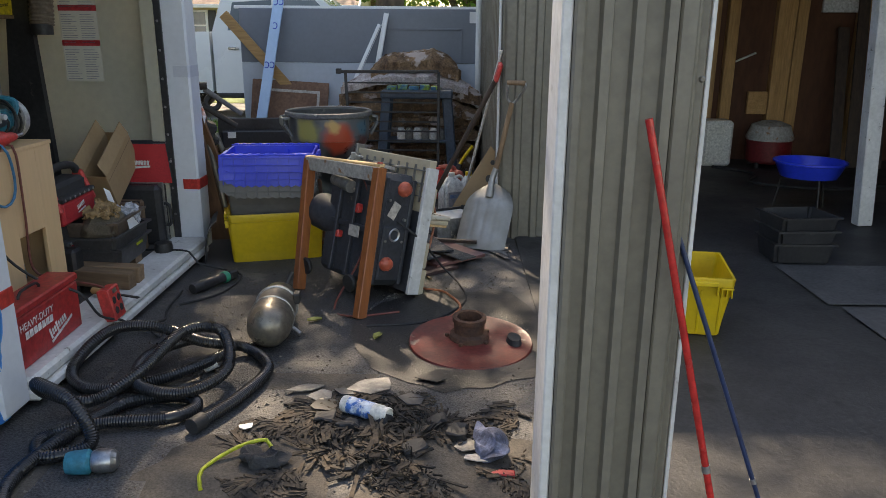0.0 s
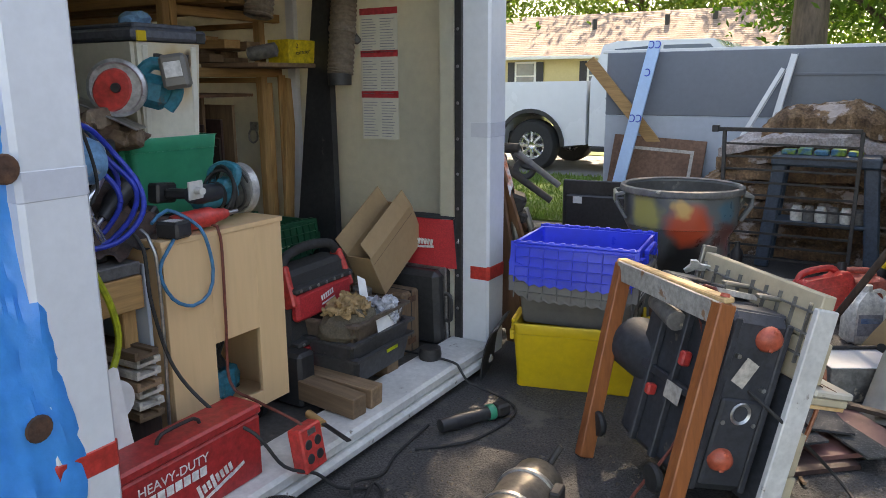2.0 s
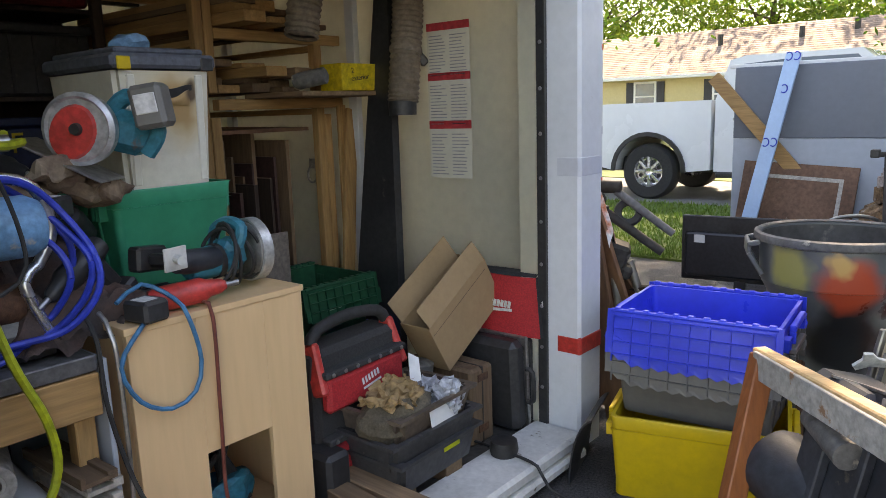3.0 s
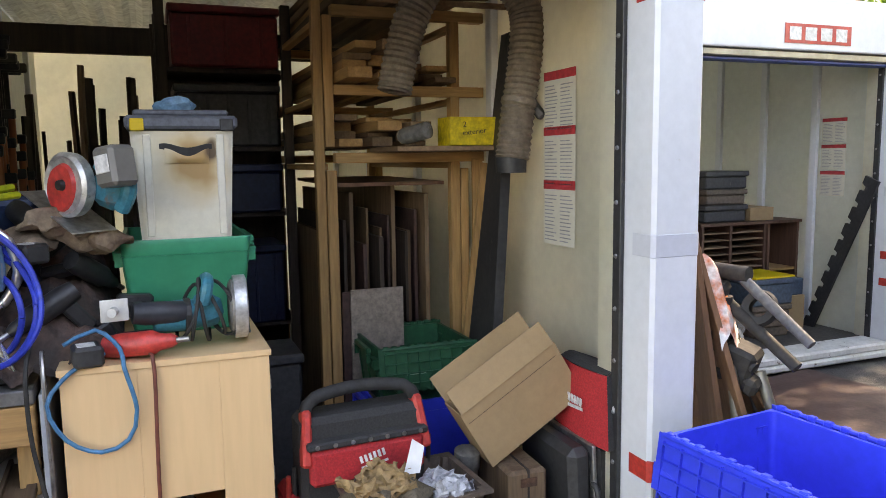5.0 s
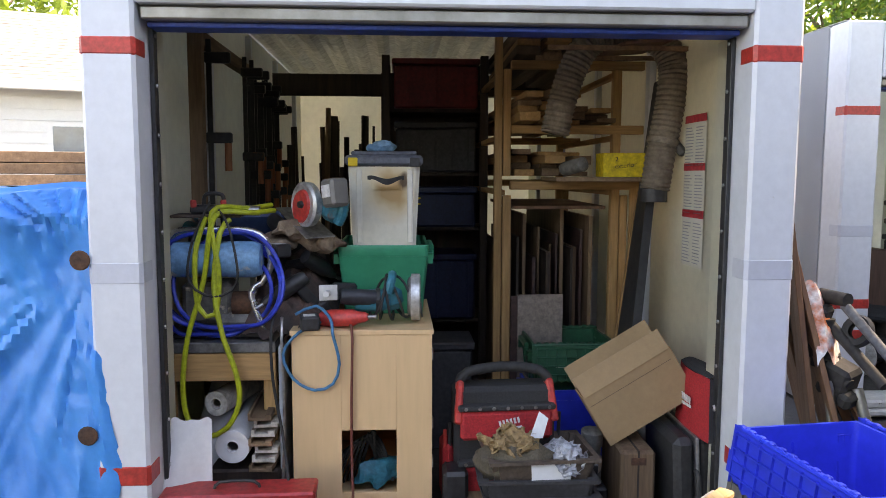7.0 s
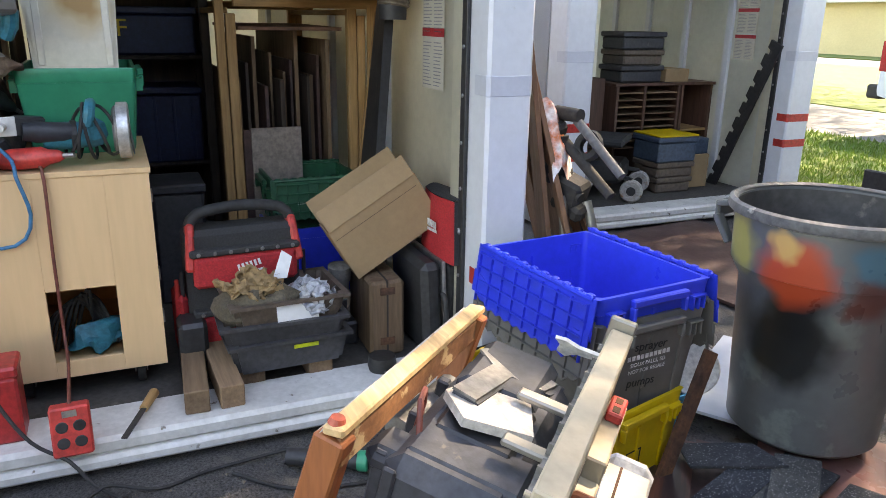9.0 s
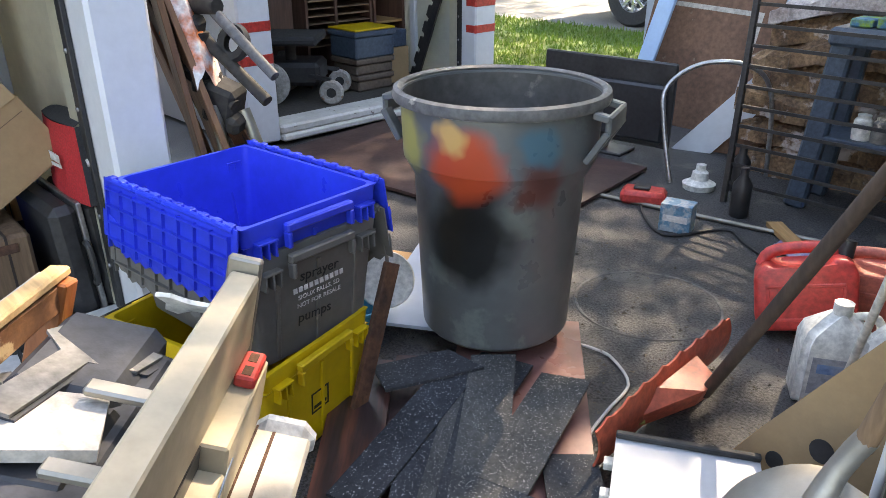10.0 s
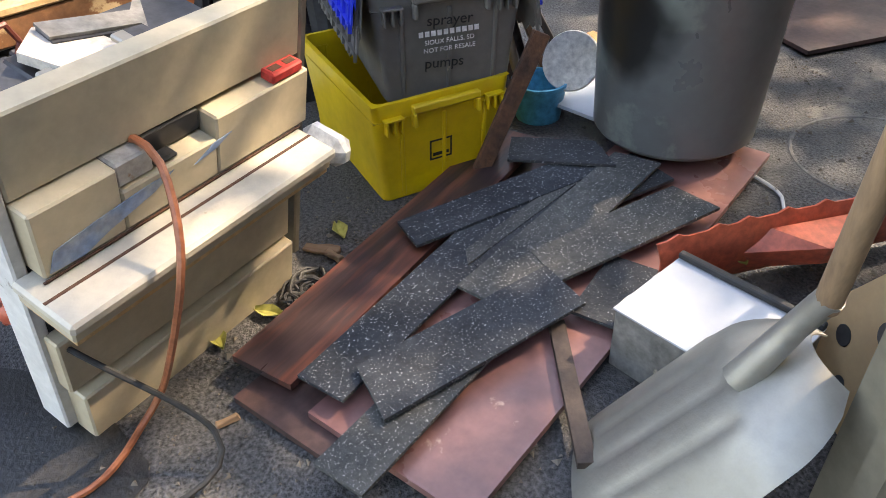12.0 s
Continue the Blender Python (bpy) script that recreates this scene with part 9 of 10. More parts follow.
cable("power_cable", "black cable hanging from the bench to the outlet box", [(-1.95, 3.06, 0.96), (-1.87, 3.055, 0.90), (-1.86, 3.06, 0.72), (-1.83, 3.10, 0.5), (-1.70, 3.14, 0.36), (-1.57, 3.18, 0.30), (-1.53, 3.26, 0.16), (-1.48, 3.36, 0.10), (-1.44, 3.42, 0.03), (-1.36, 3.5, 0.008)], 0.006, M["rubber"])
cable("power_cable", "gray cable hanging beside the bench panel", [(-1.92, 3.09, 0.95), (-1.868, 3.095, 0.88), (-1.868, 3.10, 0.6), (-1.868, 3.09, 0.3)], 0.006, M["steel"])
b = B()
bmesh.ops.create_icosphere(b, subdivisions=3, radius=0.09, matrix=Matrix.Diagonal((1.2, 1.1, 0.6, 1)))
jitter(b, 0.06, 12, 5)
one("power_tool", b, M["teal"], "teal power tool lying inside the cabinet", "power tool", at=pose(-2.05, 3.45, 0.265))
b = B()
for k in range(7):
    sweep(b, curve_through([(-2.0 - 0.02 * k, 3.25 + 0.02 * k, 0.22), (-1.98, 3.32 + 0.02 * k, 0.38 + 0.015 * k), (-2.05, 3.45, 0.42 - 0.02 * k), (-2.0, 3.52, 0.25)], 0.03), 0.007, 6)
one("tangled_cord", b, M["rubber"], "tangle of black cords inside the cabinet", "cords", smooth=True)

# ---- lumber rack along the container wall ----
lr = hub("lumber_rack", "pine framed lumber rack filled with boards", "rack", (-2.9, 4.1, FZ))


def rack_bar(lo, hi, mt="pine_z", nm="upright"):
    b = B()
    span(b, [lo[0] + 2.9, lo[1] - 4.1, lo[2] - FZ], [hi[0] + 2.9, hi[1] - 4.1, hi[2] - FZ], 0.003)
    return part(nm, b, M[mt], lr)


for x in (-2.94, -4.3):
    rack_bar((x, 4.045, FZ), (x + 0.045, 4.085, 2.22))
    rack_bar((x + 0.01, 4.09, FZ), (x + 0.045, 4.135, 1.40))
    rack_bar((x + 0.01, 4.09, 1.50), (x + 0.045, 4.13, 2.05))
    rack_bar((x, 4.665, FZ), (x + 0.045, 4.71, 2.05))
    rack_bar((x, 4.715, FZ), (x + 0.04, 4.755, 1.40))
    for z in (1.43, 1.72, 2.05):
        rack_bar((x - 0.002, 4.13, z), (x + 0.047, 4.83, z + 0.045), "pine_y", "cross_rail")
for y in (4.09, 4.70):
    for z in (1.40, 1.69, 2.02):
        rack_bar((-4.3, y - 0.02, z), (-2.95, y + 0.02, z + 0.028), "pine_x", "long_rail")
b = B()
span(b, (-2.62, 4.30, 1.476), (-2.56 + 0.0, 4.84, 1.496), 0.002)
span(b, (-2.95, 4.30, 1.476), (-2.62, 4.84, 1.496), 0.002)
one("shelf_board", b, M["old_x"], "rough plywood shelf board on the lumber rack", "shelf")
rnd = random.Random(11)
for lev, (z0, n, hmax) in enumerate(((1.50, 15, 0.20), (1.77, 14, 0.24), (2.10, 13, 0.20))):
    zz = [z0 + 0.002] * 4
    for k in range(n):
        col = k % 4
        w, h = rnd.uniform(0.08, 0.14), rnd.uniform(0.02, 0.045)
        if zz[col] + h > z0 + hmax:
            continue
        y = 4.20 + col * 0.135 + rnd.uniform(-0.008, 0.008)
        if lev == 0 and y > 4.5:
            continue
        x1 = -2.86 + rnd.uniform(-0.12, 0.22) - 0.1 * (lev == 0)
        b = B()
        span(b, (-1.45, -w / 2, 0), (0, w / 2, h), 0.002)
        one("lumber_board", b, M[("old_x", "pine_x", "old_x", "dark_x")[rnd.randrange(4)]] if "dark_x" in M else M[("old_x", "old_x", "pine_x")[rnd.randrange(3)]], "rough sawn board stacked on the lumber rack", "board", group="rack lumber", at=pose(x1, y, zz[col], 0, 0, rnd.uniform(-1.5, 1.5)))
        zz[col] += h + 0.0015
for k in range(5):
    b = B()
    beam(b, (-4.2, 4.2 + 0.11 * k, 2.27 + 0.01 * (k % 2)), (-2.75 + 0.05 * k, 4.24 + 0.11 * k, 2.30 + 0.01 * k), 0.08, 0.03, (0, 0, 1), 0.002)
    one("lumber_board", b, M["old_x"], "rough sawn board on top of the lumber rack", "board", group="rack lumber")
y = 4.15
k = 0
while y < 4.64:
    th, x1, h = rnd.uniform(0.012, 0.024), -2.99 - rnd.uniform(0, 0.18), rnd.uniform(0.95, 1.24)
    b = B()
    span(b, (x1 - 1.1, -th / 2, 0), (x1, th / 2, h), 0.001)
    one("plywood_sheet", b, M[("old_z", "dark_z", "old_z", "maroon_ply")[k % 4]], "brown plywood sheet standing in the lumber rack", "plywood", group="standing sheets", at=pose(0, y, FZ + 0.002, 0.0, 0, 0))
    y += th + rnd.uniform(0.012, 0.03)
    k += 1
b = B()
plate(b, [(0, 0), (0.95, 0), (0.95, 0.5), (0, 0.5)], 0.016, pose(-3.9, 4.15, 1.335, 0, 0.5, 0))
one("plywood_sheet", b, M["brown_ply"], "plywood sheet lying under the rack shelf", "plywood")
for x, y0, y1, z0, z1, mt in ((-2.89, 4.137, 4.22, FZ, 0.87, "maroon_ply"), (-2.87, 4.17, 4.41, FZ, 0.88, "tan_panel"), (-2.86, 4.75, 4.80, FZ, 1.44, "pine_z")):
    b = B()
    span(b, (x, y0, z0), (x + 0.014, y1, z1), 0.001)
    one("plywood_offcut", b, M[mt] if mt in M else mat("tan_gray_panel", (0.30, 0.24, 0.20), (0.24, 0.19, 0.16), rough=0.7, big=3, bump=0.06), "plywood offcut standing before the lumber rack", "plywood")
b = B()
beam(b, (-2.75, 4.62, FZ), (-2.83, 4.82, 1.42), 0.07, 0.02, (1, 0, 0), 0.002)
one("leaning_board", b, M["pine_z"], "thin pine board leaning by the rack", "board")
yb = hub("yellow_carton", "small yellow carton with handwriting on the rack shelf", "carton", (-2.62, 4.64, 1.498))
b = B()
span(b, (-0.09, -0.11, 0), (0.05, 0.11, 0.115), 0.002)
part("body", b, mat("yellow_card", (0.64, 0.46, 0.02), (0.58, 0.41, 0.02), rough=0.7, bump=0.02), yb)
words("lettering", "2", 0.03, M["black_ink"], yb, pose(0.0508, -0.045, 0.075) @ face)
words("lettering", "exterior", 0.032, M["black_ink"], yb, pose(0.0508, 0.0, 0.045, 6, 0, 0) @ face)
b = B()
lathe(b, [(0, 0), (0.03, 0), (0.035, 0.02), (0.035, 0.14), (0.015, 0.15), (0, 0.15)], 16, pose(-2.68, 4.36, 1.535, 0, 80, 30))
one("router", b, M["cast"], "gray cylindrical tool on the rack shelf", "tool", smooth=True)

# dust hose, black panel
M["duct"] = mat("gray_brown_duct", (0.23, 0.185, 0.14), (0.17, 0.135, 0.10), rough=0.55, big=4, bump=0.05)
du = hub("dust_hose", "gray-brown ribbed dust hose hung in an arch from the roof", "duct hose", (-2.45, 4.6, 2.14))
o = Vector((-2.45, 4.6, 2.14))
b = B()
path = curve_through([Vector(p) - o for p in ((-2.40, 4.725, 1.44), (-2.40, 4.75, 1.62), (-2.41, 4.79, 1.85), (-2.43, 4.80, 2.02), (-2.46, 4.73, 2.13), (-2.48, 4.58, 2.16), (-2.50, 4.44, 2.12), (-2.51, 4.36, 2.0), (-2.52, 4.31, 1.84), (-2.52, 4.28, 1.70))], 0.011)
sweep(b, path, lambda i: 0.07 * (1.0 if i % 2 else 0.90), 20, False)
part("duct", b, M["duct"], du, "", True)
b = B()
lathe(b, [(0.055, 0.0), (0.06, 0.0), (0.062, 0.06), (0.055, 0.065)], 24, pose(*(Vector((-2.40, 4.72, 1.385)) - o), 0, 0, 0))
part("end_cuff", b, M["black"], du, "black end cuff", True)
b = B()
lathe(b, [(0.062, -0.012), (0.072, -0.01), (0.072, 0.01), (0.062, 0.012)], 24, pose(*(Vector((-2.40, 4.755, 1.66)) - o), -12, 0, 0))
part("clamp", b, M["duct"], du, "hose clamp", True)
b = B()
beam(b, Vector((-2.40, 4.80, 1.67)) - o, Vector((-2.36, 4.842, 1.60)) - o, 0.03, 0.04, (0, 0, 1), 0.008)
part("hook", b, M["black"], du, "black wall hook")
b = B()
plate(b, [(-0.06, 0), (0.30, 0), (0.10, 1.85), (0.02, 1.85)], 0.04, pose(-2.62, 4.62, FZ + 0.004, 84, 0, -4))
one("black_board", b, M["black"], "tall tapered black panel leaning in the corner", "panel")
b = B()
plate(b, [(0, 0), (0.36, 0.02), (0.40, 0.22), (0.03, 0.26)], 0.012, pose(-2.62, 4.46, 2.07, 4, 0, 8))
one("plywood_offcut", b, M["brown_ply"], "brown plywood offcut up in the hose arch", "plywood")
b = B()
beam(b, (-2.60, 4.20, 2.06), (-2.60, 4.83, 2.065), 0.02, 0.02)
beam(b, (-2.33, 4.20, 2.065), (-2.33, 4.83, 2.065), 0.02, 0.02)
one("roof_cleat", b, M["old_x"], "wooden cleats carrying an offcut under the roof", "cleat")
dr = hub("lashing_ring", "steel lashing ring on the container wall stud", "ring", (-3.1, 4.80, 1.15))
b = B()
pts = [(0.0, -0.012, 0.0), (0.03, -0.015, -0.03), (0.03, -0.018, -0.07), (0, -0.02, -0.09), (-0.03, -0.018, -0.07), (-0.03, -0.015, -0.03)]
sweep(b, curve_through(pts, 0.01, True) + [Vector(pts[0])], 0.006, 8)
part("ring", b, M["steel"], dr, "", True)
b = B()
span(b, (-0.03, -0.012, -0.02), (0.03, 0.0, 0.03), 0.003)
part("bracket", b, M["steel"], dr)

# ---- clamps on the opposite wall ----
rnd = random.Random(5)
for k in range(13):
    x = -2.62 - (0.0 if k == 0 else 0.62 + 0.10 * k)
    L_ = rnd.uniform(0.9, 1.3)
    zt = 2.12 + rnd.uniform(-0.10, 0.05)
    c = hub("bar_clamp", "dark steel bar clamp with an orange handle hung on the wall", "clamp", (x, 2.665 + 0.02 * (k % 3), zt), group="bar clamps")
    b = B()
    span(b, (-0.006, -0.012, -L_), (0.006, 0.012, 0.0), 0.001)
    part("bar", b, M["dark_steel"], c)
    for z in (-0.08, -0.45 - 0.1 * (k % 3)):
        b = B()
        span(b, (-0.016, -0.02, z - 0.03), (0.016, 0.10, z + 0.02), 0.006)
        j = part("jaw", b, M["dark_steel"], c)
        if z < -0.2:
            b = B()
            rod(b, (0, 0.08, z - 0.03), (0, 0.08, z - 0.16), 0.017)
            part("handle", b, M["orange_wood"] if "orange_wood" in M else M["leg_wood"], j, "orange wooden handle", True)
b = B()
span(b, (-3.9, 2.60, 2.10), (-2.55, 2.645, 2.17), 0.003)
one("clamp_rail", b, M["old_x"], "wooden rail carrying the bar clamps", "rail")
b = B()
span(b, (-2.56, 2.598, 0.9), (-2.50, 2.66, 2.34), 0.003)
one("wall_batten", b, M["old_z"], "wooden batten on the container wall", "batten")
for k in range(26):
    x, y = -3.9 - 1.7 * rnd.random(), 2.70 + 0.72 * rnd.random()
    h = rnd.uniform(1.25, 1.95) - 0.5 * max(0, y - 3.1)
    b = B()
    w = rnd.uniform(0.03, 0.11)
    beam(b, (0, 0, 0), (rnd.uniform(-0.15, 0.02), rnd.uniform(-0.04, 0.04), h), w, 0.022, (rnd.uniform(-1, 1), 1, 0), 0.001)
    one("standing_board", b, M["dark_z"] if k % 4 else M["old_z"], "dark narrow board standing at the container back", "board", group="standing boards", at=pose(x, y, FZ + 0.002))
b = B()
beam(b, (-4.7, 2.62, 2.17), (-4.7, 4.82, 2.17), 0.05, 0.16, (0, 0, 1), 0.003)
one("cross_beam", b, M["dark_z"], "dark cross beam under the container roof", "beam")
# bins on a dark shelf in the middle
ms = hub("storage_shelf", "dark wooden storage shelf holding plastic bins", "shelf", (-4.0, 3.79, FZ))
for x in (-0.22, 0.22):
    for y in (-0.32, 0.30):
        b = B()
        span(b, (x - 0.02, y - 0.025, 0), (x + 0.02, y + 0.025, 2.15), 0.003)
        part("upright", b, M["dark_z"], ms)
# Added dark sheet: stands in for the shade between the bins.
b = B()
span(b, (-0.235, -0.36, 0.0), (-0.222, 0.33, 2.1), 0.001)
part("back_board", b, M["dark_z"], ms)
for z in (0.45, 1.05, 1.40, 1.80):
    b = B()
    span(b, (-0.2, -0.34, z), (0.2, 0.32, z + 0.022), 0.002)
    part("shelf", b, M["dark_z"], ms)


def crate(name, label, lo, hi, mt, rib=5):
    c = hub(name, label, "bin", ((lo[0] + hi[0]) / 2, (lo[1] + hi[1]) / 2, lo[2]))
    L_, W_, H_ = (hi[i] - lo[i] for i in range(3))
    b = B()
    span(b, (-L_ / 2, -W_ / 2, 0), (L_ / 2, W_ / 2, H_ - 0.04), 0.012)
    bd = part("body", b, mt, c)
    b = B()
    span(b, (-L_ / 2 - 0.012, -W_ / 2 - 0.012, H_ - 0.04), (L_ / 2 + 0.012, W_ / 2 + 0.012, H_), 0.008)
    part("lid", b, mt, c)
    for k in range(rib):
        b = B()
        y = -W_ / 2 + W_ * (k + 0.5) / rib
        span(b, (L_ / 2, y - 0.008, 0.01), (L_ / 2 + 0.006, y + 0.008, H_ - 0.05), 0.002)
        part("rib", b, mt, bd)
    return c


M["red_bin"] = mat("dark_red_plastic", (0.19, 0.018, 0.02), (0.15, 0.015, 0.017), rough=0.45, bump=0.03)
crate("storage_bin", "dark red plastic bin at the top of the shelf", (-4.15, 3.52, FZ + 1.824), (-3.76, 4.05, FZ + 2.13), M["red_bin"], 3)
crate("storage_bin", "dark gray plastic bin under a red one", (-4.15, 3.53, FZ + 1.424), (-3.77, 4.04, FZ + 1.74), M["tray_gray"])
fb = crate("storage_bin", "navy blue bin marked with a letter", (-4.15, 3.54, FZ + 1.074), (-3.77, 4.04, FZ + 1.33), mat("navy_plastic", (0.012, 0.022, 0.07), (0.01, 0.018, 0.055), rough=0.5, bump=0.03), 0)
words("lettering", "F", 0.13, M["yellow_tote"], fb, pose(0.197, -0.13, 0.10) @ face)
crate("storage_bin", "navy blue bin low on the shelf", (-4.15, 3.54, FZ + 0.474), (-3.77, 4.04, FZ + 0.9), bpy.data.materials["navy_plastic"])
crate("storage_bin", "gray drawer box on the container floor", (-3.0, 3.70, FZ), (-2.72, 3.92, FZ + 0.56), M["tray_gray"], 0)
crate("storage_bin", "dark bin on the container floor", (-3.6, 3.30, FZ), (-3.1, 3.85, FZ + 0.42), M["black"], 4)
crate("storage_bin", "dark blue bin behind the cabinet", (-3.35, 3.25, FZ + 0.424), (-2.95, 3.66, FZ + 0.72), M["slate_plastic"], 4)

# ---- second container ----
cb = hub("cubby_shelf", "dark brown wooden pigeonhole shelf unit", "shelf", (-4.42, 7.81, FZ))
M["cubby"] = wood("dark_red_brown_wood", (0.115, 0.055, 0.036), (0.075, 0.036, 0.025), "z", rough=0.6, rand=0.1)
for y in (-0.55, -0.28, 0.06, 0.10, 0.40):
    b = B()
    span(b, (-0.2, y - 0.012, 0), (0.2, y + 0.012, 0.80), 0.002)
    part("upright", b, M["cubby"], cb)
b = B()
span(b, (-0.21, -0.58, 0.802), (0.21, 0.43, 0.825), 0.002)
part("top", b, M["cubby"], cb)
b = B()
span(b, (-0.2, -0.56, 0.02), (-0.19, 0.41, 0.80))
part("back", b, M["cubby"], cb)
for y0, y1 in ((-0.535, -0.295), (-0.265, 0.045)):
    for k in range(9):
        b = B()
        z = 0.30 + k * 0.055
        span(b, (-0.185, y0, z), (0.195, y1, z + 0.008), 0.001)
        part("pigeonhole_slat", b, M["old_x"], cb, "thin shelf slat")
b = B()
span(b, (-0.185, 0.115, 0.42), (0.195, 0.385, 0.44), 0.001)
part("shelf", b, M["pine_y"], cb)
crate("storage_bin", "dark gray bin stacked on the pigeonhole shelf", (-4.55, 7.30, FZ + 0.827), (-4.25, 7.70, FZ + 0.96), M["tray_gray"], 0)
crate("storage_bin", "brown bin stacked on the pigeonhole shelf", (-4.55, 7.31, FZ + 0.962), (-4.25, 7.69, FZ + 1.08), M["tray_brown"], 0)
crate("storage_bin", "dark gray bin at the top of the stack", (-4.55, 7.30, FZ + 1.082), (-4.25, 7.70, FZ + 1.22), M["tray_gray"], 0)
b = B()
span(b, (-4.5, 7.74, FZ + 0.827), (-4.25, 7.98, FZ + 0.93), 0.003)
one("cardboard_box", b, M["card"], "small cardboard box on the pigeonhole shelf", "box")
b = B()
span(b, (-4.62, 6.80, FZ), (-4.3, 7.19, FZ + 0.86), 0.004)
one("wooden_cabinet", b, M["cubby"], "dark wooden cabinet in the container corner", "cabinet")
crate("storage_bin", "brown bin at the bottom of the stack", (-4.15, 7.43, FZ), (-3.85, 7.76, FZ + 0.12), M["tray_brown"], 0)
crate("storage_bin", "brown bin in the stack", (-4.15, 7.42, FZ + 0.122), (-3.85, 7.77, FZ + 0.24), M["tray_brown"], 0)
yl = crate("storage_bin", "slate bin with a yellow lid", (-4.16, 7.41, FZ + 0.242), (-3.84, 7.78, FZ + 0.44), M["slate_plastic"], 0)
b = B()
span(b, (-0.17, -0.19, 0.201), (0.17, 0.19, 0.215), 0.004)
part("lid_cover", b, M["yellow_tote"], yl, "yellow lid cover")
b = B()
span(b, (-4.15, 7.83, FZ), (-3.95, 8.02, FZ + 0.27), 0.003)
one("cardboard_box", b, M["card"], "brown carton on the container floor", "box")
b = B()
span(b, (-4.13, 7.84, FZ + 0.272), (-3.96, 8.01, FZ + 0.40), 0.006)
one("bottle_crate", b, M["slate_plastic"], "small crate of bottles on a carton", "crate")
pw_ = hub("power_chair_base", "black motorised wheelchair base with small wheels", "wheelchair", (-4.02, 7.00, FZ), (0, 0, 45))
b = B()
span(b, (-0.25, -0.18, 0.12), (0.2, 0.18, 0.28), 0.03)
part("chassis", b, M["black"], pw_)
b = B()
span(b, (-0.27, -0.22, 0.40), (0.2, 0.22, 0.46), 0.02)
part("seat", b, M["black_cloth"], pw_, "black seat pad")
b = B()
span(b, (-0.29, -0.2, 0.46), (-0.21, 0.2, 0.90), 0.03)
part("backrest", b, M["black_cloth"], pw_, "black backrest")
b = B()
rod(b, (-0.03, 0, 0.28), (-0.03, 0, 0.40), 0.04)
part("seat_post", b, M["dark_steel"], pw_, "", True)
for x, y, r in ((-0.15, -0.24, 0.15), (-0.15, 0.24, 0.15), (0.28, -0.2, 0.085), (0.28, 0.2, 0.085)):
    b = B()
    lathe(b, [(0.4 * r, -0.02), (0.85 * r, -0.026), (r, -0.015), (r, 0.015), (0.85 * r, 0.026), (0.4 * r, 0.02)], 24, pose(x, y, r, 90, 0, 0))
    w = part("wheel", b, M["tray_wheel"] if "tray_wheel" in M else M["gray_paint"], pw_, "gray tyred wheel", True)
    b = B()
    lathe(b, [(0, -0.018), (0.42 * r, -0.018), (0.42 * r, 0.018), (0, 0.018)], 16, pose(x, y, r, 90, 0, 0))
    part("rim", b, M["black"], w, "", True)
for y in (-0.2, 0.2):
    b = B()
    beam(b, (0.1, y * 0.8, 0.2), (0.28, y, 0.17), 0.03, 0.03, (0, 0, 1), 0.004)
    part("fork", b, M["black"], pw_)
rk2 = hub("toothed_board", "black board with cut notches leaning in the second container", "board", (-3.86, 8.12, FZ))
b = B()
d_, n_ = Vector((0.46, 1.10)).normalized(), Vector((-1.10, 0.46)).normalized()
base_ = Vector((-0.20, 0.004))
pts = [tuple(base_ + n_ * -0.115), tuple(base_ + n_ * -0.115 + d_ * 1.28), tuple(base_ + d_ * 1.28)]
for k in range(9):
    f_ = 1.22 - k * 0.135
    for df, w_ in ((0.0, 0.0), (-0.012, -0.035), (-0.045, -0.035), (-0.05, 0.0)):
        pts.append(tuple(base_ + d_ * max(f_ + df, 0.0) + n_ * w_))
pts = [(x, max(z, 0.004)) for x, z in pts] + [tuple(base_)]
plate(b, pts[::-1], 0.02, Matrix(((1, 0, 0, 0), (0, 0, 1, 0), (0, 1, 0, 0), (0, 0, 0, 1))))
part("board", b, M["black"], rk2)

# ---- inside the garage ----
tote("tote", "yellow plastic tote on the garage slab", pose(1.29, 3.66, 0.018, 0, 0, 80), 0.48, 0.31, 0.30, M["yellow_tote"], 0.05, False, "garage bins")
for p, q, r, mt, lab in (((0.78, 1.66, 0.02), (0.488, 1.705, 1.24), 0.0085, "red_pole", "bright red metal pole leaning on the door jamb"), ((0.96, 1.76, 0.02), (0.60, 1.78, 0.96), 0.0062, "navy_pole", "dark blue pole leaning on the door jamb")):
    b = B()
    rod(b, p, q, r)
    o_ = one("pole", b, mat("glossy_red", (0.55, 0.03, 0.025), rough=0.25, bump=0.01) if mt == "red_pole" else mat("navy_paint", (0.015, 0.035, 0.10), rough=0.4, bump=0.01), lab, "pole", smooth=True)
    b = B()
    pp, qq = Vector(p), Vector(q)
    rod(b, pp.lerp(qq, 0.32), pp.lerp(qq, 0.335), r * 1.2)
    part("collar", b, M["steel"], o_, "steel collar", True)
for x0, y0, x1, y1, rz in ((2.1, 3.9, 3.5, 4.6, -3), (2.15, 2.9, 3.6, 3.85, -2)):
    b = B()
    span(b, (x0, y0, 0.02), (x1, y1, 0.026), 0.001)
    one("steel_plate", b, mat("gray_floor_plate", (0.13, 0.13, 0.13), (0.075, 0.075, 0.075), rough=0.5, metal=0.2, big=2, bump=0.05) if "gray_floor_plate" not in bpy.data.materials else bpy.data.materials["gray_floor_plate"], "gray flat plate on the garage slab", "plate")
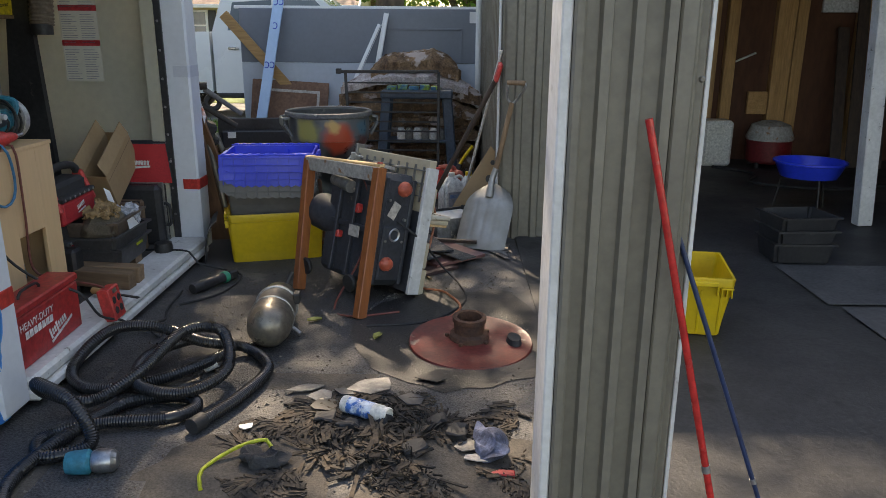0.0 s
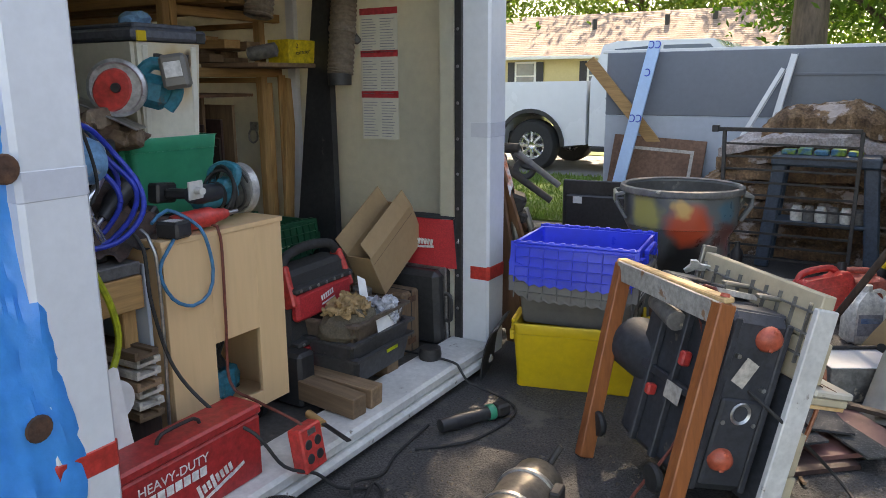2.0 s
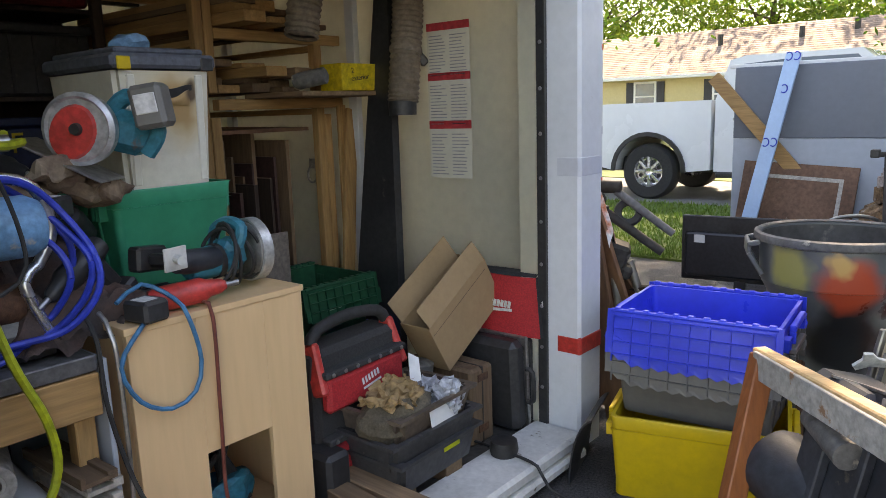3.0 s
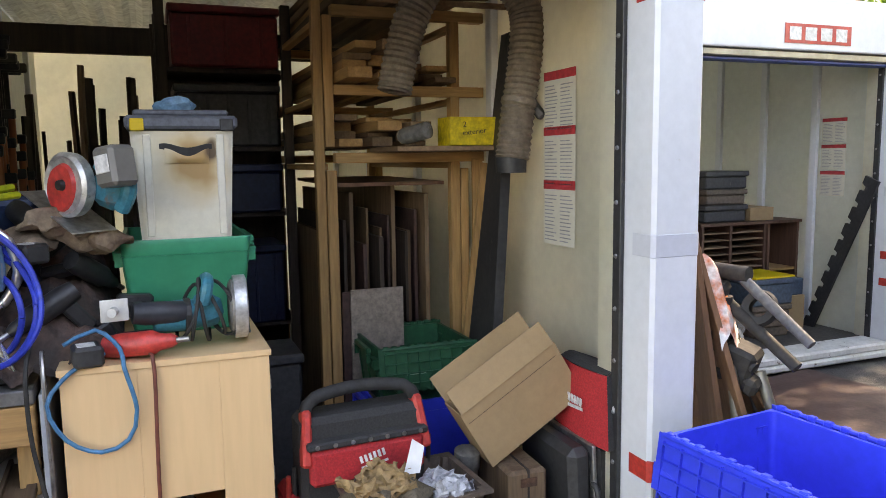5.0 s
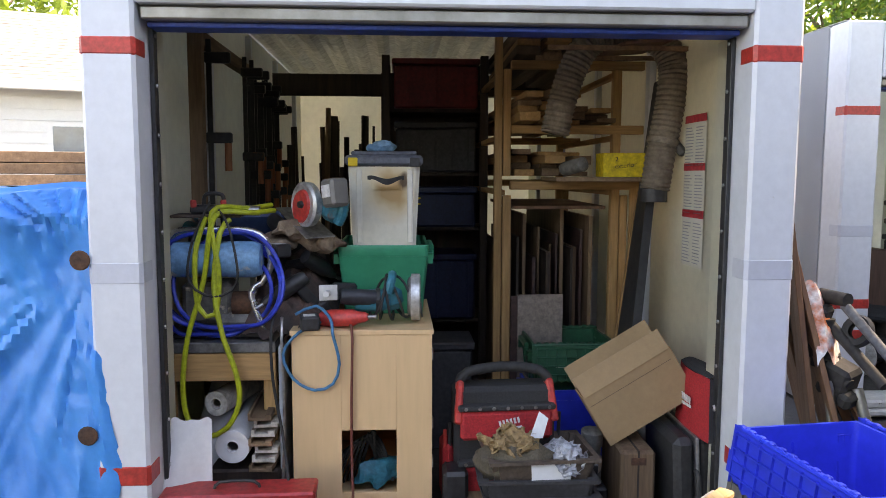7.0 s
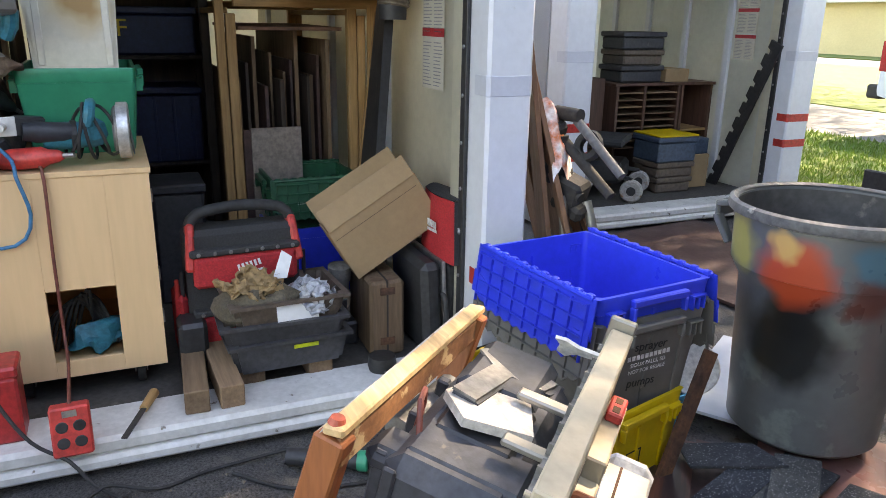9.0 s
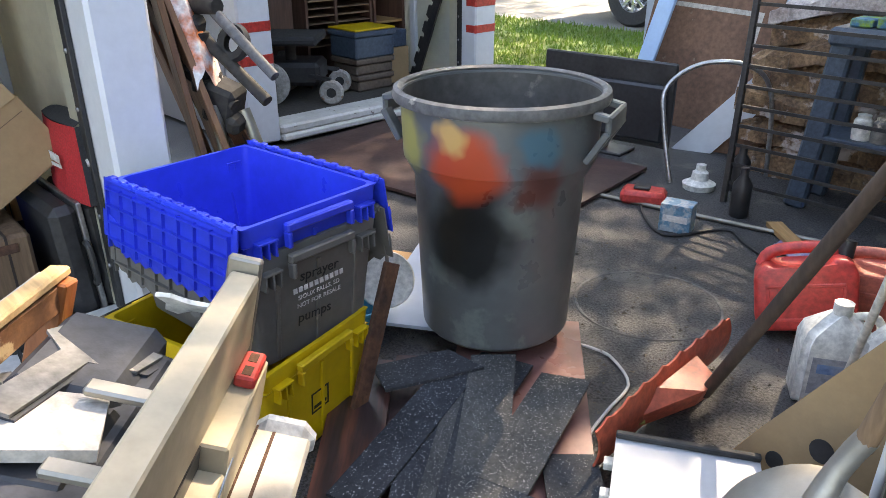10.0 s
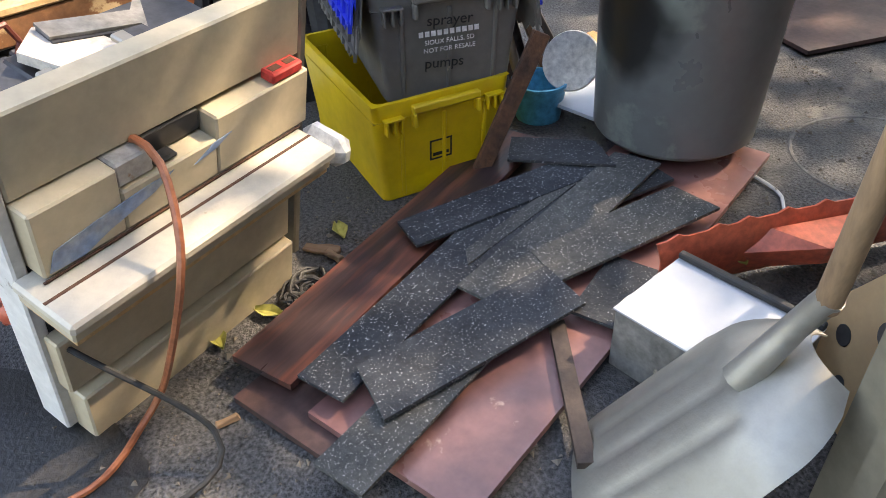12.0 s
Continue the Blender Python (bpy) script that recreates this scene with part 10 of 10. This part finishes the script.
for k in range(3):
    tray(pose(2.30, 4.80, 0.018 + 0.085 * k, 0, 0, 4 * k), 0.40, 0.34, 0.13, M["black"], "black plastic tray stacked on the garage slab")
wp = B()
beam(wp, (3.22, 5.7, 0.018), (3.05, 5.7, 2.62), 0.11, 0.11, (0, 1, 0), 0.006)
one("garage_post", wp, M["old_white"], "white painted timber post in the garage", "post")
bt2 = hub("wash_tub", "blue plastic tub on a wire stand in the garage", "tub", (3.0, 6.2, 0.0))
b = B()
lathe(b, [(0.0, 0.30), (0.22, 0.30), (0.27, 0.41), (0.285, 0.415), (0.285, 0.43), (0.265, 0.43), (0.21, 0.32), (0, 0.32)], 28)
part("basin", b, M["blue_tote"], bt2, "", True)
for a in (0.5, 2.6, 4.7):
    b = B()
    rod(b, (0.2 * math.cos(a), 0.2 * math.sin(a), 0.31), (0.24 * math.cos(a), 0.24 * math.sin(a), 0.012), 0.008)
    part("stand_leg", b, M["dark_steel"], bt2, "", True)
vc = hub("shop_vacuum", "red and gray shop vacuum at the garage back wall", "vacuum", (3.55, 8.35, 0.012))
b = B()
lathe(b, [(0, 0.05), (0.2, 0.05), (0.23, 0.08), (0.24, 0.3), (0.0, 0.3)], 24)
part("drum", b, M["red_bin"], vc, "dark red drum", True)
b = B()
lathe(b, [(0.245, 0.3), (0.25, 0.33), (0.2, 0.46), (0.1, 0.5), (0, 0.5)], 24)
part("head", b, M["gray_paint"], vc, "gray dome head", True)
for a in (0.6, 2.2, 3.8, 5.4):
    b = B()
    rod(b, (0.2 * math.cos(a), 0.2 * math.sin(a), 0.0), (0.2 * math.cos(a), 0.2 * math.sin(a), 0.06), 0.025)
    part("caster", b, M["black"], vc)
wt = hub("white_bin", "white plastic bin at the garage back wall", "bin", (2.98, 8.45, 0.012))
b = B()
span(b, (-0.16, -0.14, 0), (0.16, 0.14, 0.5), 0.03)
part("body", b, M["white_plastic"], wt)
b = B()
span(b, (3.40, 8.70, 0.55), (3.62, 8.748, 0.80), 0.004)
one("pine_board", b, M["pine_y"], "small pine panel on the garage wall", "panel")
b = B()
beam(b, (3.25, 8.835, 1.12), (3.48, 8.835, 1.22), 0.03, 0.02, (0, 0, 1), 0.003)
one("wall_stick", b, M["paper"], "pale stick fixed to the garage wall", "stick")
cable("power_cable", "dark hose trailing over the garage floor", [(2.9, 8.2, 0.03), (3.2, 7.8, 0.03), (3.0, 7.3, 0.03), (3.6, 7.0, 0.03), (4.4, 7.2, 0.03), (5.0, 6.6, 0.03)], 0.014, M["rubber"])
for x, y, h in ((4.25, 8.5, 1.5), (4.45, 8.55, 1.9), (4.7, 8.5, 1.6)):
    b = B()
    beam(b, (x, y - 0.25, 0.014), (x + 0.1, y + 0.18, h), 0.12, 0.025, (0, 1, 0), 0.002)
    one("leaning_board", b, M["dark_z"], "dark board leaning on the garage back wall", "board", group="garage boards")
cr2 = hub("wooden_planter", "weathered wooden planter box on a dark cart beyond the tarp", "planter", (-5.0, 0.75, 0.0), (0, 0, 25))
for k in range(3):
    b = B()
    span(b, (-0.3, -0.5, 1.42 + k * 0.085), (0.3, 0.5, 1.50 + k * 0.085), 0.004)
    part("slat", b, M["old_x"], cr2, "weathered slat")
b = B()
span(b, (-0.32, -0.55, 0.0), (0.32, 0.55, 1.41), 0.02)
part("cart", b, M["dark_steel"], cr2, "dark cart body")
